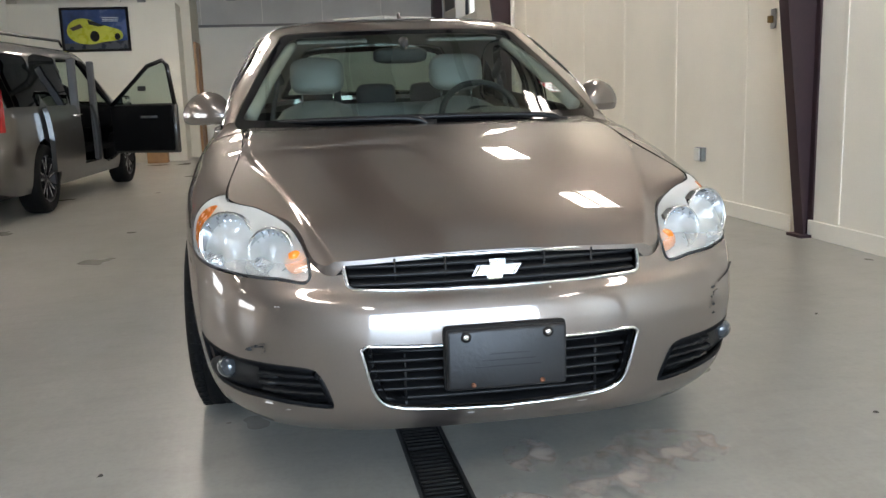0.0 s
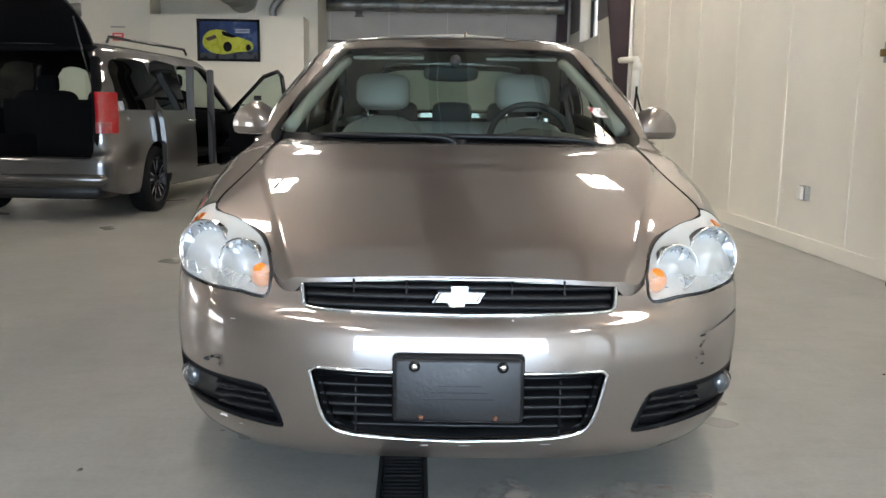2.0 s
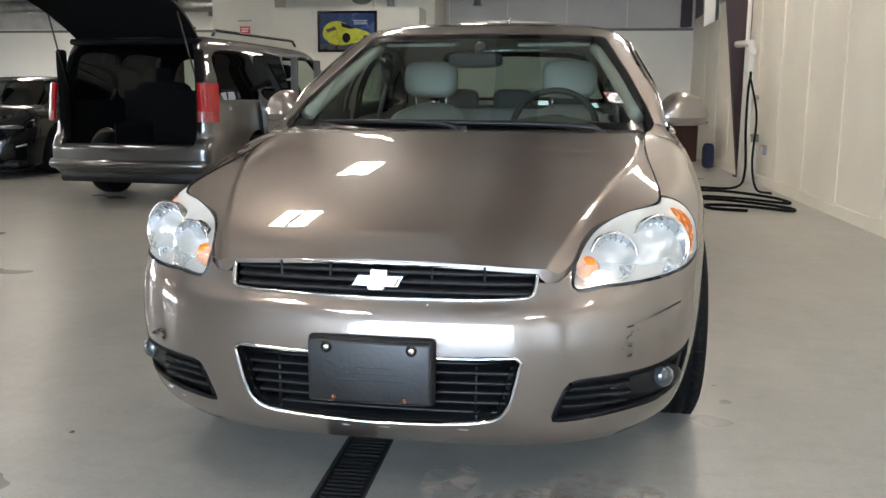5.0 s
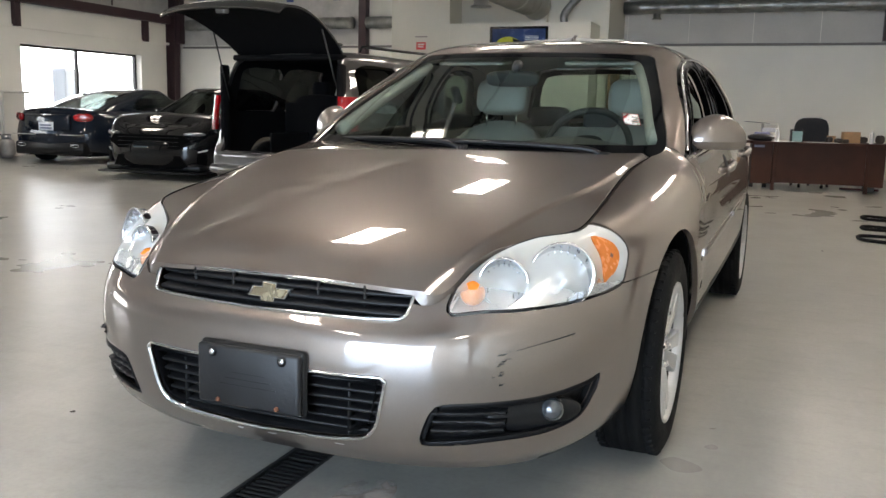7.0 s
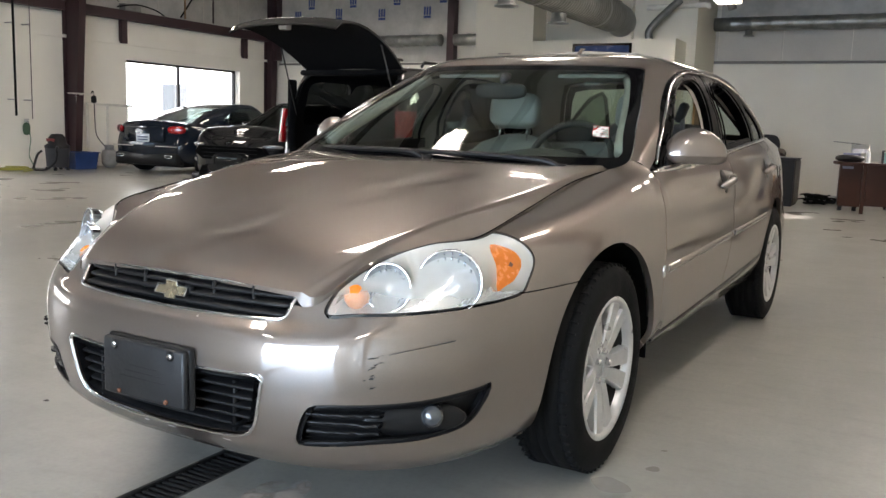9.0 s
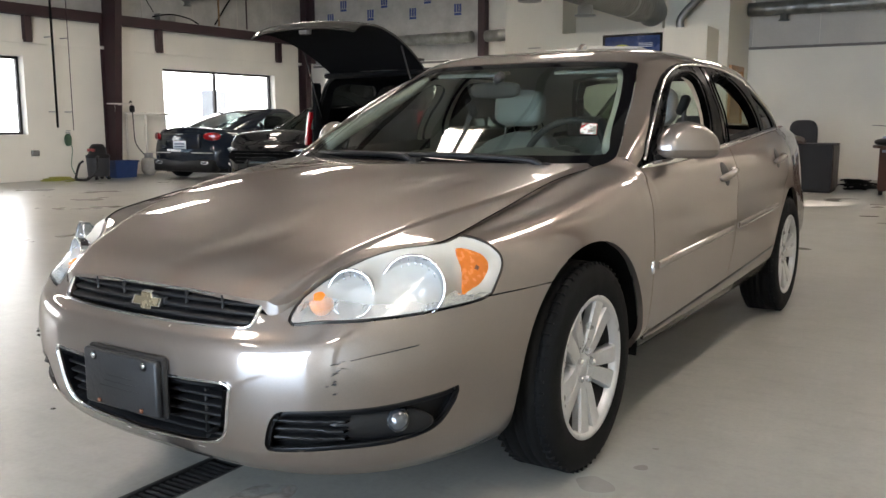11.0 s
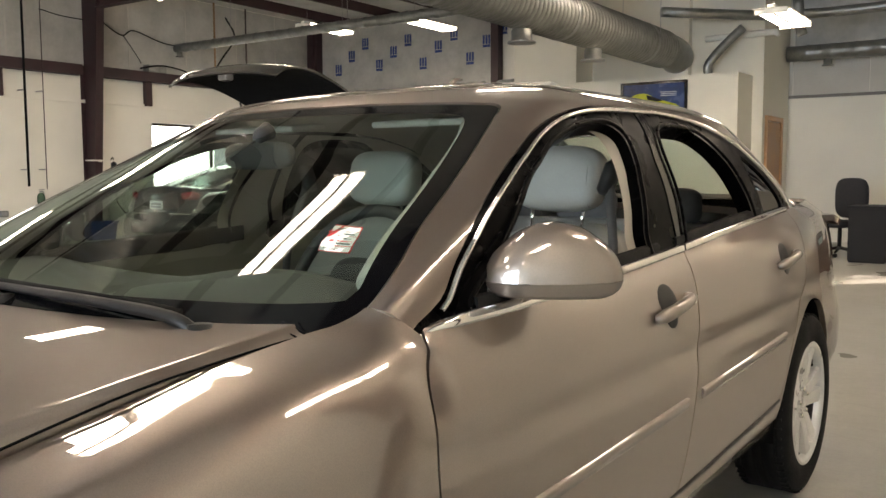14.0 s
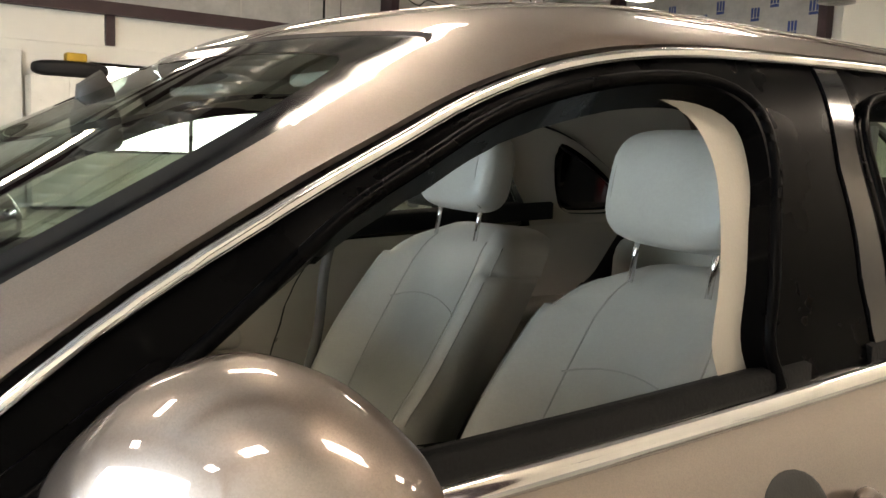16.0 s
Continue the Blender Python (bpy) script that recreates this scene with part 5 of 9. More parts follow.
lower = part("lower_grille", SKIN.cut(front_f(mirrored(LOWPOLY)))[0].moved(-0.06), PLASTIC, sedan, "black slatted lower intake with a chrome edge")
lface = SKIN.cut(front_f(mirrored(LOWPOLY)))[0]
part("surround", lface.band(0.009, 0.006), CHROME, lower, "thin chrome surround")
lface2 = lface.cut(lambda p: front_f(mirrored(LOWPOLY))(p) - 0.009)[0]
part("inner_frame", lface2.moved(-0.006).band(0.016, -0.02), PLASTIC, lower)
for b in bars_across((0.318, 0.344, 0.370, 0.396, 0.422, 0.446), lambda z: 0.345 - 0.33 * max(0, 0.36 - z) - 0.25 * (0.46 - z) * 0.5, 0.035, 0.014, 0.011):
    part("slat", b, PLASTIC, lower)
for x in (-0.25, 0.25):
    part("upright", boxes((x - 0.003, x + 0.003, front_y(x, 0.4) + 0.022, front_y(x, 0.4) + 0.05, 0.30, 0.462)), PLASTIC, lower)

# plate bracket with two bright bolts and two rusty ones
RUST = mat("rusty_screw", (0.16, 0.06, 0.03), 0.7, 0.3, vary=0.3, scale=60)
BRACKET = mat("plate_bracket_plastic", (0.010, 0.010, 0.011), 0.42, vary=0.2, scale=12, bump=0.2, bscale=90, stain=0.25, stain_col=(0.04, 0.04, 0.039))
plate = thing("plate_bracket", "empty black plastic licence plate bracket with scuffs", "bracket")
plate.parent = sedan
del plate["category"]
bm = bmesh.new()
box(bm, -0.153, 0.153, -0.140, -0.118, 0.350, 0.506, 0.010, seg=3)
part("plate_body", bm, BRACKET, plate)
bm = bmesh.new()
box(bm, -0.158, 0.158, -0.122, -0.098, 0.344, 0.512, 0.012, seg=3)
part("bracket_rim", bm, PLASTIC, plate)
for x, z, m, r in ((-0.104, 0.488, CHROME, 0.008), (0.104, 0.488, CHROME, 0.008), (-0.088, 0.364, RUST, 0.0065), (0.088, 0.364, RUST, 0.0065)):
    bm = bmesh.new()
    tube(bm, [(x, -0.136, z), (x, -0.1435, z), (x, -0.1455, z)], [r, r, r * 0.7], 14)
    part("screw", bm, m, plate)
    if m is CHROME:
        bm = bmesh.new()
        tube(bm, [(x, -0.137, z), (x, -0.1415, z)], 0.0135, 18)
        part("washer", bm, PLASTIC, plate)
for r in range(3):
    part("embossed_line", boxes((-0.085 + 0.02 * r, 0.085 - 0.015 * r, -0.1405, -0.1395, 0.408 + 0.016 * r, 0.4105 + 0.016 * r)), PLASTIC, plate, "faint embossed line", False)

# fog lamp corners
for sx in (1, -1):
    half = one_side(SKIN.cut(wrap_f(FOGPOLY))[0], sx)
    fog = part("fog_lamp_bezel", half.moved(-0.035), PLASTIC, sedan, "black bezel with slats and a round fog lamp")
    part("bezel_edge", half.moved(-0.002).band(0.014, -0.008), PLASTIC, fog)
    part("bezel_wall", Sheet(half.rim(0.036).v, half.rim(0.036).f[len(half.f):]), PLASTIC, fog)
    for z in (0.335, 0.358, 0.381):
        n, P = 16, np.zeros((16, 5, 3))
        for i, q in enumerate(np.linspace(0.415, 0.66, n)):
            lo, hi = 0.3, 0.8
            for _ in range(24):
                mid = (lo + hi) / 2
                lo, hi = (mid, hi) if mid + front_y(mid, z) < q else (lo, mid)
            x, y = lo, front_y(lo, z)
            for j, (a, b) in enumerate(((0.034, 0.006), (0.012, 0.004), (0.009, 0.0), (0.012, -0.005), (0.034, -0.003))):
                P[i, j] = (sx * x, y + a, z + b)
        s = Sheet.grid(P)
        part("slat", s if sx > 0 else Sheet(s.v, [q[::-1] for q in s.f]), PLASTIC, fog)
    bm = bmesh.new()
    bmesh.ops.create_uvsphere(bm, u_segments=24, v_segments=14, radius=1.0)
    for v in bm.verts:
        v.co = Vector((sx * (0.668 + 0.095 * v.co.x + 0.02 * v.co.y), 0.135 + 0.085 * v.co.x + 0.045 * v.co.y, 0.360 + 0.043 * v.co.z))
    part("lamp_cowl", bm, PLASTIC, fog, "rounded black lamp cowl")
    bm = bmesh.new()
    lathe(bm, [(0.0, -0.030), (0.016, -0.027), (0.027, -0.018), (0.031, 0.0), (0.031, 0.03)], 24, "y", (0, 0, 0))
    bmesh.ops.transform(bm, matrix=pose(sx * 0.706, 0.155, 0.372, 0, 0, sx * 28), verts=bm.verts)
    part("fog_lens", bm, mat("fog_glass", (0.05, 0.055, 0.06), 0.05, 0.3, vary=0.1, coat=1.0), fog, "clear round fog lens")

# headlamps: cloudy lens over a bright housing with two bowls
HAZE = glass("cloudy_lens", (0.90, 0.91, 0.91), 0.05)
hn, hl = HAZE.node_tree.nodes, HAZE.node_tree.links
dif, mx2, noi, rmp = hn.new("ShaderNodeBsdfDiffuse"), hn.new("ShaderNodeMixShader"), hn.new("ShaderNodeTexNoise"), hn.new("ShaderNodeMapRange")
dif.inputs[0].default_value = (0.80, 0.79, 0.73, 1)
tco, sepx = hn.new("ShaderNodeTexCoord"), hn.new("ShaderNodeSeparateXYZ")
hl.new(tco.outputs["Object"], sepx.inputs[0])
hl.new(tco.outputs["Object"], noi.inputs["Vector"])
noi.inputs["Scale"].default_value = 9
rmp.inputs[1].default_value, rmp.inputs[2].default_value, rmp.inputs[3].default_value, rmp.inputs[4].default_value = 0.69, 0.82, 0.22, 0.60
addh = hn.new("ShaderNodeMath")
addh.operation, addh.inputs[1].default_value = "MULTIPLY_ADD", 0.08
hl.new(noi.outputs[0], addh.inputs[0])
hl.new(sepx.outputs[2], addh.inputs[2])
hl.new(addh.outputs[0], rmp.inputs[0])
hl.new(rmp.outputs[0], mx2.inputs[0])
first = hn["Material Output"].inputs[0].links[0].from_socket
hl.new(first, mx2.inputs[1])
hl.new(dif.outputs[0], mx2.inputs[2])
hl.new(mx2.outputs[0], hn["Material Output"].inputs[0])
BOWL = mat("lamp_reflector", (0.62, 0.63, 0.65), 0.06, 1.0, vary=0.04, scale=30)
HOUSING = mat("lamp_housing", (0.70, 0.71, 0.73), 0.28, 0.95, vary=0.05)
SIDEAMBER = inside(curve([(1.118, 0.672), (1.155, 0.680), (1.20, 0.692), (1.243, 0.728), (1.222, 0.760), (1.145, 0.780), (1.112, 0.776), (1.126, 0.73)], 4, True))
SIDEORANGE = mat("side_orange", (0.62, 0.17, 0.025), 0.25, vary=0.08, scale=60)
for sx in (1, -1):
    L = one_side(lens, sx)
    hlamp = part("headlight", L.moved(-0.001).rim(0.012), HAZE, sedan, "cloudy headlight with two round reflectors")
    hlamp.visible_shadow = False
    part("housing", L.moved(-0.05).join(Sheet(L.rim(0.055).v, L.rim(0.055).f[len(L.f):])), HOUSING, hlamp, "bright lamp housing")
    part("lamp_seal", L.band(0.003, 0.0008), DASH, hlamp)
    for (x, y, z), r, turn in (((0.686, 0.272, 0.694), 0.078, 24), ((0.566, 0.172, 0.680), 0.058, 18)):
        bm = bmesh.new()
        lathe(bm, [(0.012, 0.045), (r * 0.5, 0.03), (r * 0.82, 0.006), (r, -0.022), (r * 1.05, -0.024), (r * 1.06, 0.0), (r * 0.6, 0.05), (0.01, 0.06)], 26, "y")
        bmesh.ops.transform(bm, matrix=pose(sx * x, y - 0.01, z, -6, 0, sx * turn), verts=bm.verts)
        bowl = part("reflector", bm, BOWL, hlamp, "", False)
        bm = bmesh.new()
        tube(bm, [(r * 1.05 * math.cos(a), -0.026, r * 1.05 * math.sin(a)) for a in np.linspace(0, 2 * math.pi, 40, False)], 0.0035, 8, closed=True)
        bmesh.ops.transform(bm, matrix=pose(sx * x, y - 0.01, z, -6, 0, sx * turn), verts=bm.verts)
        part("bright_ring", bm, CHROME, bowl)
        for k in range(-3, 4):
            bm = bmesh.new()
            w = r * 0.22 * k
            h = math.sqrt(max(0.0, (r * 0.80) ** 2 - w * w))
            tube(bm, [(w, 0.030 - 0.034 * (v * v + (w / r) ** 2), v * h) for v in np.linspace(-1, 1, 9)], 0.0022, 6)
            bmesh.ops.transform(bm, matrix=pose(sx * x, y - 0.01, z, -6, 0, sx * turn), verts=bm.verts)
            part("flute", bm, BOWL, bowl)
        bm = bmesh.new()
        tube(bm, [(0, 0.045, 0), (0, -0.006, 0), (0, -0.012, 0)], [0.012, 0.012, 0.007], 14)
        bmesh.ops.transform(bm, matrix=pose(sx * x, y - 0.01, z, -6, 0, sx * turn), verts=bm.verts)
        part("bulb", bm, CLEARLENS, bowl)
    bm = bmesh.new()
    lathe(bm, [(0.0, -0.022), (0.018, -0.018), (0.030, -0.004), (0.033, 0.012), (0.02, 0.03)], 28, "y")
    bmesh.ops.transform(bm, matrix=pose(sx * 0.510, 0.092, 0.657, 0, 0, sx * 18), verts=bm.verts)
    part("turn_signal", bm, AMBER, hlamp, "round orange turn signal")
    amb = L.cut(lambda p: SIDEAMBER(np.c_[np.abs(p[:, 0]) + p[:, 1], p[:, 2]]))[0].moved(0.0012)
    sm = part("side_marker", amb.rim(0.02), SIDEORANGE, hlamp, "orange side reflector")
    dot = L.cut(lambda p: inside([(1.175, 0.722), (1.205, 0.724), (1.205, 0.738), (1.175, 0.738)])(np.c_[np.abs(p[:, 0]) + p[:, 1], p[:, 2]]))[0]
    part("dark_inset", dot.moved(0.0022), RUST, sm)
    rib = L.cut(lambda p: inside(curve([(1.098, 0.650), (1.112, 0.70), (1.108, 0.75), (1.085, 0.795), (1.075, 0.792), (1.096, 0.75), (1.100, 0.70), (1.086, 0.648)], 4, True))(np.c_[np.abs(p[:, 0]) + p[:, 1], p[:, 2]]))[0]
    part("divider", rib.moved(-0.012).rim(0.02), CHROME, hlamp, "bright curved divider")

# wheels
def spoke_wheel():
    """Five pairs of broad flat spokes, lug nuts and a tyre with tread grooves; the axle points along +x."""
    w = thing("wheel", "", "")
    for key in ("label", "category"):
        if key in w:
            del w[key]
    bm = bmesh.new()
    prof = [(0.218, 0.085), (0.232, 0.099), (0.262, 0.106), (0.300, 0.104), (0.322, 0.095), (0.333, 0.080), (0.3355, 0.076), (0.3355, 0.066), (0.329, 0.064), (0.329, 0.058), (0.337, 0.056), (0.338, 0.022), (0.331, 0.020), (0.331, 0.013), (0.338, 0.011),
            (0.338, -0.011), (0.331, -0.013), (0.331, -0.020), (0.338, -0.022), (0.337, -0.056), (0.329, -0.058), (0.329, -0.064), (0.3355, -0.066), (0.333, -0.080), (0.30, -0.108), (0.23, -0.10), (0.21, -0.08)]
    lathe(bm, prof, 64, "x")
    for k in range(60):
        a = 2 * math.pi * k / 60
        for s in (-1, 1):
            box(bm, s * 0.075 - 0.013, s * 0.075 + 0.013, -0.003, 0.003, 0.325, 0.3385, m=Matrix.Rotation(a + s * 0.02, 4, "X"))
    part("tyre", bm, RUBBER, w, "black ribbed tyre")
    bm = bmesh.new()
    lathe(bm, [(0.236, 0.094), (0.230, 0.101), (0.218, 0.100), (0.210, 0.085), (0.206, 0.07)], 64, "x")
    part("rim", bm, ALLOY, w)
    bm = bmesh.new()
    lathe(bm, [(0.206, 0.069), (0.200, 0.04), (0.196, -0.07), (0.220, -0.09)], 64, "x")
    # barrel much darker than the alloy of rim and spokes
    part("barrel", bm, mat("dark_barrel", (0.03, 0.029, 0.028), 0.55, 0.5), w, "dark inner barrel")
    bm = bmesh.new()
    lathe(bm, [(0.195, -0.03), (0.04, -0.02), (0.0, -0.02)], 48, "x")
    lathe(bm, [(0.150, -0.008), (0.150, 0.004), (0.07, 0.01), (0.07, -0.01)], 48, "x")
    part("brake_disc", bm, mat("dark_metal", (0.018, 0.017, 0.016), 0.6, 0.5), w)
    for k in range(5):
        a = 2 * math.pi * k / 5
        for s in (-1, 1):
            bm = bmesh.new()
            rows = []
            for r, c, hw, x in ((0.040, 0.0180, 0.0185, 0.068), (0.075, 0.0225, 0.0228, 0.076), (0.115, 0.0275, 0.0262, 0.081), (0.165, 0.0365, 0.0290, 0.085), (0.216, 0.0475, 0.0350, 0.091)):
                ring = [(x - 0.030, s * c - hw, r), (x - 0.008, s * c - hw, r), (x, s * c - hw * 0.86, r), (x, s * c + hw * 0.86, r), (x - 0.008, s * c + hw, r), (x - 0.030, s * c + hw, r)]
                rows.append([bm.verts.new(p) for p in ring])
            for A, B in zip(rows, rows[1:]):
                for i in range(6):
                    bm.faces.new((A[i], A[(i + 1) % 6], B[(i + 1) % 6], B[i]))
            bm.faces.new(rows[0])
            bm.faces.new(rows[-1][::-1])
            bmesh.ops.transform(bm, matrix=Matrix.Rotation(a, 4, "X"), verts=bm.verts)
            part("spoke", bm, ALLOY, w, "", False)
    bm = bmesh.new()
    lathe(bm, [(0.0, 0.064), (0.03, 0.063), (0.034, 0.060), (0.068, 0.074), (0.075, 0.070), (0.078, 0.04)], 40, "x")
    part("hub_cap", bm, ALLOY, w)
    for k in range(5):
        a = 2 * math.pi * (k + 0.5) / 5
        bm = bmesh.new()
        tube(bm, [(0.06, 0.052 * math.cos(a), 0.052 * math.sin(a)), (0.082, 0.052 * math.cos(a), 0.052 * math.sin(a)), (0.086, 0.052 * math.cos(a), 0.052 * math.sin(a))], [0.0105, 0.0105, 0.006], 6)
        part("lug_nut", bm, CHROME, w, "", False)
    return w


def attach_wheel(w, parent, x, y, z, out, spin=0.0):
    w.parent = parent
    w.matrix_basis = pose(x, y, z, 0, 0, 0 if out > 0 else 180) @ Matrix.Rotation(spin, 4, "X")


wheel0 = spoke_wheel()
spots = [(0.785, 0.962, 1, 0.715), (0.795, 3.785, 1, 1.1), (-0.785, 0.962, -1, 0.2), (-0.795, 3.785, -1, 0.9)]
wheels = [wheel0] + [copy_thing(wheel0, pose(0, 0, 0)) for _ in spots[1:]]
for w, (x, y, o, a) in zip(wheels, spots):
    attach_wheel(w, sedan, x, y, 0.338, o, a)

# mirrors
for sx in (1, -1):
    u, n = Vector((0.76, 0.65, 0)), Vector((0.65, -0.76, 0))
    c = Vector((0.879, 1.824, 1.005))
    na, nb = 40, 30
    cap, band = np.zeros((na, nb, 3)), np.zeros((na, nb, 3))
    for i, a in enumerate(np.linspace(-1, 1, na)):
        tall = float(ease((-1, -0.92, -0.7, -0.35, 0.0, 0.35, 0.65, 0.87, 1), (0.04, 0.24, 0.55, 0.87, 0.98, 0.90, 0.69, 0.42, 0.06), a))
        deep = float(ease((-1, -0.9, -0.4, 0.2, 0.7, 0.92, 1), (0.25, 0.48, 0.93, 1.0, 0.80, 0.45, 0.06), a))
        low = float(ease((-1, -0.6, 0.55, 0.85, 1), (0.45, 0.85, 0.95, 0.62, 0.0), a))
        for k, w in enumerate(np.linspace(0, math.pi, nb)):
            d = math.copysign(abs(math.cos(w)) ** 0.85, math.cos(w))
            off = n * (deep * (0.086 * d if d > 0 else 0.046 * d)) + u * (0.140 * a)
            q = c + off + Vector((0, 0, 0.112 * tall * math.sin(w) ** 0.85))
            cap[i, k] = (q.x * sx, q.y, q.z)
            dip = math.sin(w) ** 0.22
            q = c + off * 1.0 - n * (deep * 0.012 * dip * (1 if d > 0 else -1)) - Vector((0, 0, 0.0008 + 0.037 * low * dip))
            band[i, k] = (q.x * sx, q.y, q.z)
    hull = Sheet.grid(cap)
    mir = part("wing_mirror", hull if sx < 0 else Sheet(hull.v, [q[::-1] for q in hull.f]), PAINT, sedan, "taupe wing mirror housing")
    hull = Sheet.grid(band)
    part("lower_shell", hull if sx > 0 else Sheet(hull.v, [q[::-1] for q in hull.f]), PAINT, mir, "taupe lower mirror shell")
    bm = bmesh.new()
    for row in (0, na - 1):
        bm.faces.new([bm.verts.new(cap[row, k]) for k in range(nb)] + [bm.verts.new(band[row, k]) for k in range(nb - 2, 0, -1)])
    part("end_cap", bm, PAINT, mir)
    bm = bmesh.new()
    box(bm, -0.072, 0.072, -0.003, 0.003, -0.024, 0.030, 0.0025, m=pose(sx * (c.x - 0.036), c.y + 0.030, c.z + 0.022, 0, 0, sx * 40.5))
    part("mirror_glass", bm, mat("mirror", (0.8, 0.82, 0.84), 0.02, 1.0, vary=0), mir)
    bm = bmesh.new()
    pts = [(sx * 0.765, 1.70, 0.975), (sx * 0.79, 1.72, 0.982), (sx * 0.815, 1.755, 0.992), (sx * 0.845, 1.79, 1.0)]
    tube(bm, [tuple(p) for p in curve(pts, 4)], 0.024, 14)
    part("mirror_arm", bm, GLOSSBLACK, mir, "gloss black mirror arm")
    sail = one_side(frames, sx).cut(side_f([(1.58, 0.940), (1.80, 0.940), (1.81, 1.105), (1.72, 1.048), (1.63, 0.990)], 0.4))[0]
    part("sail_panel", sail.moved(0.002).rim(0.02), SATINBLACK, mir, "black sail panel")

# wipers and the black cowl under the windshield
bm = bmesh.new()
P = np.zeros((40, 5, 3))
for i, x in enumerate(np.linspace(-0.69, 0.69, 40)):
    yb = 1.19 + 0.155 * (abs(x) / 0.69) ** 2.2
    zc = hood_height(np.array([x]), np.array([min(yb, 1.36)]))[0]
    for j, (a, h) in enumerate(((-0.03, -0.03), (-0.005, -0.022), (0.03, -0.014), (0.075, -0.002), (0.12, 0.012))):
        P[i, j] = (x, yb + a, zc + h - 0.012)
part("cowl", Sheet.grid(P), PLASTIC, sedan, "black plastic cowl")
for pts in ([(0.56, 1.26, 0.945), (0.50, 1.245, 0.975), (0.30, 1.235, 0.985), (0.10, 1.235, 0.987), (-0.13, 1.245, 0.987)], [(0.02, 1.22, 0.955), (-0.06, 1.225, 0.983), (-0.25, 1.24, 0.987), (-0.45, 1.29, 0.985), (-0.60, 1.355, 0.980)]):
    bm = bmesh.new()
    c = curve(pts, 6)
    tube(bm, [tuple(p) for p in c], [0.013 - 0.006 * i / len(c) for i in range(len(c))], 8)
    wp = part("wiper", bm, PLASTIC, sedan, "black wiper arm and blade")
    bm = bmesh.new()
    d = c[len(c) // 4:]
    tube(bm, [(p[0], p[1] + 0.022, p[2] + 0.004) for p in d], 0.007, 6)
    part("blade", bm, RUBBER, wp)
    bm = bmesh.new()
    tube(bm, [(pts[0][0], pts[0][1], pts[0][2] - 0.02), (pts[0][0], pts[0][1], pts[0][2] + 0.022)], 0.02, 14)
    part("pivot_cap", bm, PLASTIC, wp)
bm = bmesh.new()
tube(bm, [(0.06, 2.62, 1.468), (0.06, 2.66, 1.50), (0.06, 2.70, 1.505)], [0.012, 0.008, 0.004], 8)
part("antenna", bm, PAINT, sedan)

# tail lamps, seen past the flank
tail = SKIN.cut(lambda p: np.minimum(inside([(0.62, 0.80), (0.62, 1.0), (5.5, 1.0), (5.5, 0.80)])(np.c_[np.abs(p[:, 0]), p[:, 2]]), p[:, 1] - 4.62))[0]
for sx in (1, -1):
    part("tail_lamp", one_side(tail, sx).moved(0.004), REDLENS, sedan)
bm = bmesh.new()
tube(bm, [tuple(p) for p in curve([(-0.62, 4.62, 1.045), (-0.5, 4.70, 1.075), (0, 4.74, 1.085), (0.5, 4.70, 1.075), (0.62, 4.62, 1.045)], 8)], 0.014, 8)
part("rear_spoiler", bm, PAINT, sedan)

# scuffs and chips on the bumper cover
def patch(name, x, z, pts, material, lift=0.0012):
    """A small flat chip laid on the bumper's surface."""
    V = []
    for a, b in pts:
        px = x + a
        V.append((px, front_y(px, z + b) - lift, z + b))
    V.append((x, front_y(x, z) - lift, z))
    n = len(pts)
    part(name, Sheet(V, [(i, (i + 1) % n, n) for i in range(n)]), material, sedan)


CHIP = mat("bare_black_primer", (0.012, 0.012, 0.012), 0.7, vary=0.2)
CHIPW = mat("pale_scrape", (0.55, 0.50, 0.47), 0.7, vary=0.2)
rnd = random.Random(5)
for x, z, w, h in ((0.622, 0.535, 0.013, 0.0025), (0.628, 0.520, 0.014, 0.003), (0.615, 0.508, 0.009, 0.003), (0.618, 0.487, 0.006, 0.006), (0.618, 0.462, 0.006, 0.004), (0.60, 0.478, 0.003, 0.002)):
    patch("paint_chip", x, z, [(w * math.cos(a) * (0.7 + 0.5 * rnd.random()), h * math.sin(a) * (0.7 + 0.5 * rnd.random()) + 0.25 * w * math.cos(a)) for a in np.linspace(0, 6.28, 9)[:-1]], CHIP)
patch("paint_crack", 0.70, 0.555, [(-0.055, -0.014), (0.0, -0.001), (0.05, 0.010), (0.05, 0.008), (0.0, -0.004), (-0.055, -0.017)], CHIP)
for x, z, w, h in ((-0.628, 0.455, 0.020, 0.004), (-0.612, 0.462, 0.016, 0.006), (-0.603, 0.450, 0.006, 0.012), (-0.642, 0.446, 0.010, 0.006)):
    patch("torn_paint", x, z, [(w * math.cos(a) * (0.5 + 0.8 * rnd.random()), h * math.sin(a) * (0.5 + 0.8 * rnd.random()) + 0.2 * w * math.cos(a)) for a in np.linspace(0, -6.28, 11)[:-1]], CHIP if rnd.random() < 0.75 else CHIPW)
for x, z, w, h in ((-0.56, 0.565, 0.008, 0.002), (-0.60, 0.30, 0.014, 0.004), (-0.55, 0.285, 0.01, 0.003), (0.02, 0.262, 0.02, 0.003), (-0.08, 0.262, 0.012, 0.003), (0.22, 0.268, 0.014, 0.003), (-0.52, 0.475, 0.003, 0.003), (0.13, 0.585, 0.003, 0.003)):
    patch("scrape", x, z, [(w * math.cos(a) * (0.5 + 0.7 * rnd.random()), h * math.sin(a) * (0.5 + 0.7 * rnd.random())) for a in np.linspace(0, -6.28, 8)[:-1]], CHIPW)

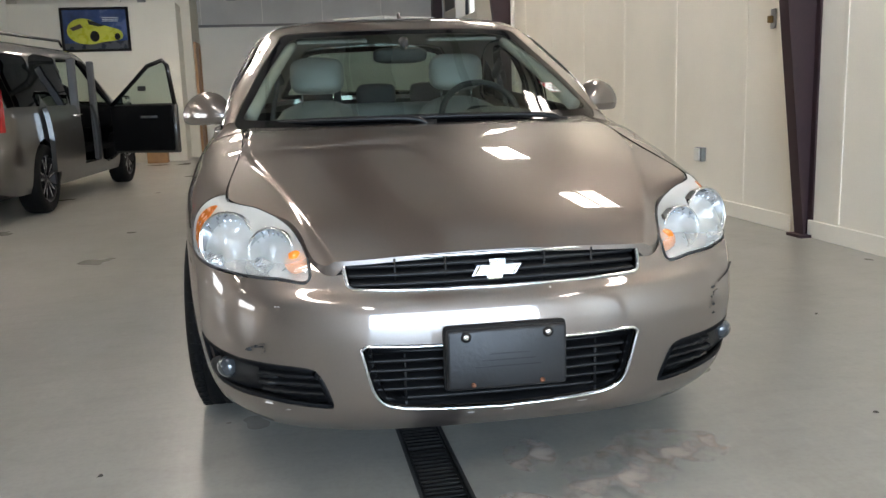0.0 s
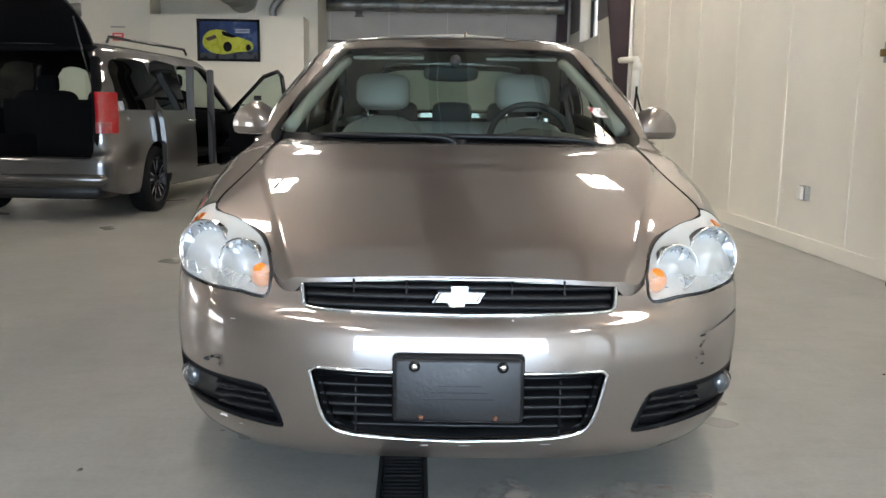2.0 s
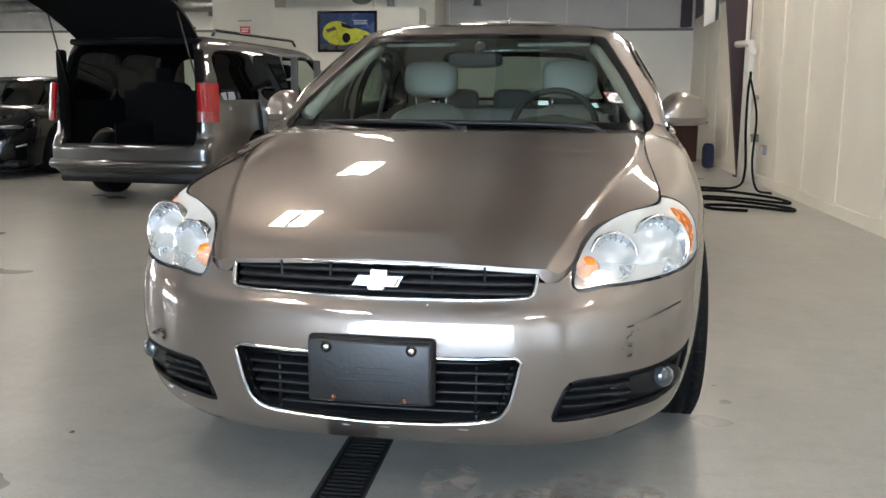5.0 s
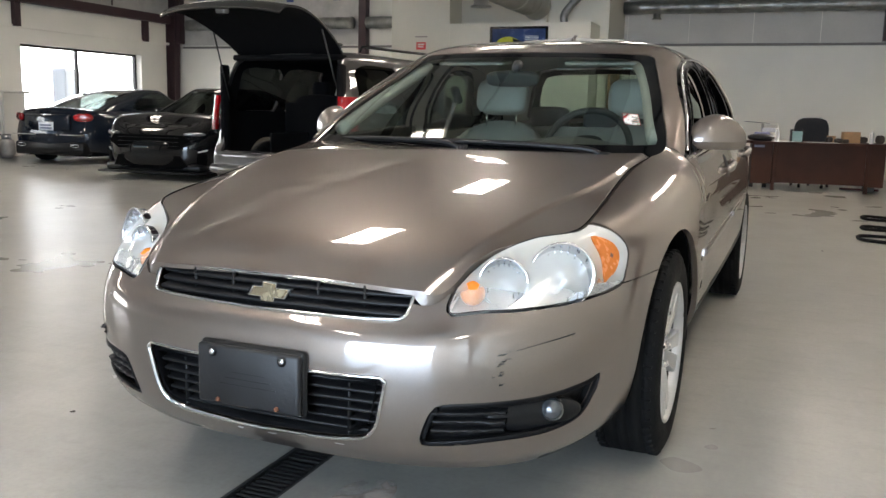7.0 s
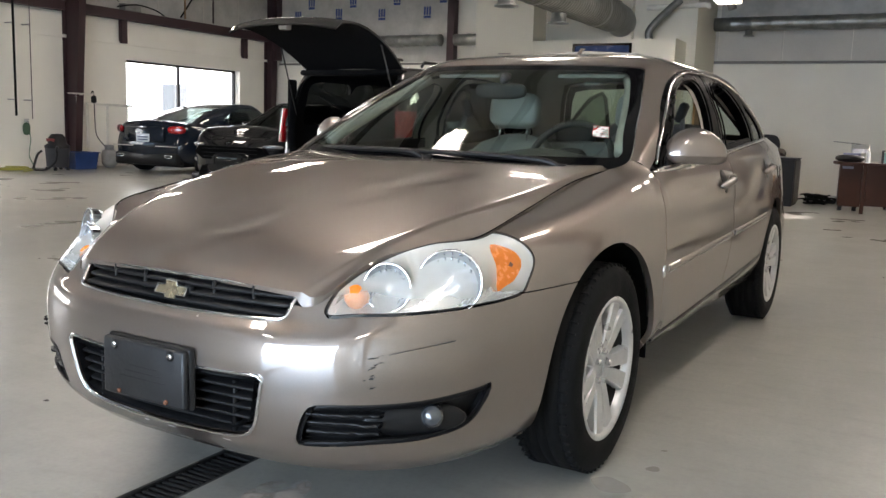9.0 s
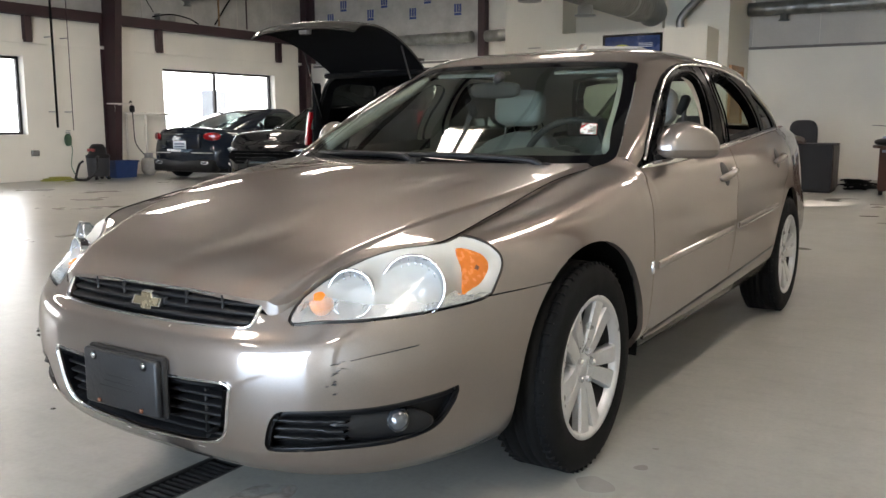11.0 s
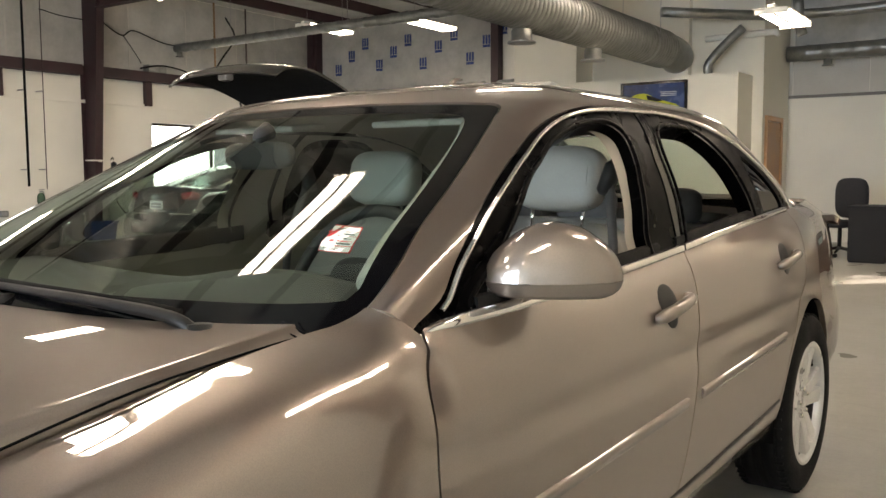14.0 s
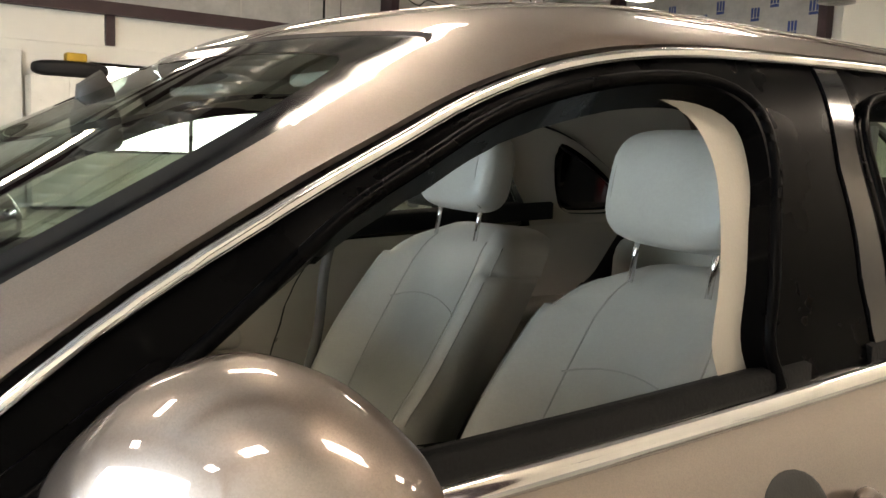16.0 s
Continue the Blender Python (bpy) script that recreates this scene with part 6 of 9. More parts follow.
# ---- sedan: inside ----
def pillow(cx, cy, cz, sx, sy, sz, e=0.55, m=None, nu=28, nv=18):
    """A soft cushion: a rounded block with bulging faces."""
    bm = bmesh.new()
    bmesh.ops.create_uvsphere(bm, u_segments=nu, v_segments=nv, radius=1.0)
    p = lambda t: math.copysign(abs(t) ** e, t)
    for v in bm.verts:
        v.co = Vector((cx + sx * p(v.co.x), cy + sy * p(v.co.y), cz + sz * p(v.co.z)))
    if m is not None:
        bmesh.ops.transform(bm, matrix=m, verts=bm.verts)
    return bm


STITCH = mat("stitch_seam", (0.26, 0.25, 0.225), 0.7, vary=0.1)
BACKCLOTH = mat("seat_back_cloth", (0.10, 0.095, 0.09), 0.8, vary=0.15, scale=20)


def backrest_point(u, v):
    """Front face of a bucket seat's backrest: u across, v up."""
    w = float(ease((0, 0.35, 0.75, 0.92, 1.0), (0.235, 0.262, 0.245, 0.20, 0.13), v))
    z = 0.60 + 0.455 * v - 0.02 * abs(u) ** 3 * (v > 0.8)
    y = 2.50 + 0.27 * v
    bolster = 0.075 * float(ease((0, 0.5, 0.72, 0.9, 1.0), (0, 0.0, 0.55, 1.0, 0.72), abs(u))) * float(ease((0, 0.15, 0.75, 1.0), (0.6, 1.0, 0.75, 0.15), v))
    crown = 0.045 * (v > 0.85) * ((v - 0.85) / 0.15) ** 2
    return (w * u, y - bolster + crown, z)


def front_seat(cx, back=0.0):
    seat = thing("front_seat", "", "")
    for key in ("label", "category"):
        if key in seat:
            del seat[key]
    seat["label"] = "pale grey leather front seat with headrest"
    seat.parent = sedan
    seat.matrix_basis = pose(cx, back, 0)
    nu, nv = 41, 30
    F = np.array([[backrest_point(u, v) for v in np.linspace(0, 1, nv)] for u in np.linspace(-1, 1, nu)])
    B = F * (0.94, 1, 1) + (0, 0.115, -0.012)
    B[:, :, 1] = B[:, :, 1].mean(axis=0) * 0.85 + B[:, :, 1] * 0.15 + 0.02
    sh = Sheet.grid(F)
    back = Sheet.grid(B)
    n0 = len(sh.v)
    join = sh.join(Sheet(back.v, [q[::-1] for q in back.f]))
    extra = []
    for i in range(nu - 1):
        extra.append((i * nv + nv - 1, (i + 1) * nv + nv - 1, n0 + (i + 1) * nv + nv - 1, n0 + i * nv + nv - 1))
    for j in range(nv - 1):
        extra.append((j, j + 1, n0 + j + 1, n0 + j))
        a = (nu - 1) * nv + j
        extra.append((a + 1, a, n0 + a, n0 + a + 1))
    bk = part("backrest", Sheet(join.v, join.f + extra), LEATHER, seat)
    for u in (-0.56, 0.56):
        bm = bmesh.new()
        tube(bm, [tuple(np.array(backrest_point(u * (0.9 + 0.1 * v), v)) - (0, 0.0015, 0)) for v in np.linspace(0.02, 0.93, 24)], 0.0014, 6)
        part("seam", bm, STITCH, bk)
    bm = bmesh.new()
    tube(bm, [tuple(np.array(backrest_point(u, 0.62 - 0.06 * (u / 0.56) ** 2)) - (0, 0.0015, 0)) for u in np.linspace(-0.56, 0.56, 16)], 0.0014, 6)
    part("seam", bm, STITCH, bk)
    for s in (-1, 1):
        bm = bmesh.new()
        tube(bm, [tuple(np.array(backrest_point(s * 0.985, v)) - (0, 0.002, 0)) for v in np.linspace(0.1, 0.95, 24)], 0.0016, 6)
        part("seam", bm, STITCH, bk)
    bm = pillow(0, 2.32, 0.50, 0.25, 0.27, 0.085, 0.5)
    part("cushion", bm, LEATHER, seat)
    for s in (-1, 1):
        part("cushion_bolster", pillow(s * 0.235, 2.33, 0.53, 0.05, 0.25, 0.075, 0.7), LEATHER, seat)
    hr = part("headrest", pillow(0, 0, 0, 0.150, 0.060, 0.100, 0.55, pose(0, 2.765, 1.187, -10), 40, 26), LEATHER, seat, "padded leather headrest")
    for s in (-1, 1):
        bm = bmesh.new()
        loop = []
        for a in np.linspace(0.15, math.pi - 0.15, 16):
            loop.append(pose(0, 2.765, 1.187, -10) @ Vector((s * 0.117, -0.052 * math.sin(a) ** 0.6, 0.090 * math.cos(a))))
        tube(bm, loop, 0.0014, 6)
        part("seam", bm, STITCH, hr)
    for s in (-1, 1):
        bm = bmesh.new()
        tube(bm, [(s * 0.087, 2.740, 1.02), (s * 0.087, 2.760, 1.13)], 0.0055, 10)
        part("headrest_post", bm, CHROME, seat)
    return seat


front_seat(0.383)
front_seat(-0.393, 0.085)
bench = part("rear_bench", pillow(0, 3.62, 0.80, 0.60, 0.10, 0.22, 0.35, Matrix.Translation((0, 0, 0))), LEATHER, sedan, "pale grey leather rear bench")
part("bench_cushion", pillow(0, 3.32, 0.52, 0.60, 0.27, 0.09, 0.35), LEATHER, bench)
for x in (-0.36, 0.0, 0.36):
    part("headrest", pillow(x, 3.70, 1.07, 0.13, 0.06, 0.075, 0.5), BACKCLOTH, bench, "dark rear headrest")
part("parcel_shelf", boxes((-0.62, 0.62, 3.72, 4.18, 0.965, 0.985)), TRIM, sedan)

P = np.zeros((31, 9, 3))
for i, x in enumerate(np.linspace(-0.69, 0.69, 31)):
    y0 = 1.27 + 0.20 * (abs(x) / 0.69) ** 2
    hood2 = 0.035 * math.exp(-((x - 0.345) / 0.17) ** 2)
    for j, (a, h) in enumerate(((0.0, 0.962), (0.12, 0.972), (0.28, 0.978 + hood2), (0.36, 0.970 + hood2), (0.395, 0.935 + hood2 * 0.6), (0.40, 0.88), (0.40, 0.76), (0.37, 0.66), (0.34, 0.50))):
        P[i, j] = (x, y0 + a * (1 - 0.25 * (abs(x) / 0.69) ** 2), h)
part("dashboard", Sheet.grid(P), mat("dashboard_top", (0.085, 0.085, 0.078), 0.6, vary=0.1, bump=0.15, bscale=300), sedan, "dark grey dashboard")
bm = bmesh.new()
wm = pose(0.345, 1.865, 0.955, 62, 0, 0)
tube(bm, [tuple(wm @ Vector((0.185 * math.cos(a), 0.185 * math.sin(a), 0))) for a in np.linspace(0, 2 * math.pi, 48, False)], 0.015, 12, closed=True)
sw = part("steering_wheel", bm, DASH, sedan, "black leather steering wheel")
bm = pillow(0, 0, 0, 0.075, 0.06, 0.03, 0.7, wm)
part("airbag_hub", bm, DASH, sw)
for a in (0.0, math.pi, -math.pi / 2):
    bm = bmesh.new()
    tube(bm, [tuple(wm @ Vector((r * math.cos(a), r * math.sin(a), -0.01))) for r in (0.05, 0.12, 0.18)], [0.02, 0.014, 0.012], 8)
    part("wheel_spoke", bm, DASH, sw)
bm = bmesh.new()
tube(bm, [tuple(wm @ Vector((0, 0, -0.02))), (0.345, 1.60, 0.82)], [0.03, 0.045], 12)
part("steering_column", bm, DASH, sw)
bm = pillow(-0.02, 0, 0, 0.125, 0.022, 0.036, 0.6, pose(0, 1.91, 1.252, 8))
rv = part("rear_view_mirror", bm, DASH, sedan, "black rear view mirror")
bm = bmesh.new()
tube(bm, [(-0.01, 1.89, 1.275), (0, 1.895, 1.30), (0, 1.925, 1.315)], [0.012, 0.02, 0.025], 10)
part("mirror_stem", bm, DASH, rv)
for sx in (1, -1):
    bm = bmesh.new()
    box(bm, -0.17, 0.17, -0.07, 0.07, -0.009, 0.009, 0.007, m=pose(sx * 0.32, 2.22, 1.340, 6), seg=2)
    part("sun_visor", bm, TRIM, sedan)
    bm = bmesh.new()
    tube(bm, [tuple(p) for p in curve([(sx * 0.60, 2.66, 1.18), (sx * 0.645, 2.60, 0.95), (sx * 0.66, 2.58, 0.72), (sx * 0.66, 2.5, 0.5)], 5)], 0.014, 6)
    part("seat_belt", bm, BACKCLOTH, sedan)
    bm = bmesh.new()
    box(bm, -0.02, 0.02, -0.03, 0.03, -0.05, 0.05, 0.012, m=pose(sx * 0.60, 2.66, 1.19, 0, sx * 20, 0))
    part("belt_anchor", bm, DASH, sedan)
bm = bmesh.new()
box(bm, -0.11, 0.11, 1.75, 2.75, 0.30, 0.62, 0.04, seg=2)
box(bm, -0.72, 0.72, 1.45, 3.6, 0.27, 0.32, 0.01)
part("console", bm, DASH, sedan)

# price sticker inside the windshield: a white card with a red block and unreadable lines
sticker = thing("price_sticker", "white and red paper price sticker on the glass", "sticker")
sticker.parent = sedan
del sticker["category"]
V = np.array(pane.v)
def on_glass(x, z):
    k = np.argsort((V[:, 0] - x) ** 2 + (V[:, 2] - z) ** 2)[:4]
    w = 1 / (1e-4 + np.hypot(V[k, 0] - x, V[k, 2] - z))
    return float((V[k, 1] * w).sum() / w.sum())


# pale inner covers of the windshield pillars
EDGE = np.array([p for p in WSGLASS if p[0] > 0.40 and 1.02 < p[1] < 1.345])
for sx in (1, -1):
    bm = bmesh.new()
    zs = np.linspace(1.03, 1.335, 12)
    order = np.argsort(EDGE[:, 1])
    tube(bm, [(sx * (float(np.interp(z, EDGE[order, 1], EDGE[order, 0])) - 0.012), on_glass(float(np.interp(z, EDGE[order, 1], EDGE[order, 0])) - 0.02, z) + 0.050, z - 0.022) for z in zs], [0.024 + 0.008 * (1 - k / 11) for k in range(12)], 12)
    part("pillar_cover", bm, TRIM, sedan, "beige windshield pillar cover")


def glass_card(name, u0, u1, v0, v1, material, lift, parent):
    """A piece of the sticker, by shares of its width and of its height from the lower edge."""
    P = np.zeros((4, 4, 3))
    for i, a in enumerate(np.linspace(u0, u1, 4)):
        for j, b in enumerate(np.linspace(v0, v1, 4)):
            x, z = 0.551 + 0.058 * a + 0.027 * (1 - b), 1.109 - 0.004 * a - 0.041 * (1 - b)
            P[i, j] = (x, on_glass(x, z) + 0.010 - lift, z)
    return part(name, Sheet.grid(P), material, parent)


PAPER = mat("paper_white", (0.78, 0.78, 0.75), 0.6, vary=0.03)
PAPERRED = mat("paper_red", (0.55, 0.03, 0.03), 0.6, vary=0.05)
INK = mat("paper_ink", (0.05, 0.10, 0.08), 0.6, vary=0.05)
glass_card("red_border", -0.02, 1.02, -0.02, 1.02, PAPERRED, -0.001, sticker)
glass_card("card", 0.02, 0.98, 0.02, 0.98, PAPER, 0.0005, sticker)
glass_card("red_block", 0.02, 0.40, 0.40, 0.78, PAPERRED, 0.0015, sticker)
for a0, a1, b in ((0.25, 0.88, 0.88), (0.50, 0.92, 0.70), (0.55, 0.85, 0.53), (0.48, 0.90, 0.33), (0.15, 0.62, 0.13)):
    glass_card("print_line", a0, a1, b - 0.028, b + 0.028, INK, 0.002, sticker)
for b in (0.79, 0.615, 0.43, 0.24):
    glass_card("red_rule", 0.40, 0.98, b - 0.012, b + 0.012, PAPERRED, 0.002, sticker)

# ---- the other vehicles ----
def car_shell(plan, prof, stations, nv=34, ns=220):
    c = curve(plan, 16)
    seg = np.r_[0, np.cumsum(np.linalg.norm(np.diff(c, axis=0), axis=1))]
    s = np.linspace(0, seg[-1], ns)
    x, y = np.interp(s, seg, c[:, 0]), np.interp(s, seg, c[:, 1])
    dx, dy = np.gradient(x, s), np.gradient(y, s)
    L = np.hypot(dx, dy)
    nx, ny = -dy / L, dx / L
    t = np.linspace(0, 1, nv)
    k = len(next(iter(prof.values()))[0])
    st = np.array([a * seg[-1] for a, _ in stations])
    Z = np.array([ease(np.linspace(0, 1, k), prof[n][0], t) for _, n in stations])
    O = np.array([ease(np.linspace(0, 1, k), prof[n][1], t) for _, n in stations])
    P = np.zeros((ns, nv, 3))
    for j in range(nv):
        z, o = ease(st, Z[:, j], s), ease(st, O[:, j], s)
        P[:, j] = np.c_[np.maximum(x + nx * o, 0), y + ny * o, z]
    P[0, :, 0] = P[-1, :, 0] = 0
    full = np.concatenate([P[::-1] * (-1, 1, 1), P[1:]])
    top = np.array([P[::-1, -1] * (-1, 1, 1), P[::-1, -1]])
    return Sheet.grid(full), P[:, -1]


def lid(top, bulge=0.0):
    """Closes the shell's top edge with a crowned sheet."""
    n = len(top)
    m = 15
    P = np.zeros((m, n, 3))
    for i, u in enumerate(np.linspace(-1, 1, m)):
        P[i] = np.c_[top[:, 0] * u, top[:, 1], top[:, 2] + bulge * (1 - u * u) * np.clip(top[:, 0] / 0.6, 0, 1)]
    return Sheet.grid(P)


def ring_cabin(ring, W, F, R, Z, bow=0.2, nv=30):
    t = np.linspace(0, 1, nv) ** 0.85
    W, F, R, Z = (ease(ring, a, t) for a in (W, F, R, Z))
    rows = []
    for w, yf, yr, z in zip(W, F, R, Z):
        k = min(1, abs(yr - yf) / 1.6)
        b = bow * k
        pts = [(0, yf), (0.45 * w, yf + 0.1 * b), (0.75 * w, yf + 0.40 * b), (0.92 * w, yf + 0.9 * b), (w, yf + 0.25 * (yr - yf)), (w, (yf + yr) / 2), (w, yr - 0.25 * (yr - yf)), (0.92 * w, yr - 0.9 * b), (0.75 * w, yr - 0.4 * b), (0.45 * w, yr - 0.1 * b), (0, yr)]
        rows.append(np.c_[curve(pts, 8), np.full(81, z)])
    P = np.array(rows).transpose(1, 0, 2)
    return Sheet.grid(np.concatenate([P[::-1] * (-1, 1, 1), P[1:]]))


def disc(cy, cz, r, n=48):
    return [(cy + r * math.cos(a), cz + r * math.sin(a)) for a in np.linspace(0, 2 * math.pi, n, False)]


def simple_wheel(parent, x, y, r, out, rim_mat, spokes=10, width=0.23):
    w = thing("wheel", "", "")
    for key in ("label", "category"):
        if key in w:
            del w[key]
    w.parent = parent
    w.matrix_basis = pose(x, y, r, 0, 0, 0 if out > 0 else 180)
    h = width / 2
    bm = bmesh.new()
    lathe(bm, [(r * 0.68, h * 0.8), (r * 0.72, h * 0.98), (r * 0.85, h), (r * 0.96, h * 0.85), (r * 0.995, h * 0.6), (r, 0), (r * 0.995, -h * 0.6), (r * 0.96, -h * 0.85), (r * 0.7, -h)], 40, "x")
    part("tyre", bm, RUBBER, w)
    bm = bmesh.new()
    lathe(bm, [(r * 0.70, h * 0.82), (r * 0.67, h * 0.9), (r * 0.63, h * 0.75), (r * 0.60, -h * 0.5), (0.05, -h * 0.4)], 40, "x")
    part("rim", bm, rim_mat, w)
    for k in range(spokes):
        bm = bmesh.new()
        lean = radians(13) * (1 if k % 2 else -1)
        turn = Matrix.Rotation(2 * math.pi * (k // 2) / (spokes // 2) + 0.1, 4, "X")
        box(bm, h * 0.45, h * 0.72, -0.013, 0.013, 0.0, r * 0.60, 0.004, m=turn @ Matrix.Translation((0, 0.012 * (1 if k % 2 else -1), 0.05)) @ Matrix.Rotation(-lean, 4, "X"))
        part("spoke", bm, rim_mat, w, "", False)
        bm = bmesh.new()
        box(bm, h * 0.72, h * 0.74, -0.005, 0.005, 0.05, r * 0.58, 0.001, m=turn @ Matrix.Translation((0, 0.012 * (1 if k % 2 else -1), 0.05)) @ Matrix.Rotation(-lean, 4, "X"))
        part("bright_edge", bm, ALLOY, w, "bright machined spoke edge", False)
    bm = bmesh.new()
    lathe(bm, [(0.0, h * 0.75), (0.035, h * 0.74), (0.05, h * 0.6)], 20, "x")
    part("hub_cap", bm, rim_mat, w)
    return w


REVLENS = mat("reversing_lens", (0.26, 0.05, 0.05), 0.2, vary=0.2, scale=40)
DARKRIM = mat("dark_rim", (0.02, 0.02, 0.022), 0.3, 0.6, vary=0.1)

# minivan with its tailgate up, sliding door and front passenger door open; y = 0 at the rear bumper, y = 5.15 at the nose
VAN = BLD @ pose(-3.87, 6.12, 0, 0, 0, -5.2)
van = thing("minivan", "pewter grey minivan with tailgate and doors open", "car", VAN)
VPLAN = [(0, 0.0), (0.40, 0.005), (0.74, 0.025), (0.89, 0.09), (0.952, 0.27), (0.968, 0.75), (0.97, 1.6), (0.97, 3.2), (0.96, 4.1), (0.93, 4.6), (0.80, 4.95), (0.5, 5.10), (0, 5.15)]
VPROF = {
    "rear": ((0.30, 0.36, 0.45, 0.55, 0.62, 0.68, 0.80, 1.0), (0.08, 0.02, 0.0, 0.0, 0.02, 0.06, 0.075, 0.09)),
    "side": ((0.24, 0.32, 0.42, 0.55, 0.70, 0.85, 0.97, 1.06), (0.05, 0.02, 0.005, 0.0, 0.0, 0.01, 0.025, 0.05)),
    "nose": ((0.24, 0.32, 0.42, 0.55, 0.65, 0.75, 0.86, 0.95), (0.08, 0.03, 0.005, 0.0, 0.01, 0.05, 0.14, 0.30)),
}
vskin, vtop = car_shell(VPLAN, VPROF, [(0, "rear"), (0.12, "rear"), (0.2, "side"), (0.78, "side"), (0.93, "nose"), (1, "nose")])
vcab = ring_cabin((0, 0.25, 0.55, 0.8, 0.92, 1.0), (0.925, 0.895, 0.84, 0.785, 0.70, 0.0), (0.10, 0.14, 0.20, 0.27, 0.42, 1.8), (4.35, 4.05, 3.68, 3.38, 3.1, 1.8), (1.03, 1.18, 1.40, 1.60, 1.69, 1.75), 0.07)
for poly in (disc(1.08, 0.34, 0.40), disc(4.17, 0.34, 0.40)):
    _, vskin = vskin.cut(side_f(poly, 0.5))
HATCH = lambda p: np.minimum(inside([(-0.74, 0.60), (0.74, 0.60), (0.78, 1.1), (0.70, 1.50), (0.60, 1.64), (-0.60, 1.64), (-0.70, 1.50), (-0.78, 1.1)])(np.c_[p[:, 0], p[:, 2]]), 0.55 - p[:, 1])
_, vskin = vskin.cut(HATCH)
_, vcab = vcab.cut(HATCH)
# open doorways on the right-hand flank: sliding door pushed half back, front door swung out
FDOOR = inside(curve([(3.02, 0.40), (3.02, 1.0), (3.02, 1.45), (3.06, 1.58), (3.35, 1.52), (3.70, 1.22), (3.95, 1.02), (4.02, 0.85), (3.82, 0.62), (3.74, 0.42)], 3, True))
SDOOR = inside([(2.10, 0.40), (2.10, 1.57), (2.93, 1.57), (2.93, 0.40)])
open_f = lambda p: np.minimum(np.maximum(FDOOR(np.c_[p[:, 1], p[:, 2]]), SDOOR(np.c_[p[:, 1], p[:, 2]])), p[:, 0] - 0.45)
_, vskin = vskin.cut(open_f)
_, vcab = vcab.cut(open_f)
part("body", vskin.rim(0.03), VANPAINT, van)
part("hood", lid(vtop, 0.05).cut(lambda p: p[:, 1] - 4.0)[0], VANPAINT, van)
vglass = []
for key, poly in (("rear_quarter_window", curve([(0.42, 1.05), (0.40, 1.30), (0.46, 1.54), (1.10, 1.56), (1.22, 1.5), (1.22, 1.08), (0.9, 1.04)], 3, True)), ("door_window", curve([(1.30, 1.08), (1.30, 1.55), (2.02, 1.57), (2.06, 1.5), (2.06, 1.08)], 3, True)), ("left_window", curve([(2.55, 1.06), (2.55, 1.55), (3.2, 1.54), (3.75, 1.2), (3.8, 1.08)], 3, True))):
    g, vcab = vcab.cut(side_f(poly, 0.5))
    for sx in (1, -1):
        if key == "left_window" and sx > 0:
            continue
        go = part("side_window", one_side(g, sx).moved(-0.006), TINTGLASS if key != "left_window" else AUTOGLASS, van, "dark tinted side window")
        go.visible_shadow = False
wsv = lambda p: np.minimum(inside([(-0.74, 1.06), (0.74, 1.06), (0.62, 1.62), (-0.62, 1.62)])(np.c_[p[:, 0], p[:, 2]]), p[:, 1] - 3.1)
g, vcab = vcab.cut(wsv)
go = part("windshield", g.moved(-0.006), AUTOGLASS, van)
go.visible_shadow = False
part("roof", vcab.rim(0.03), VANPAINT, van)
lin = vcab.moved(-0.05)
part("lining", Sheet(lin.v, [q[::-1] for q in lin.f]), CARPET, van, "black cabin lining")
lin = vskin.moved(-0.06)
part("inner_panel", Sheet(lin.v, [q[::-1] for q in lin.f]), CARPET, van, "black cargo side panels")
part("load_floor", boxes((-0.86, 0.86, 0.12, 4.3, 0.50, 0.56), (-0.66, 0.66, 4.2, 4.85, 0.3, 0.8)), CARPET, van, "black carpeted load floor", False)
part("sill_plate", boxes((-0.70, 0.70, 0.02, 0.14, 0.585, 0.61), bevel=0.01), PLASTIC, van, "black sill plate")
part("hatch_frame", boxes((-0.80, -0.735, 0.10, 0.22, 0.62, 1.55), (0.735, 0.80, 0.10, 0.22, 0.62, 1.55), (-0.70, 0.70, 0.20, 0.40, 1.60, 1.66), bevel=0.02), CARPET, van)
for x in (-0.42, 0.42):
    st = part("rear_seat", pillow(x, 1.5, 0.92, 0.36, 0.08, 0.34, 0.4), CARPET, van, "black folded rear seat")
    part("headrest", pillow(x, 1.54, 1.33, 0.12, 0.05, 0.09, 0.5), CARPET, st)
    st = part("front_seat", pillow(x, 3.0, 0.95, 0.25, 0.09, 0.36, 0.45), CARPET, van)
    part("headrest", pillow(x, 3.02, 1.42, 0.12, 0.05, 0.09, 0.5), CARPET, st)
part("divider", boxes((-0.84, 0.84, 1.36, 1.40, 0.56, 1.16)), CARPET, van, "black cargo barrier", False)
part("dashboard", boxes((-0.85, 0.85, 3.75, 4.2, 0.75, 1.05), bevel=0.06), CARPET, van)
part("rear_bumper", boxes((-0.88, 0.88, -0.03, 0.10, 0.36, 0.46), bevel=0.035), VANPAINT, van)
part("bumper_skirt", boxes((-0.80, 0.80, 0.06, 0.5, 0.22, 0.35), bevel=0.02), PLASTIC, van)
part("underbody", boxes((-0.72, 0.72, 0.3, 4.9, 0.20, 0.32)), PLASTIC, van, "", False)
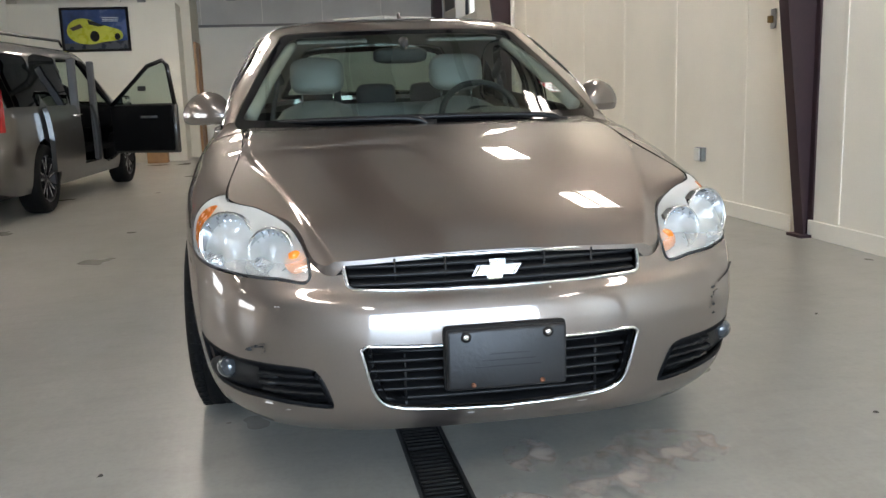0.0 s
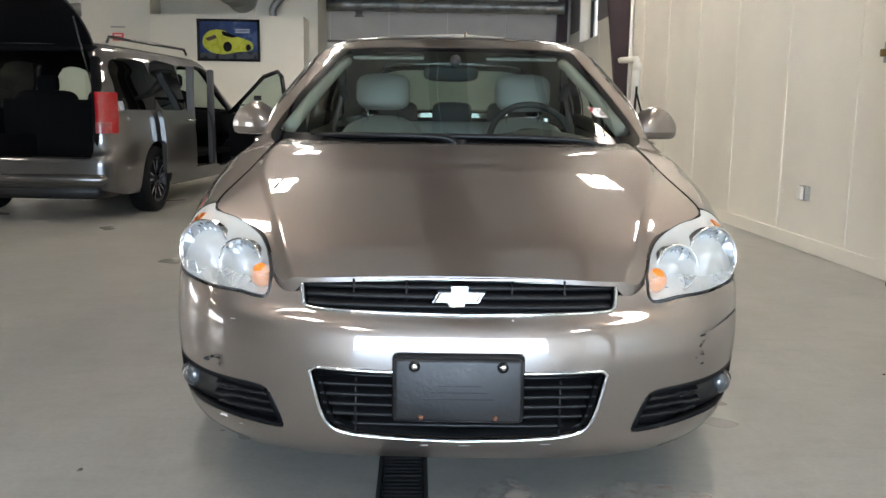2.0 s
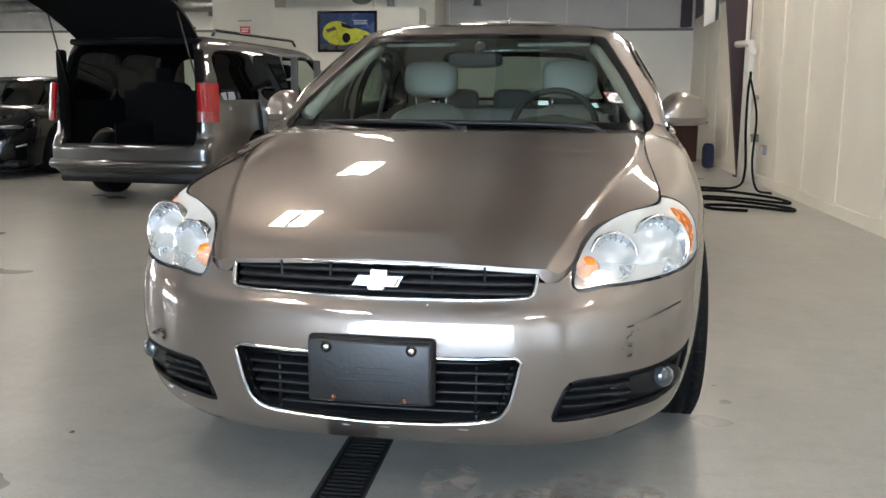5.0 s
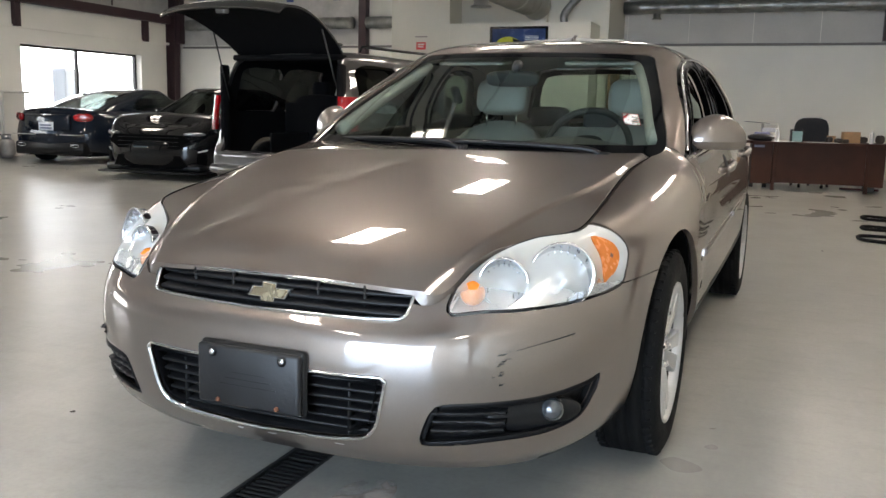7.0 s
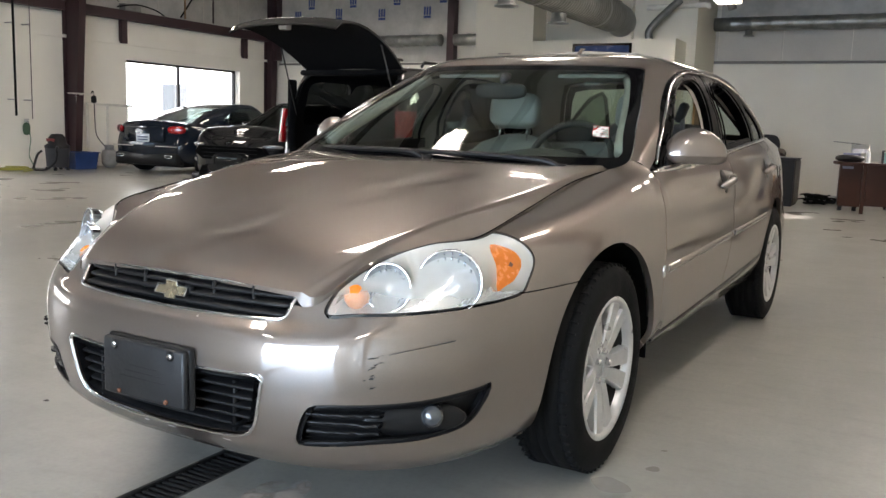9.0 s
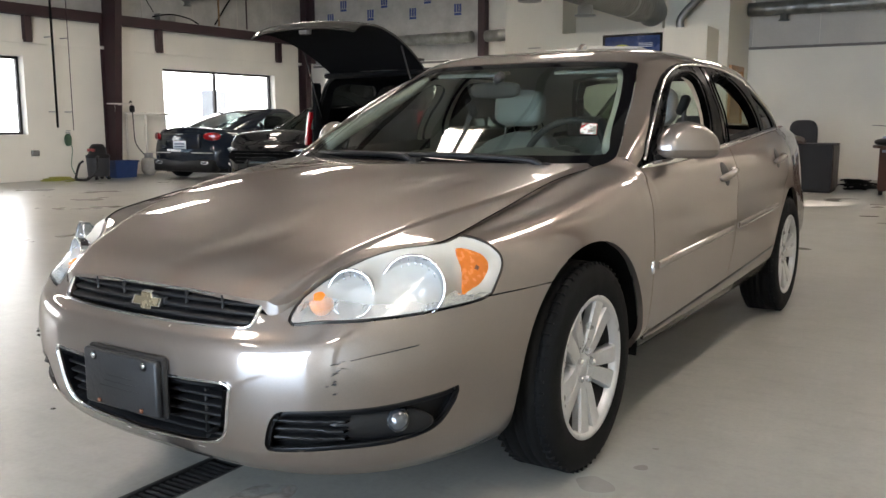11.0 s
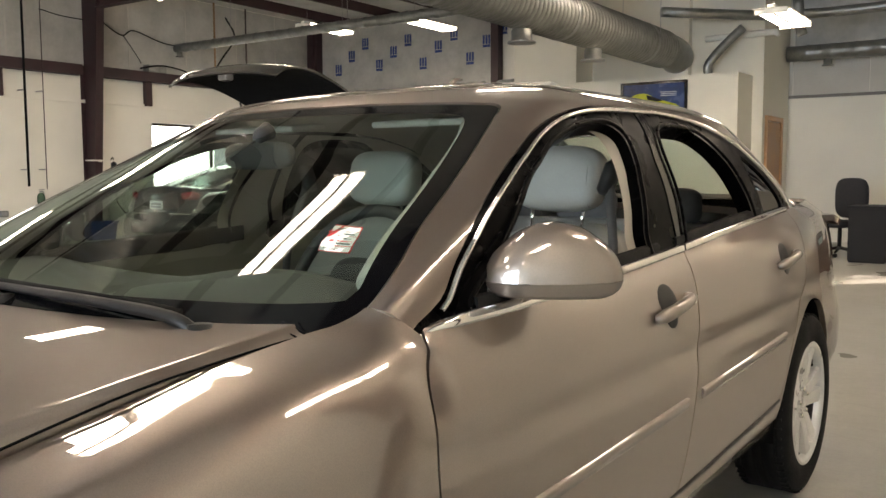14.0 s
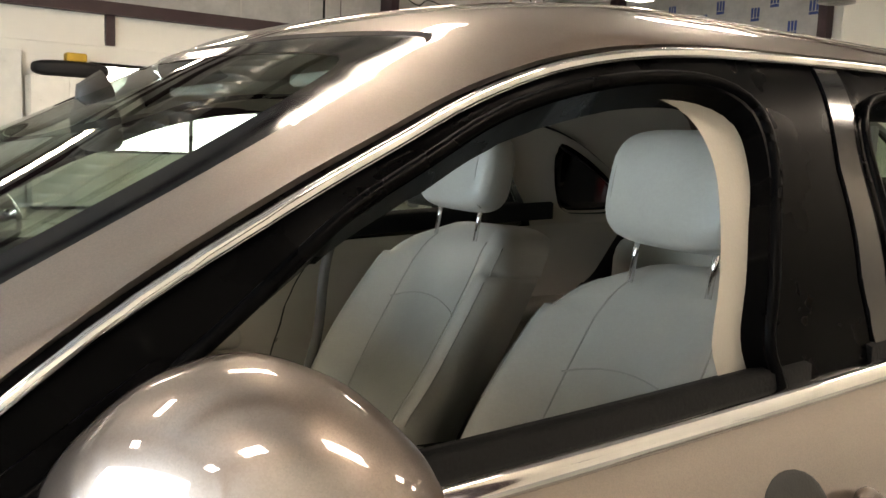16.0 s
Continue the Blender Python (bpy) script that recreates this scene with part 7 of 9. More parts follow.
for sx in (1, -1):
    t = lambda p: np.minimum(inside([(0.5, 0.80), (1.2, 0.80), (1.2, 1.20), (0.5, 1.20)])(np.c_[np.abs(p[:, 0]) + 0.4 * p[:, 1], p[:, 2]]), 0.42 - p[:, 1])
    bm = bmesh.new()
    P = np.zeros((10, 12, 3))
    for i, a in enumerate(np.linspace(0, 1, 10)):
        for j, z in enumerate(np.linspace(0.84, 1.22, 12)):
            x = 0.80 + 0.145 * math.sin(a * 1.45)
            y = 0.03 + 0.20 * (1 - math.cos(a * 1.45)) + 0.12 * max(0, z - 0.9)
            P[i, j] = (sx * (x - 0.08 * max(0, z - 1.0)), y, z)
    sh = Sheet.grid(P)
    tl = part("tail_lamp", (sh if sx > 0 else Sheet(sh.v, [q[::-1] for q in sh.f])).rim(0.03), REDLENS, van, "red tail lamp with a clear lower lens")
    lo = Sheet.grid(P[:7, :4] + (sx * 0.003, -0.004, 0))
    part("reverse_lens", lo if sx > 0 else Sheet(lo.v, [q[::-1] for q in lo.f]), REVLENS, tl, "clear reversing lens")
    bm = bmesh.new()
    tube(bm, [(sx * 0.62, 0.75, 1.72), (sx * 0.62, 0.80, 1.775), (sx * 0.62, 2.9, 1.80), (sx * 0.62, 2.98, 1.74)], 0.016, 8)
    part("roof_rail", bm, GLOSSBLACK, van)
    for wy in (1.08, 4.17):
        simple_wheel(van, sx * 0.86, wy, 0.345, sx, DARKRIM)
    box_a = boxes((sx * 0.5 - 0.01, sx * 0.5 + 0.01, 0.62, 1.54, 0.25, 0.8))
    part("wheel_well", box_a, PLASTIC, van, "", False)
# sliding door, slid back outside the flank
sd = vskin0 = car_shell(VPLAN, VPROF, [(0, "rear"), (0.12, "rear"), (0.2, "side"), (0.78, "side"), (0.93, "nose"), (1, "nose")])[0]
dpan = sd.cut(lambda p: np.minimum(inside([(2.0, 0.40), (2.0, 1.2), (2.93, 1.2), (2.93, 0.40)])(np.c_[p[:, 1], p[:, 2]]), p[:, 0] - 0.6))[0]
dpan = shift(dpan, 0.075, -0.87, 0)
sdo = part("sliding_door", dpan.rim(0.05), VANPAINT, van, "sliding door pushed back along the flank")
part("door_edge", boxes((0.94, 1.03, 2.04, 2.08, 0.42, 1.56), bevel=0.012), mat("door_jamb", (0.09, 0.09, 0.092), 0.4, 0.3), sdo, "pale painted door edge", False)
part("pillar", boxes((0.88, 0.955, 2.94, 3.01, 0.40, 1.56), bevel=0.012), mat("pillar_jamb", (0.09, 0.09, 0.092), 0.4, 0.3), van, "pale painted door pillar", False)
bm = bmesh.new()
tube(bm, [(1.04, 1.78, 0.95), (1.075, 1.81, 0.95), (1.075, 1.95, 0.95), (1.04, 1.98, 0.95)], 0.012, 8)
part("handle", bm, CHROME, sdo)
# front passenger door, swung wide open on its front hinges
hinge = pose(0.93, 3.78, 0, 0, 0, 66)
fd = thing("front_door", "", "")
for key in ("label", "category"):
    if key in fd:
        del fd[key]
fd["label"] = "open front passenger door with clear window"
fd.parent = van
fd.matrix_basis = hinge
part("panel", boxes((-0.06, 0.02, -0.98, 0.0, 0.42, 1.04), bevel=0.02), VANPAINT, fd)
part("lining", boxes((-0.11, -0.062, -0.95, -0.03, 0.45, 1.02), bevel=0.02), CARPET, fd, "black door lining")
bm = bmesh.new()
tube(bm, [(-0.05, -0.02, 1.03), (-0.07, -0.30, 1.24), (-0.12, -0.66, 1.50), (-0.14, -0.90, 1.56), (-0.14, -0.965, 1.50), (-0.06, -0.975, 1.03)], 0.028, 8)
part("window_frame", bm, GLOSSBLACK, fd)
bm = bmesh.new()
bm.faces.new([bm.verts.new(p) for p in ((-0.06, -0.05, 1.03), (-0.075, -0.30, 1.23), (-0.115, -0.66, 1.48), (-0.13, -0.92, 1.53), (-0.06, -0.95, 1.03))])
go = part("door_glass", bm, AUTOGLASS, fd)
go.visible_shadow = False
part("glass_label", boxes((-0.108, -0.104, -0.60, -0.48, 1.20, 1.26)), DASH, fd, "", False)
bm = pillow(0.08, -0.10, 1.08, 0.11, 0.05, 0.075, 0.6)
mo = part("wing_mirror", bm, GLOSSBLACK, fd)
part("mirror_glass", boxes((-0.005, 0.165, -0.155, -0.148, 1.03, 1.13), bevel=0.003), mat("mirror_van", (0.75, 0.78, 0.8), 0.03, 1.0, vary=0), mo)
part("handle_bar", boxes((-0.135, -0.11, -0.75, -0.5, 0.86, 0.89), bevel=0.008), STEEL, fd)
# raised tailgate
tg = thing("tailgate", "", "")
for key in ("label", "category"):
    if key in tg:
        del tg[key]
tg["label"] = "raised tailgate with dark inner panel"
tg.parent = van
tg.matrix_basis = pose(0, 0.36, 1.70)
prof = curve([(0.0, 0.0), (-0.24, 0.15), (-0.56, 0.30), (-0.90, 0.395), (-1.17, 0.40), (-1.30, 0.33)], 6)
P = np.zeros((21, len(prof), 3))
for i, u in enumerate(np.linspace(-1, 1, 21)):
    for j, (y, z) in enumerate(prof):
        k = j / (len(prof) - 1)
        w = 0.68 + 0.09 * math.sin(min(1, k * 1.3) * math.pi / 2) - 0.13 * max(0, k - 0.6) ** 1.3
        P[i, j] = (u * w, y + 0.10 * abs(u) ** 3 * k, z - 0.055 * abs(u) ** 2.5)
gate = Sheet.grid(P)
gn = Sheet(gate.v, [q[::-1] for q in gate.f])
part("outer_skin", gn.rim(0.016), VANPAINT, tg)
gl = Sheet.grid(P[3:18, 6:18] + (0, 0, 0.004))
part("glass", Sheet(gl.v, [q[::-1] for q in gl.f]), GLOSSBLACK, tg, "black tailgate glass")
lin = Sheet.grid(P * (0.985, 0.993, 1) + (0, 0.0, -0.022))
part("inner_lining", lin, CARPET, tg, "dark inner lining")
bm = bmesh.new()
box(bm, -0.055, 0.055, -1.17, -1.08, 0.285, 0.36, 0.012)
lt = part("latch", bm, STEEL, tg, "bright latch plate")
part("latch_hole", boxes((-0.03, 0.03, -1.15, -1.10, 0.278, 0.287)), DASH, lt, "", False)
for sx in (1, -1):
    bm = bmesh.new()
    tube(bm, [(sx * 0.70, -0.45, 0.18), (sx * 0.735, -0.16, -0.55)], [0.009, 0.006], 8)
    part("gas_strut", bm, DASH, tg)
part("spoiler", boxes((-0.62, 0.62, -0.10, 0.06, 0.055, 0.085), bevel=0.012), VANPAINT, tg)

# ---- two dark coupes by the windows ----
def coupe(at, paint, label, tail_first):
    """A low two-door car; y = 0 at the rear bumper, the nose at 4.8."""
    c = thing("coupe", label, "car", at)
    plan = [(0, 0.0), (0.4, 0.03), (0.72, 0.12), (0.88, 0.32), (0.94, 0.7), (0.965, 1.2), (0.94, 2.2), (0.945, 3.6), (0.93, 4.1), (0.85, 4.5), (0.6, 4.72), (0.3, 4.79), (0, 4.8)]
    prof = {
        "rear": ((0.24, 0.30, 0.40, 0.52, 0.64, 0.76, 0.88, 0.96), (0.10, 0.04, 0.01, 0.0, 0.02, 0.05, 0.09, 0.16)),
        "hip": ((0.18, 0.26, 0.38, 0.52, 0.66, 0.78, 0.88, 0.95), (0.05, 0.03, 0.01, 0.0, 0.0, 0.015, 0.06, 0.17)),
        "side": ((0.17, 0.25, 0.36, 0.50, 0.64, 0.76, 0.86, 0.93), (0.06, 0.04, 0.02, 0.005, 0.0, 0.01, 0.04, 0.12)),
        "nose": ((0.16, 0.24, 0.34, 0.46, 0.57, 0.66, 0.74, 0.80), (0.06, 0.02, 0.0, 0.0, 0.02, 0.06, 0.13, 0.24)),
    }
    sk, top = car_shell(plan, prof, [(0, "rear"), (0.1, "rear"), (0.24, "hip"), (0.45, "side"), (0.8, "side"), (0.92, "nose"), (1, "nose")])
    for poly in (disc(0.98, 0.34, 0.385), disc(3.83, 0.34, 0.385)):
        _, sk = sk.cut(side_f(poly, 0.5))
    part("body", sk.rim(0.03), paint, c)
    part("deck", lid(top, 0.05), paint, c)
    cab = ring_cabin((0, 0.3, 0.6, 0.85, 0.95, 1.0), (0.80, 0.74, 0.66, 0.57, 0.48, 0.0), (0.42, 0.80, 1.26, 1.82, 2.12, 2.5), (3.75, 3.43, 3.12, 2.86, 2.74, 2.5), (0.90, 1.05, 1.20, 1.33, 1.375, 1.395), 0.16)
    sidew, cab = cab.cut(side_f(curve([(1.42, 1.03), (1.72, 1.17), (2.12, 1.285), (2.6, 1.30), (2.95, 1.20), (3.36, 1.0), (2.7, 0.96), (1.7, 0.97)], 4, True), 0.35))
    rearw, cab = cab.cut(lambda p: np.minimum(inside([(-0.56, 0.99), (0.56, 0.99), (0.44, 1.30), (-0.44, 1.30)])(np.c_[p[:, 0], p[:, 2]]), 2.2 - p[:, 1]))
    frontw, cab = cab.cut(lambda p: np.minimum(inside([(-0.64, 0.97), (0.64, 0.97), (0.50, 1.32), (-0.50, 1.32)])(np.c_[p[:, 0], p[:, 2]]), p[:, 1] - 2.6))
    part("roof", cab.rim(0.02), paint, c)
    CG = glass("coupe_glass", (0.30, 0.34, 0.33))
    for nm, g in (("side_window", one_side(sidew, 1)), ("side_window", one_side(sidew, -1)), ("rear_window", rearw), ("windshield", frontw)):
        o = part(nm, g.moved(-0.005), CG, c)
        o.visible_shadow = False
    part("cabin_floor", boxes((-0.62, 0.62, 1.0, 3.3, 0.55, 0.9), bevel=0.05), CARPET, c)
    for x in (-0.36, 0.36):
        part("seat", pillow(x, 2.45, 0.98, 0.22, 0.10, 0.24, 0.5), CARPET, c)
    part("underbody", boxes((-0.66, 0.66, 0.3, 4.5, 0.14, 0.3)), PLASTIC, c, "", False)
    for sx in (1, -1):
        for wy in (0.98, 3.83):
            simple_wheel(c, sx * 0.85, wy, 0.34, sx, DARKRIM if not tail_first else ALLOY)
        m = pillow(sx * 0.98, 2.95, 0.98, 0.10, 0.06, 0.06, 0.6)
        part("wing_mirror", m, paint, c)
        bm = bmesh.new()
        tube(bm, [(sx * 0.85, 2.98, 0.95), (sx * 0.95, 2.96, 0.97)], 0.025, 8)
        part("mirror_arm", bm, PLASTIC, c)
    return c


PLATEMAT = mat("number_plate_white", (0.55, 0.60, 0.66), 0.4, vary=0.1)
rear_coupe = coupe(BLD @ pose(-10.92, 9.95, 0, 0, 0, 5.5), GREYPAINT, "dark grey luxury coupe with red oval tail lamps", True)
for sx in (1, -1):
    bm = pillow(0, 0, 0, 0.165, 0.034, 0.072, 0.8, pose(sx * 0.668, 0.125, 0.835, 0, 0, sx * 30))
    t = part("tail_lamp", bm, REDLENS, rear_coupe, "red oval tail lamp")
    bm = bmesh.new()
    tube(bm, [(sx * 0.56 + 0.085 * math.cos(a), 0.012, 0.34 + 0.026 * math.sin(a)) for a in np.linspace(0, 6.283, 20, False)], 0.007, 8, closed=True)
    e = part("exhaust", bm, CHROME, rear_coupe)
    part("exhaust_hole", pillow(sx * 0.56, 0.02, 0.34, 0.082, 0.012, 0.024, 0.8), DASH, e)
lidp = part("boot_panel", boxes((-0.47, 0.47, -0.012, 0.09, 0.60, 0.885), bevel=0.03), GREYPAINT, rear_coupe)
part("number_plate", boxes((-0.155, 0.155, -0.022, -0.0125, 0.60, 0.75), bevel=0.004), PLATEMAT, rear_coupe)
for k in range(2):
    part("plate_bar", boxes((-0.12, 0.12, -0.0255, -0.0225, 0.63 + 0.05 * k, 0.655 + 0.05 * k)), mat("plate_ink", (0.06, 0.09, 0.16), 0.5), rear_coupe, "", False)
part("wing_badge", boxes((-0.09, 0.09, -0.018, -0.012, 0.865, 0.885), bevel=0.002), CHROME, rear_coupe)
part("rear_valance", boxes((-0.72, 0.72, 0.02, 0.3, 0.17, 0.40), bevel=0.03), PLASTIC, rear_coupe)
part("bumper_trim", boxes((-0.76, 0.76, 0.015, 0.1, 0.52, 0.535)), CHROME, rear_coupe, "", False)

front_coupe = coupe(BLD @ pose(-7.88, 13.17, 0, 0, 0, 185.4), BLACKPAINT, "black muscle coupe with a wide dark grille", False)
GRILLEDARK = mat("grille_void", (0.003, 0.003, 0.003), 0.9, spec=0.05)


def nose_panel(name, pts, y, depth, material, label=""):
    """A flat moulded panel on the coupe's nose, given by its outline in x and z."""
    bm = bmesh.new()
    f = bm.faces.new([bm.verts.new((x, y - 0.10 * abs(x) ** 2.2, z)) for x, z in pts])
    q = bmesh.ops.extrude_face_region(bm, geom=[f])
    bmesh.ops.translate(bm, verts=[v for v in q["geom"] if isinstance(v, bmesh.types.BMVert)], vec=(0, depth, 0))
    return part(name, bm, material, front_coupe, label, False)


nose_panel("grille", [(-0.58, 0.66), (0.58, 0.66), (0.66, 0.56), (0.50, 0.46), (-0.50, 0.46), (-0.66, 0.56)], 4.74, 0.07, GRILLEDARK, "wide dark grille opening")
for z in (0.50, 0.56, 0.62):
    nose_panel("grille_bar", [(-0.50, z - 0.004), (0.50, z - 0.004), (0.50, z + 0.004), (-0.50, z + 0.004)], 4.805, 0.012, PLASTIC)
nose_panel("lower_intake", [(-0.52, 0.36), (0.52, 0.36), (0.60, 0.20), (-0.60, 0.20)], 4.73, 0.07, GRILLEDARK, "dark lower intake")
part("front_valance", boxes((-0.80, 0.80, 4.28, 4.70, 0.125, 0.24), bevel=0.03), PLASTIC, front_coupe, "black lower valance")
part("splitter", boxes((-0.84, 0.84, 4.40, 4.84, 0.10, 0.124), bevel=0.008), PLASTIC, front_coupe, "black front splitter")
part("hood_scoop", boxes((-0.34, 0.34, 3.55, 4.15, 0.83, 0.872), bevel=0.02), BLACKPAINT, front_coupe)
for sx in (1, -1):
    part("headlight", pillow(0, 0, 0, 0.16, 0.05, 0.030, 0.75, pose(sx * 0.68, 4.63, 0.675, 0, 0, -sx * 30)), mat("smoked_lamp", (0.16, 0.16, 0.17), 0.08, 0.5, coat=1.0), front_coupe, "narrow smoked headlight")
    part("side_vent", pillow(0, 0, 0, 0.075, 0.04, 0.09, 0.5, pose(sx * 0.76, 4.575, 0.32, 0, 0, -sx * 36)), GRILLEDARK, front_coupe, "dark corner vent")
    part("vent_trim", pillow(0, 0, 0, 0.09, 0.02, 0.014, 0.6, pose(sx * 0.765, 4.585, 0.43, 0, -sx * 12, -sx * 36)), ALLOY, front_coupe, "bright vent trim")
    part("hood_vent", boxes((sx * 0.30 - 0.10, sx * 0.30 + 0.10, 3.72, 3.98, 0.874, 0.882), bevel=0.003), GRILLEDARK, front_coupe, "dark hood vent", False)

# ---- floor drain: slotted cast-iron grates in a frame ----
drain = thing("floor_drain", "black cast-iron slotted floor drain in the concrete", "drain", BLD, kind="structure")
for x0, x1 in ((DR0, DR0 + 0.010), (DR1 - 0.010, DR1)):
    part("drain_frame", boxes((x0, x1, DY0, DY1, -0.128, -0.001)), DRAINEDGE, drain, "", False)
bar = boxes((DR0 + 0.018, DR1 - 0.018, -0.0075, 0.0075, -0.026, -0.004), bevel=0.003)
bar_me = bpy.data.meshes.new("grate_bar")
bar.to_mesh(bar_me)
bar.free()
bar_me.materials.append(CAST)
y, made = -2.62, 0
while y < -0.2 + 0.55:
    if round((y - DY0) / 0.026) % 19:
        b = new("grate_bar", bar_me)
        b.parent = drain
        b.location = (0, y, 0)
    y += 0.026
rest = bmesh.new()
y = DY0 + 0.02
while y < DY1:
    if not -2.63 < y < 0.36:
        box(rest, DR0 + 0.018, DR1 - 0.018, y - 0.0075, y + 0.0075, -0.026, -0.004)
    y += 0.026
far = part("grate_bars", rest, CAST, drain, "", False)
far["kind"] = "stuff"
for k in range(18):
    a = DY0 + 0.494 * k
    part("grate_rim", boxes((DR0 + 0.011, DR0 + 0.0178, a + 0.002, min(a + 0.492, DY1), -0.03, -0.003), (DR1 - 0.0178, DR1 - 0.011, a + 0.002, min(a + 0.492, DY1), -0.03, -0.003), (DR0 + 0.0179, DR1 - 0.0179, a + 0.002, a + 0.014, -0.03, -0.0035)), CAST, drain, "", False)

# pale scrapes and dark drips on the floor in front of the car
CHALK = mat("chalky_scrape", (0.55, 0.47, 0.41), 0.85, vary=0.25, scale=14, bump=0.2, bscale=80)
n, l = CHALK.node_tree.nodes, CHALK.node_tree.links
nz, mr, tc = n.new("ShaderNodeTexNoise"), n.new("ShaderNodeMapRange"), n.new("ShaderNodeTexCoord")
nz.inputs["Scale"].default_value, nz.inputs["Detail"].default_value = 9, 10
mr.inputs[1].default_value, mr.inputs[2].default_value, mr.inputs[4].default_value = 0.42, 0.62, 0.75
gr, ln = n.new("ShaderNodeVectorMath"), n.new("ShaderNodeMath")
l.new(tc.outputs["Object"], nz.inputs["Vector"])
gr.operation = "LENGTH"
l.new(tc.outputs["Object"], gr.inputs[0])
ln.operation, ln.inputs[1].default_value = "MULTIPLY_ADD", -0.75
l.new(gr.outputs["Value"], ln.inputs[0])
ad = n.new("ShaderNodeMath")
ad.operation, ad.inputs[1].default_value = "ADD", 0.06
l.new(nz.outputs[0], ad.inputs[0])
l.new(ad.outputs[0], ln.inputs[2])
l.new(ln.outputs[0], mr.inputs[0])
l.new(mr.outputs[0], n["Principled BSDF"].inputs["Alpha"])
for x, y, r, turn in ((0.36, 0.02, 0.20, 50), (0.56, 0.16, 0.20, 20), (0.16, 0.22, 0.10, 80), (0.06, -0.2, 0.16, 95)):
    bm = bmesh.new()
    bm.faces.new([bm.verts.new((r * 1.2 * math.cos(a), r * 0.8 * math.sin(a), 0)) for a in np.linspace(0, 6.283, 24, False)])
    s = solo("floor_scrape", bm, CHALK, "chalky pale scrape worn into the painted floor", "stain", BLD @ pose(x, y, 0.0012, 0, 0, turn), "floor scrapes", "structure")
LEAF = mat("floor_debris", (0.06, 0.055, 0.045), 0.8, vary=0.2)
rnd = random.Random(11)
for x, y in ((0.92, -0.62), (1.35, 0.25), (1.9, 1.4), (1.2, -0.5), (-1.1, 0.4), (1.6, 6.0)):
    bm = bmesh.new()
    pts = [(0.011 * math.cos(a) * (0.6 + 0.6 * rnd.random()), 0.007 * math.sin(a) * (0.6 + 0.6 * rnd.random())) for a in np.linspace(0, 6.283, 8, False)]
    lo = [bm.verts.new((p[0], p[1], 0)) for p in pts]
    hi = [bm.verts.new((p[0] * 0.7, p[1] * 0.7, 0.003 + 0.002 * rnd.random())) for p in pts]
    bm.faces.new(hi)
    for k in range(8):
        bm.faces.new((lo[k], lo[(k + 1) % 8], hi[(k + 1) % 8], hi[k]))
    solo("floor_debris", bm, LEAF, "small dark flake of debris on the floor", "debris", BLD @ pose(x, y, 0.0, 0, 0, rnd.random() * 180), "floor debris")

# ---- desk corner at the rear ----
dk = thing("desk", "reddish mahogany office desk with a bowed top", "desk", BLD @ pose(1.72, 12.75, 0, 0, 0, 5))
bm = bmesh.new()
out = curve([(-1.0, -0.36), (-0.6, -0.43), (0.0, -0.47), (0.6, -0.45), (1.02, -0.36), (1.10, -0.1), (1.05, 0.36), (0.5, 0.40), (-0.5, 0.40), (-1.0, 0.38)], 4, True)
f = bm.faces.new([bm.verts.new((p[0], p[1], 0.715)) for p in out])
r = bmesh.ops.extrude_face_region(bm, geom=[f])
bmesh.ops.translate(bm, verts=[v for v in r["geom"] if isinstance(v, bmesh.types.BMVert)], vec=(0, 0, 0.035))
part("desktop", bm, WOOD, dk, "", False)
part("modesty_panel", boxes((-0.60, 0.66, -0.30, -0.275, 0.12, 0.714), bevel=0.003), WOOD, dk, "", False)
part("panel_post", boxes((-0.655, -0.602, -0.315, -0.262, 0.0, 0.714), bevel=0.004), WOOD, dk, "", False)
part("panel_post", boxes((0.662, 0.715, -0.315, -0.262, 0.0, 0.714), bevel=0.004), WOOD, dk, "", False)
for x0, x1 in ((-0.96, -0.657), (0.718, 0.93)):
    pd = part("pedestal", boxes((x0, x1, -0.29, 0.32, 0.10, 0.714), bevel=0.004), WOOD, dk, "", False)
    for k in range(2):
        part("drawer", boxes((x0 + 0.015, x1 - 0.015, 0.321, 0.338, 0.24 + 0.24 * k, 0.46 + 0.24 * k), bevel=0.004), WOOD, pd, "", False)
    part("foot", boxes((x0 + 0.02, x0 + 0.08, 0.22, 0.3, 0, 0.099)), DARKCAB, pd, "", False)
    part("foot", boxes((x1 - 0.08, x1 - 0.02, 0.22, 0.3, 0, 0.099)), DARKCAB, pd, "", False)
part("name_label", boxes((-0.93, -0.78, -0.2955, -0.2905, 0.655, 0.69)), mat("label_grey_blue", (0.20, 0.22, 0.30), 0.5), dk, "small grey-blue label plate", False)
DK = BLD @ pose(1.72, 12.75, 0.7502, 0, 0, 5)

ch = thing("office_chair", "black office chair with a rounded padded back", "chair", BLD @ pose(1.68, 13.45, 0, 0, 0, 8))
MESHBK = mat("chair_cloth", (0.010, 0.011, 0.015), 0.85, vary=0.2, scale=30, bump=0.3, bscale=200)
part("backrest", pillow(0, 0.24, 0.83, 0.27, 0.055, 0.29, 0.55, None, 32, 20), MESHBK, ch)
part("seat", pillow(0, -0.02, 0.47, 0.26, 0.25, 0.055, 0.5), MESHBK, ch)
bm = bmesh.new()
tube(bm, [(0, 0.02, 0.10), (0, 0.02, 0.42)], 0.028, 14)
part("gas_lift", bm, PLASTIC, ch)
bm = bmesh.new()
tube(bm, [tuple(p) for p in curve([(0, 0.06, 0.42), (0, 0.26, 0.44), (0, 0.31, 0.62)], 4)], 0.022, 8)
part("back_bar", bm, PLASTIC, ch)
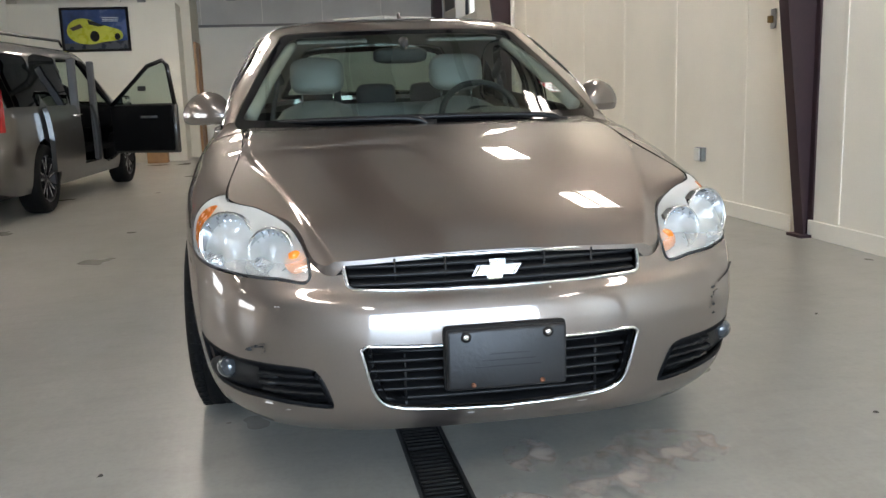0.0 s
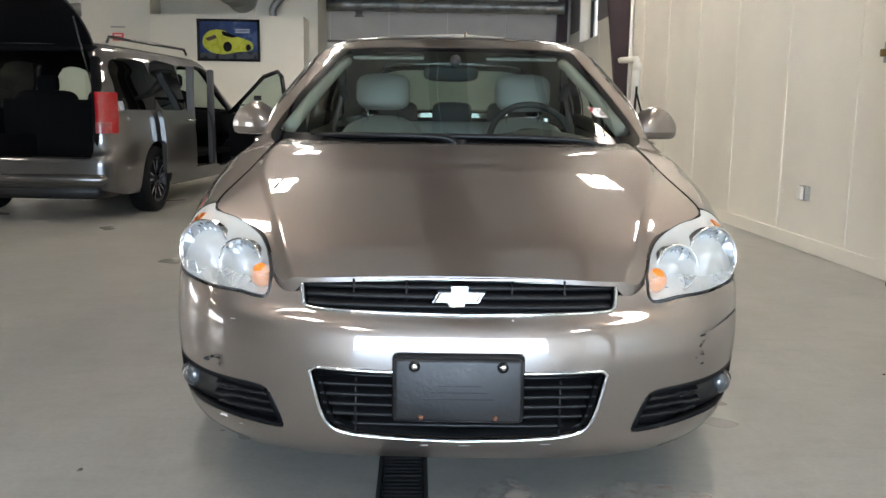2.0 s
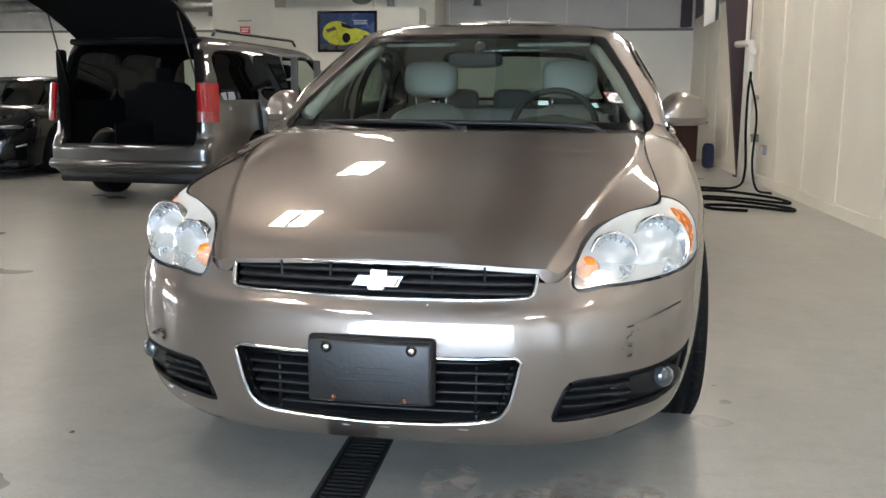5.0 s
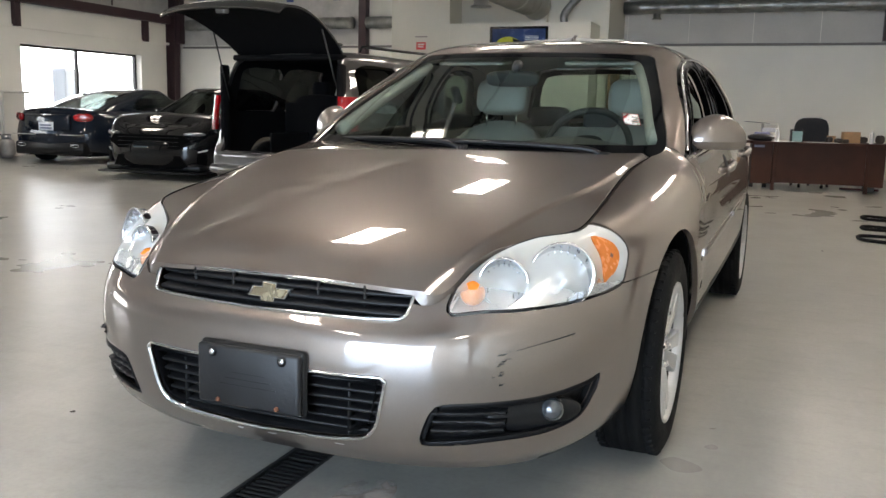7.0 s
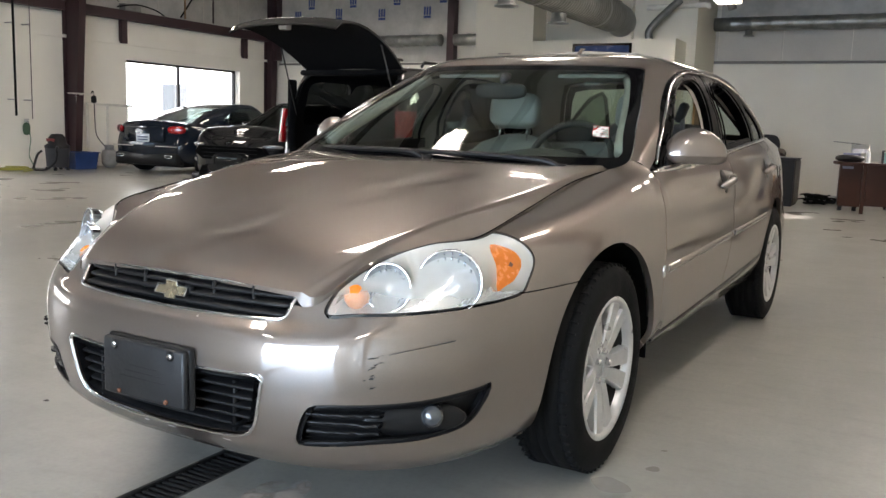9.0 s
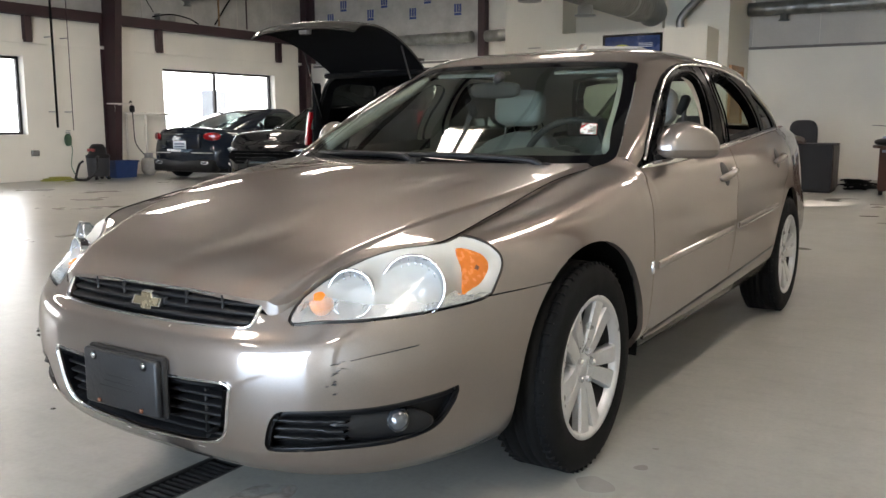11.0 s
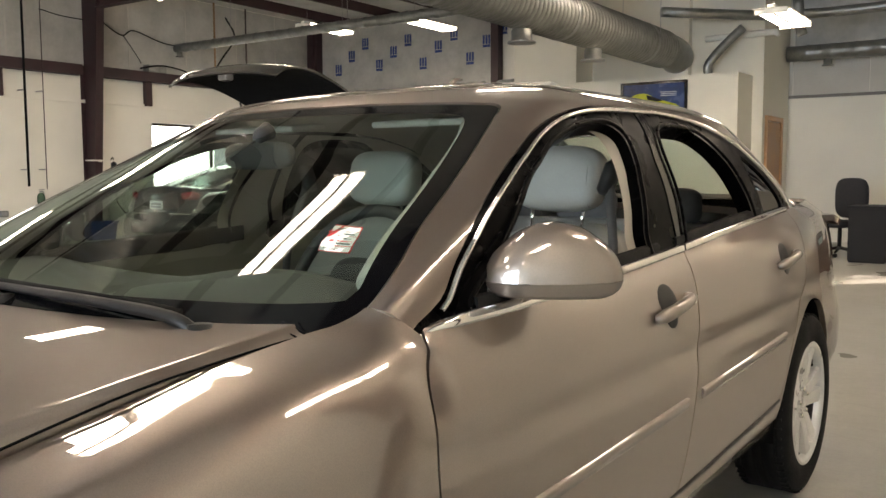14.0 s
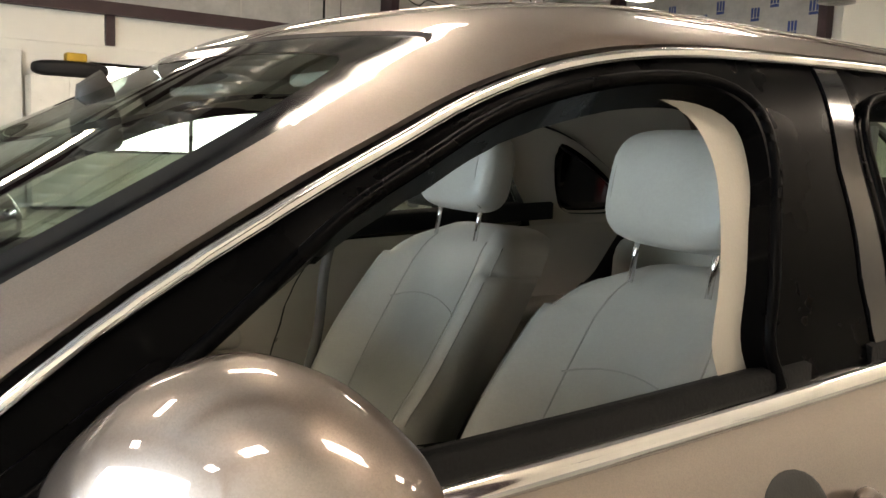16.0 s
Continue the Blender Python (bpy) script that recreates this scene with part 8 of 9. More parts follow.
for k in range(5):
    a = k * 2 * math.pi / 5 + 0.2
    bm = bmesh.new()
    tube(bm, [(0.02 * math.cos(a), 0.02 + 0.02 * math.sin(a), 0.12), (0.29 * math.cos(a), 0.02 + 0.29 * math.sin(a), 0.075)], [0.026, 0.015], 8)
    leg = part("base_arm", bm, PLASTIC, ch)
    bm = bmesh.new()
    lathe(bm, [(0.0, -0.02), (0.026, -0.02), (0.03, -0.012), (0.03, 0.012), (0.026, 0.02), (0.0, 0.02)], 14, "x", (0.29 * math.cos(a), 0.02 + 0.29 * math.sin(a), 0.030))
    part("castor", bm, PLASTIC, leg)

def desk_item(name, data, material, label, category, x, y, turn=0, group="", smooth=False):
    return solo(name, data, material, label, category, DK @ pose(x, y, 0, 0, 0, turn), group, "", smooth)


TEAL = mat("pale_teal_plastic", (0.30, 0.46, 0.46), 0.35, vary=0.1)
bx = thing("caddy", "pale teal desk caddy with a black frame", "box", DK @ pose(-0.33, -0.24, 0, 0, 0, 8))
part("bin", boxes((-0.075, 0.075, -0.05, 0.05, 0.006, 0.16), bevel=0.012), TEAL, bx, "pale teal bin", False)
part("frame", boxes((-0.09, -0.078, -0.055, 0.055, 0, 0.19), (0.078, 0.09, -0.055, 0.055, 0, 0.19), (-0.09, 0.09, -0.055, -0.045, 0.175, 0.19), bevel=0.003), PLASTIC, bx, "", False)
CARD = mat("cardboard", (0.34, 0.20, 0.10), 0.8, vary=0.12, scale=12)
desk_item("carton", boxes((-0.12, 0.12, -0.08, 0.08, 0, 0.17), bevel=0.004), CARD, "small brown cardboard box on the desk", "box", 0.46, -0.05, 6)
desk_item("carton", boxes((-0.06, 0.06, -0.06, 0.06, 0, 0.10), bevel=0.004), CARD, "small brown cardboard box on the desk", "box", 0.20, 0.05, -14)
bt = thing("bottle", "clear plastic bottle with a pale cap", "bottle", DK @ pose(0.74, -0.12, 0))
bm = bmesh.new()
lathe(bm, [(0.0, 0.0), (0.03, 0.0), (0.032, 0.01), (0.032, 0.13), (0.022, 0.16), (0.012, 0.175), (0.012, 0.19)], 20, "z")
part("body", bm, mat("milky_plastic", (0.55, 0.56, 0.55), 0.25, vary=0.05), bt)
bm = bmesh.new()
lathe(bm, [(0.014, 0.188), (0.014, 0.205), (0.0, 0.206)], 16, "z")
part("cap", bm, WHITEPVC, bt)
b2 = copy_thing(bt, DK @ pose(-0.60, -0.16, 0))
crate = thing("paper_tray", "heap of white and lilac papers in a tray", "papers", DK @ pose(-0.80, 0.05, 0, 0, 0, -6))
for k, (x, y, w, d, z, t, mt) in enumerate(((0.0, 0.0, 0.26, 0.2, 0.0, 3, PLASTIC), (-0.01, 0, 0.22, 0.17, 0.065, -5, mat("lilac_paper", (0.30, 0.31, 0.50), 0.6, vary=0.1)), (0.08, 0.0, 0.20, 0.16, 0.135, 9, mat("white_paper", (0.55, 0.57, 0.62), 0.6, vary=0.06)), (0.10, 0.02, 0.22, 0.18, 0.20, 14, mat("grey_paper", (0.50, 0.49, 0.45), 0.6, vary=0.06)))):
    bm = bmesh.new()
    box(bm, x - w / 2, x + w / 2, y - d / 2, y + d / 2, z, z + 0.064, 0.006, m=Matrix.Rotation(radians(t), 4, "Z"))
    part("stack", bm, mt, crate, "", False)
bm = bmesh.new()
box(bm, -0.30, 0.06, -0.12, 0.12, 0.268, 0.276, 0.003, m=pose(0, 0, 0, 0, 4, 10))
part("dark_folder", bm, DARKCAB, crate, "black folder on top", False)
cap = desk_item("cap", pillow(0, 0, 0.055, 0.20, 0.13, 0.055, 0.8), DARKCAB, "crumpled black cloth lying on the desk", "cloth", -0.84, -0.24, 10, "", True)
for x, y, t in ((-0.05, -0.22, 4), (0.12, -0.30, -8), (-0.52, -0.25, 12)):
    desk_item("sheet_of_paper", boxes((-0.105, 0.105, -0.148, 0.148, 0, 0.0015)), PAPER, "loose white sheet of paper on the desk", "paper", x, y, 90 + t, "papers on the desk")
MESSB = mat("dark_clutter", (0.03, 0.022, 0.018), 0.6, vary=0.3)
for x, y, sx, sy, sz in ((0.27, -0.22, 0.07, 0.04, 0.035), (0.36, -0.27, 0.05, 0.035, 0.03), (0.62, 0.0, 0.09, 0.06, 0.05), (0.86, -0.1, 0.06, 0.06, 0.065), (0.16, -0.05, 0.05, 0.04, 0.045)):
    desk_item("pouch", pillow(0, 0, sz, sx, sy, sz, 0.7), MESSB, "small dark bundle lying on the desk", "clutter", x, y, 20, "desk clutter", True)

cb = thing("cabinet", "low black melamine cabinet against the wall", "cabinet", BLD @ pose(-0.10, 13.25, 0))
part("body", boxes((-0.26, 0.20, -0.36, 0.36, 0.03, 0.73), bevel=0.004), DARKCAB, cb, "", False)
part("top", boxes((-0.275, 0.215, -0.375, 0.375, 0.731, 0.755), bevel=0.003), DARKCAB, cb, "", False)
part("plinth", boxes((-0.25, 0.19, -0.34, 0.34, 0.0, 0.029)), DARKCAB, cb, "", False)
part("door", boxes((0.201, 0.216, -0.34, 0.34, 0.05, 0.715), bevel=0.003), mat("cabinet_side", (0.035, 0.022, 0.018), 0.45, vary=0.15), cb, "", False)
ch2 = copy_thing(ch, BLD @ pose(-0.62, 13.75, 0, 0, 0, -30))

# cable heap along the rear wall
cbl = thing("cable_heap", "tangled heap of black cables on the floor", "cables", BLD @ pose(0.45, 13.9, 0))
rnd = random.Random(4)
for k in range(14):
    bm = bmesh.new()
    cx, cy = -0.22 + 0.5 * rnd.random(), -0.1 + 0.2 * rnd.random()
    ra, rb, ph = 0.12 + 0.12 * rnd.random(), 0.07 + 0.06 * rnd.random(), rnd.random() * 6
    pts = [(cx + ra * math.cos(a + ph), cy + rb * math.sin(a + ph), 0.012 + 0.011 * k + 0.008 * math.sin(3 * a + k)) for a in np.linspace(0, 6.283, 22, False)]
    tube(bm, pts, 0.011, 6, closed=True)
    part("cable_loop", bm, RUBBER, cbl)

bk = thing("bucket", "small white plastic bucket on the floor", "bucket", BLD @ pose(2.52, 13.0, 0))
bm = bmesh.new()
lathe(bm, [(0.0, 0.004), (0.07, 0.004), (0.072, 0.0), (0.09, 0.17), (0.096, 0.175), (0.096, 0.185), (0.086, 0.185), (0.068, 0.012), (0.0, 0.012)], 28, "z")
part("body", bm, WHITEPVC, bk)
bag = solo("canvas_bag", pillow(0, 0, 0.20, 0.09, 0.12, 0.20, 0.5), mat("navy_canvas", (0.012, 0.016, 0.05), 0.8, vary=0.2), "upright dark navy bag against the wall", "bag", BLD @ pose(2.86, 12.6, 0), smooth=True)
solo("red_board", boxes((-0.28, 0.28, -0.05, 0.05, 0, 0.03), bevel=0.004), mat("dull_red", (0.10, 0.02, 0.02), 0.6, vary=0.2), "flat dull red board lying on the floor", "board", BLD @ pose(2.40, 13.25, 0))
for x, y, t, ln in ((1.02, 11.2, 8, 0.42), (1.9, 10.1, -20, 0.10), (0.95, 9.6, 15, 0.2)):
    solo("floor_strap", boxes((-ln / 2, ln / 2, -0.012, 0.012, 0, 0.006), bevel=0.002), mat("strap_brown", (0.05, 0.03, 0.025), 0.8), "thin dark strap lying on the floor", "strap", BLD @ pose(x, y, 0, 0, 0, t), "floor straps")

# ---- right wall: hose, pipes, outlets ----
def wall_outlet(at, label):
    t = thing("wall_outlet", label, "outlet", at)
    part("box", boxes((-0.055, 0.055, -0.05, 0.0, -0.06, 0.06), bevel=0.005), GALV, t, "grey metal box", False)
    part("cover", boxes((-0.045, 0.045, -0.072, -0.051, -0.055, 0.055), bevel=0.008), WHITEPVC, t, "white flap cover", False)
    return t


o = wall_outlet(BLD @ pose(XR - 0.001, 4.83, 0.47, 0, 0, -90), "grey wall outlet box with a white flap")
copy_thing(o, BLD @ pose(XR - 0.001, 9.56, 0.46, 0, 0, -90))
o2 = thing("wall_outlet", "grey metal outlet box on the white wall", "outlet", BLD @ pose(XL + 0.001, 8.52, 0.52, 0, 0, 90))
part("box", boxes((-0.075, 0.075, -0.05, 0.0, -0.055, 0.055), bevel=0.005), GALV, o2, "", False)
part("socket", boxes((-0.055, 0.055, -0.056, -0.051, -0.035, 0.035), bevel=0.003), STEEL, o2, "", False)
hg = thing("wall_switch", "small tarnished metal latch plate on the wall", "fixture", BLD @ pose(XR - 0.009, 3.78, 1.52, 0, 0, -90))
part("plate", boxes((-0.03, 0.03, -0.012, 0, -0.07, 0.07), bevel=0.003), STEEL, hg, "", False)
part("catch", boxes((-0.012, 0.012, -0.05, -0.0125, -0.03, 0.02), bevel=0.004), mat("brass_tarnished", (0.22, 0.15, 0.06), 0.5, 0.7), hg, "tarnished brass catch", False)

pv = thing("drain_pipes", "white plastic pipes with elbows against the wall", "pipes", BLD)
for pts, r in (([(2.86, 9.72, 0.0), (2.86, 9.72, 1.75), (2.86, 9.78, 1.82), (2.86, 10.7, 1.86)], 0.045), ([(2.97, 9.90, 0.0), (2.97, 9.90, 0.62)], 0.075), ([(2.86, 9.78, 1.12), (3.02, 10.05, 1.13), (3.03, 10.6, 1.13)], 0.040), ([(2.98, 10.62, 0.0), (2.98, 10.62, 3.2)], 0.030)):
    bm = bmesh.new()
    tube(bm, pts, r, 16)
    part("pipe", bm, WHITEPVC, pv)
for x, y, z, r in ((2.86, 9.72, 0.58, 0.055), (2.86, 9.74, 1.12, 0.056), (2.86, 9.72, 1.72, 0.055), (2.97, 9.90, 0.60, 0.085)):
    bm = bmesh.new()
    tube(bm, [(x, y, z - 0.05), (x, y, z + 0.05)], r, 18)
    part("coupling", bm, WHITEPVC if r < 0.08 else GALV, pv)

hs = thing("air_hose", "black rubber hose in loose loops on the floor", "hose", BLD)
bm = bmesh.new()
pts = [(2.30, 6.70, 0.016), (1.98, 6.84, 0.016), (1.98, 7.12, 0.018), (2.32, 7.05, 0.022), (2.72, 6.72, 0.022), (2.72, 7.05, 0.020), (2.30, 7.62, 0.016), (2.05, 7.75, 0.016), (2.10, 7.98, 0.018), (2.45, 7.75, 0.024), (2.85, 7.35, 0.024),
       (2.80, 7.85, 0.03), (2.45, 8.55, 0.02), (2.15, 8.72, 0.016), (2.17, 9.02, 0.018), (2.60, 8.95, 0.03), (2.74, 9.1, 0.20), (2.77, 9.35, 0.75), (2.80, 9.5, 1.2), (2.84, 9.62, 1.38), (2.85, 9.66, 1.45)]
tube(bm, [tuple(p) for p in curve(pts, 7)], 0.016, 8)
part("hose", bm, RUBBER, hs)
bm = bmesh.new()
tube(bm, [tuple(p) for p in curve([(2.84, 8.1, 0.05), (2.78, 8.6, 0.055), (2.80, 9.0, 0.35), (2.88, 9.30, 0.9), (2.85, 9.62, 1.35)], 8)], 0.014, 8)
part("hose_return", bm, RUBBER, hs)

# ---- left wall: vacuum, bins, tank, rack, conduits ----
vc = thing("shop_vacuum", "black and grey shop vacuum with a coiled hose", "vacuum", BLD @ pose(-12.55, 9.35, 0))
bm = bmesh.new()
lathe(bm, [(0.0, 0.06), (0.19, 0.06), (0.20, 0.08), (0.215, 0.40), (0.22, 0.42), (0.0, 0.42)], 28, "z")
part("tank", bm, mat("vacuum_grey", (0.04, 0.042, 0.05), 0.4, vary=0.15), vc)
bm = bmesh.new()
lathe(bm, [(0.225, 0.42), (0.225, 0.47), (0.17, 0.50), (0.15, 0.62), (0.10, 0.68), (0.0, 0.69)], 28, "z")
part("motor_head", bm, PLASTIC, vc)
part("top_band", boxes((-0.11, 0.11, -0.16, -0.13, 0.54, 0.60), bevel=0.01), mat("vacuum_red", (0.22, 0.02, 0.02), 0.4), vc, "dull red switch band", False)
for a in (0.6, 2.2, 3.8, 5.4):
    bm = bmesh.new()
    lathe(bm, [(0.0, -0.02), (0.03, -0.02), (0.03, 0.02), (0.0, 0.02)], 14, "x", (0.19 * math.cos(a), 0.19 * math.sin(a), 0.030))
    c1 = part("castor", bm, PLASTIC, vc)
    bm = bmesh.new()
    tube(bm, [(0.19 * math.cos(a), 0.19 * math.sin(a), 0.03), (0.17 * math.cos(a), 0.17 * math.sin(a), 0.08)], 0.02, 8)
    part("stem", bm, PLASTIC, c1)
bm = bmesh.new()
tube(bm, [tuple(p) for p in curve([(0.16, -0.12, 0.45), (0.30, -0.25, 0.42), (0.34, -0.30, 0.20), (0.20, -0.42, 0.03), (-0.1, -0.45, 0.025), (-0.30, -0.30, 0.04), (-0.26, -0.24, 0.28), (-0.16, -0.22, 0.36)], 8)], 0.022, 8)
part("hose", bm, PLASTIC, vc)
BINBLUE = mat("blue_plastic", (0.025, 0.055, 0.17), 0.4, vary=0.12)
bn = thing("tote_bin", "blue plastic tote bin against the wall", "bin", BLD @ pose(-12.72, 10.0, 0))
bm = bmesh.new()
v = [bm.verts.new(p) for p in ((-0.17, -0.24, 0), (0.17, -0.24, 0), (0.17, 0.24, 0), (-0.17, 0.24, 0), (-0.2, -0.28, 0.33), (0.2, -0.28, 0.33), (0.2, 0.28, 0.33), (-0.2, 0.28, 0.33))]
for q in ((3, 2, 1, 0), (0, 1, 5, 4), (1, 2, 6, 5), (2, 3, 7, 6), (3, 0, 4, 7)):
    bm.faces.new([v[k] for k in q])
part("body", bm, BINBLUE, bn, "", False)
part("rim", boxes((-0.215, -0.195, -0.295, 0.295, 0.31, 0.335), (0.195, 0.215, -0.295, 0.295, 0.31, 0.335), (-0.195, 0.195, -0.295, -0.275, 0.31, 0.335), (-0.195, 0.195, 0.275, 0.295, 0.31, 0.335)), BINBLUE, bn, "", False)
part("contents", boxes((-0.18, 0.18, -0.26, 0.26, 0.22, 0.25)), DARKCAB, bn, "", False)
tk = thing("gas_cylinder", "grey white gas cylinder with a valve collar", "cylinder", BLD @ pose(-12.85, 10.82, 0))
bm = bmesh.new()
lathe(bm, [(0.0, 0.03), (0.11, 0.03), (0.15, 0.07), (0.155, 0.12), (0.155, 0.28), (0.14, 0.34), (0.06, 0.38), (0.0, 0.385)], 28, "z")
part("vessel", bm, mat("tank_paint", (0.38, 0.36, 0.33), 0.5, vary=0.2, stain=0.4, stain_col=(0.2, 0.12, 0.07)), tk)
bm = bmesh.new()
lathe(bm, [(0.10, 0.0), (0.105, 0.0), (0.105, 0.06), (0.10, 0.06)], 24, "z")
part("foot_ring", bm, STEEL, tk)
bm = bmesh.new()
lathe(bm, [(0.085, 0.355), (0.09, 0.355), (0.09, 0.46), (0.085, 0.46)], 24, "z")
part("collar", bm, STEEL, tk)
bm = bmesh.new()
tube(bm, [(0, 0, 0.37), (0, 0, 0.44)], 0.018, 10)
part("valve", bm, mat("valve_brass", (0.35, 0.25, 0.10), 0.4, 0.8), tk)
rk = thing("pipe_rack", "white plastic pipe frame standing by the wall", "rack", BLD @ pose(-13.12, 0, 0))
for y in (10.52, 11.02, 11.55):
    bm = bmesh.new()
    tube(bm, [(0, y, 0), (0, y, 1.27)], 0.028 if y < 11.5 else 0.018, 12)
    part("upright", bm, WHITEPVC, rk)
bm = bmesh.new()
tube(bm, [(0, 10.5, 1.285), (0, 11.68, 1.27)], 0.026, 12)
part("top_bar", bm, WHITEPVC, rk)
sb = thing("bracket_shelf", "small white bracket shelf on the column", "shelf", BLD @ pose(XL, 10.2, 1.47))
part("board", boxes((0.277, 0.50, -0.22, 0.24, -0.012, 0.012), bevel=0.003), WHITEPVC, sb, "", False)
part("bracket", boxes((0.277, 0.295, -0.02, 0.02, -0.18, -0.0125), (0.295, 0.44, -0.02, 0.02, -0.03, -0.0125)), WHITEPVC, sb, "", False)
hk = thing("hung_cord", "black cord hanging from the shelf", "cord", BLD)
bm = bmesh.new()
tube(bm, [tuple(p) for p in curve([(-12.9, 10.42, 1.46), (-12.86, 10.46, 1.52), (-12.86, 10.48, 1.2), (-12.9, 10.52, 0.95), (-12.95, 10.60, 0.65), (-12.9, 10.8, 0.38)], 6)], 0.010, 6)
part("cord", bm, RUBBER, hk)
part("plug", boxes((-12.90, -12.82, 10.42, 10.52, 1.30, 1.44), bevel=0.02), PLASTIC, hk)
cd = thing("wall_conduits", "thin dark conduits running down the wall", "conduit", BLD)
for y, z0, z1, r, mt in ((8.89, 1.0, ZC - 0.03, 0.022, RUBBER), (9.23, 0.95, ZC - 0.03, 0.008, PURLIN), (13.2, 3.28, ZC - 0.03, 0.02, mat("raw_timber", (0.30, 0.18, 0.09), 0.7, vary=0.15)), (14.1, 3.28, ZC - 0.03, 0.018, PURLIN)):
    bm = bmesh.new()
    tube(bm, [(XL + 0.23, y, z0), (XL + 0.23, y, z1)], r, 8)
    part("conduit", bm, mt, cd)
for y in (8.89, 9.23):
    for z in (1.3, 2.7):
        part("clip", boxes((XL + 0.002, XL + 0.235, y - 0.012, y + 0.012, z - 0.01, z + 0.01)), STEEL, cd, "", False)
wc = thing("wall_cables", "sagging grey cables along the upper wall", "cables", BLD)
for pts, r in (([(-13.1, 9.23, 4.15), (-13.05, 9.6, 4.08), (-13.0, 10.05, 4.06)], 0.010), ([(-13.0, 10.4, 4.10), (-13.1, 10.7, 3.98), (-13.1, 10.95, 3.9), (-13.1, 11.2, 4.02), (-13.1, 11.9, 3.86), (-13.1, 12.6, 3.84)], 0.012), ([(-13.1, 10.95, 3.9), (-13.1, 11.2, 3.6), (-13.1, 11.35, 3.4)], 0.008), ([(-13.05, 13.5, 4.6), (-13.05, 13.75, 4.2), (-13.08, 13.4, 3.7), (-13.1, 13.1, 3.3)], 0.018), ([(-13.08, 11.3, 3.30), (-13.08, 11.8, 3.40), (-13.08, 12.3, 3.36), (-13.1, 12.6, 3.27)], 0.016)):
    bm = bmesh.new()
    tube(bm, [tuple(p) for p in curve(pts, 6)], r, 6)
    part("cable", bm, RUBBER, wc)
jb = thing("junction_box", "grey metal junction box lying on the girt", "box", BLD @ pose(-13.17, 11.72, 3.2552))
part("body", boxes((-0.09, 0.09, -0.22, 0.22, 0, 0.13), bevel=0.008), GALV, jb, "", False)
part("lid", boxes((-0.095, 0.095, -0.225, 0.225, 0.131, 0.14), bevel=0.003), STEEL, jb, "", False)
yh = thing("garden_hose", "yellow and green hose in a loose coil", "hose", BLD @ pose(-12.7, 8.55, 0))
bm = bmesh.new()
tube(bm, [(0.24 * math.cos(a) * (1 - 0.02 * a), 0.34 * math.sin(a) * (1 - 0.02 * a), 0.012 + 0.004 * a) for a in np.linspace(0, 16, 70)], 0.011, 6)
part("coil", bm, mat("hose_yellow", (0.34, 0.33, 0.05), 0.5, vary=0.15), yh)
bm = bmesh.new()
tube(bm, [tuple(p) for p in curve([(0.2, 0.1, 0.012), (-0.1, 0.5, 0.012), (-0.42, 0.62, 0.25), (-0.45, 0.68, 0.60), (-0.5, 0.62, 0.85)], 8)], 0.010, 6)
part("feed", bm, mat("hose_green", (0.10, 0.20, 0.12), 0.5, vary=0.15), yh)
tp = thing("wall_tap", "wall tap with a hanging green cloth", "tap", BLD @ pose(XL + 0.002, 9.22, 0.9))
bm = bmesh.new()
tube(bm, [(0, 0, 0), (0.10, 0, 0), (0.12, 0, -0.05)], 0.016, 10)
part("spout", bm, STEEL, tp)
part("handle", boxes((0.06, 0.08, -0.05, 0.05, 0.03, 0.045), bevel=0.004), STEEL, tp, "", False)
part("rag", pillow(0.12, -0.05, -0.14, 0.05, 0.07, 0.12, 0.8), mat("green_cloth", (0.05, 0.10, 0.06), 0.8, vary=0.25), tp, "dark green rag")

# notices on the far cabinet side and a stack of boxes by the office door
st = thing("supply_stack", "stack of small cartons by the office corner", "boxes", BLD @ pose(-2.62, 13.7, 0))
for k, mt in enumerate((CARD, mat("red_carton", (0.35, 0.05, 0.04), 0.6), mat("white_carton", (0.55, 0.53, 0.48), 0.6), CARD)):
    part("carton", boxes((-0.17, 0.17, -0.12, 0.12, 0.2 * k, 0.2 * k + 0.197), bevel=0.004), mt, st, "", False)

# tall cabinet by the side window with a bag and a yellow case on it
tc = thing("storage_cabinet", "tall white metal storage cabinet by the wall", "cabinet", BLD @ pose(-13.0, 4.5, 0))
part("body", boxes((-0.26, 0.20, -0.55, 0.55, 0.05, 2.02), bevel=0.006), WHITEPVC, tc, "", False)
part("plinth", boxes((-0.24, 0.17, -0.52, 0.52, 0.0, 0.049)), DARKCAB, tc, "", False)
for sy in (-1, 1):
    d = part("door", boxes((0.201, 0.22, min(sy * 0.004, sy * 0.545), max(sy * 0.004, sy * 0.545), 0.07, 2.0), bevel=0.004), WHITEPVC, tc, "", False)
    part("handle", boxes((0.2205, 0.245, sy * 0.06 - 0.01, sy * 0.06 + 0.01, 0.95, 1.10), bevel=0.004), STEEL, d, "", False)
solo("duffel_bag", pillow(0, 0, 0.125, 0.20, 0.56, 0.125, 0.6), DARKCAB, "black duffel bag lying on the tall cabinet", "bag", BLD @ pose(-12.98, 4.55, 2.02), smooth=True)
solo("yellow_case", boxes((-0.12, 0.12, -0.15, 0.15, 0, 0.13), bevel=0.02), mat("case_yellow", (0.55, 0.33, 0.03), 0.45, vary=0.15), "small yellow plastic case on the black bag", "case", BLD @ pose(-12.96, 4.62, 2.262))
solo("leaning_board", boxes((-0.02, 0.02, -0.16, 0.16, 0, 2.4), bevel=0.004), WHITEPVC, "white board standing against the wall", "board", BLD @ pose(-13.2, 3.74, 0))

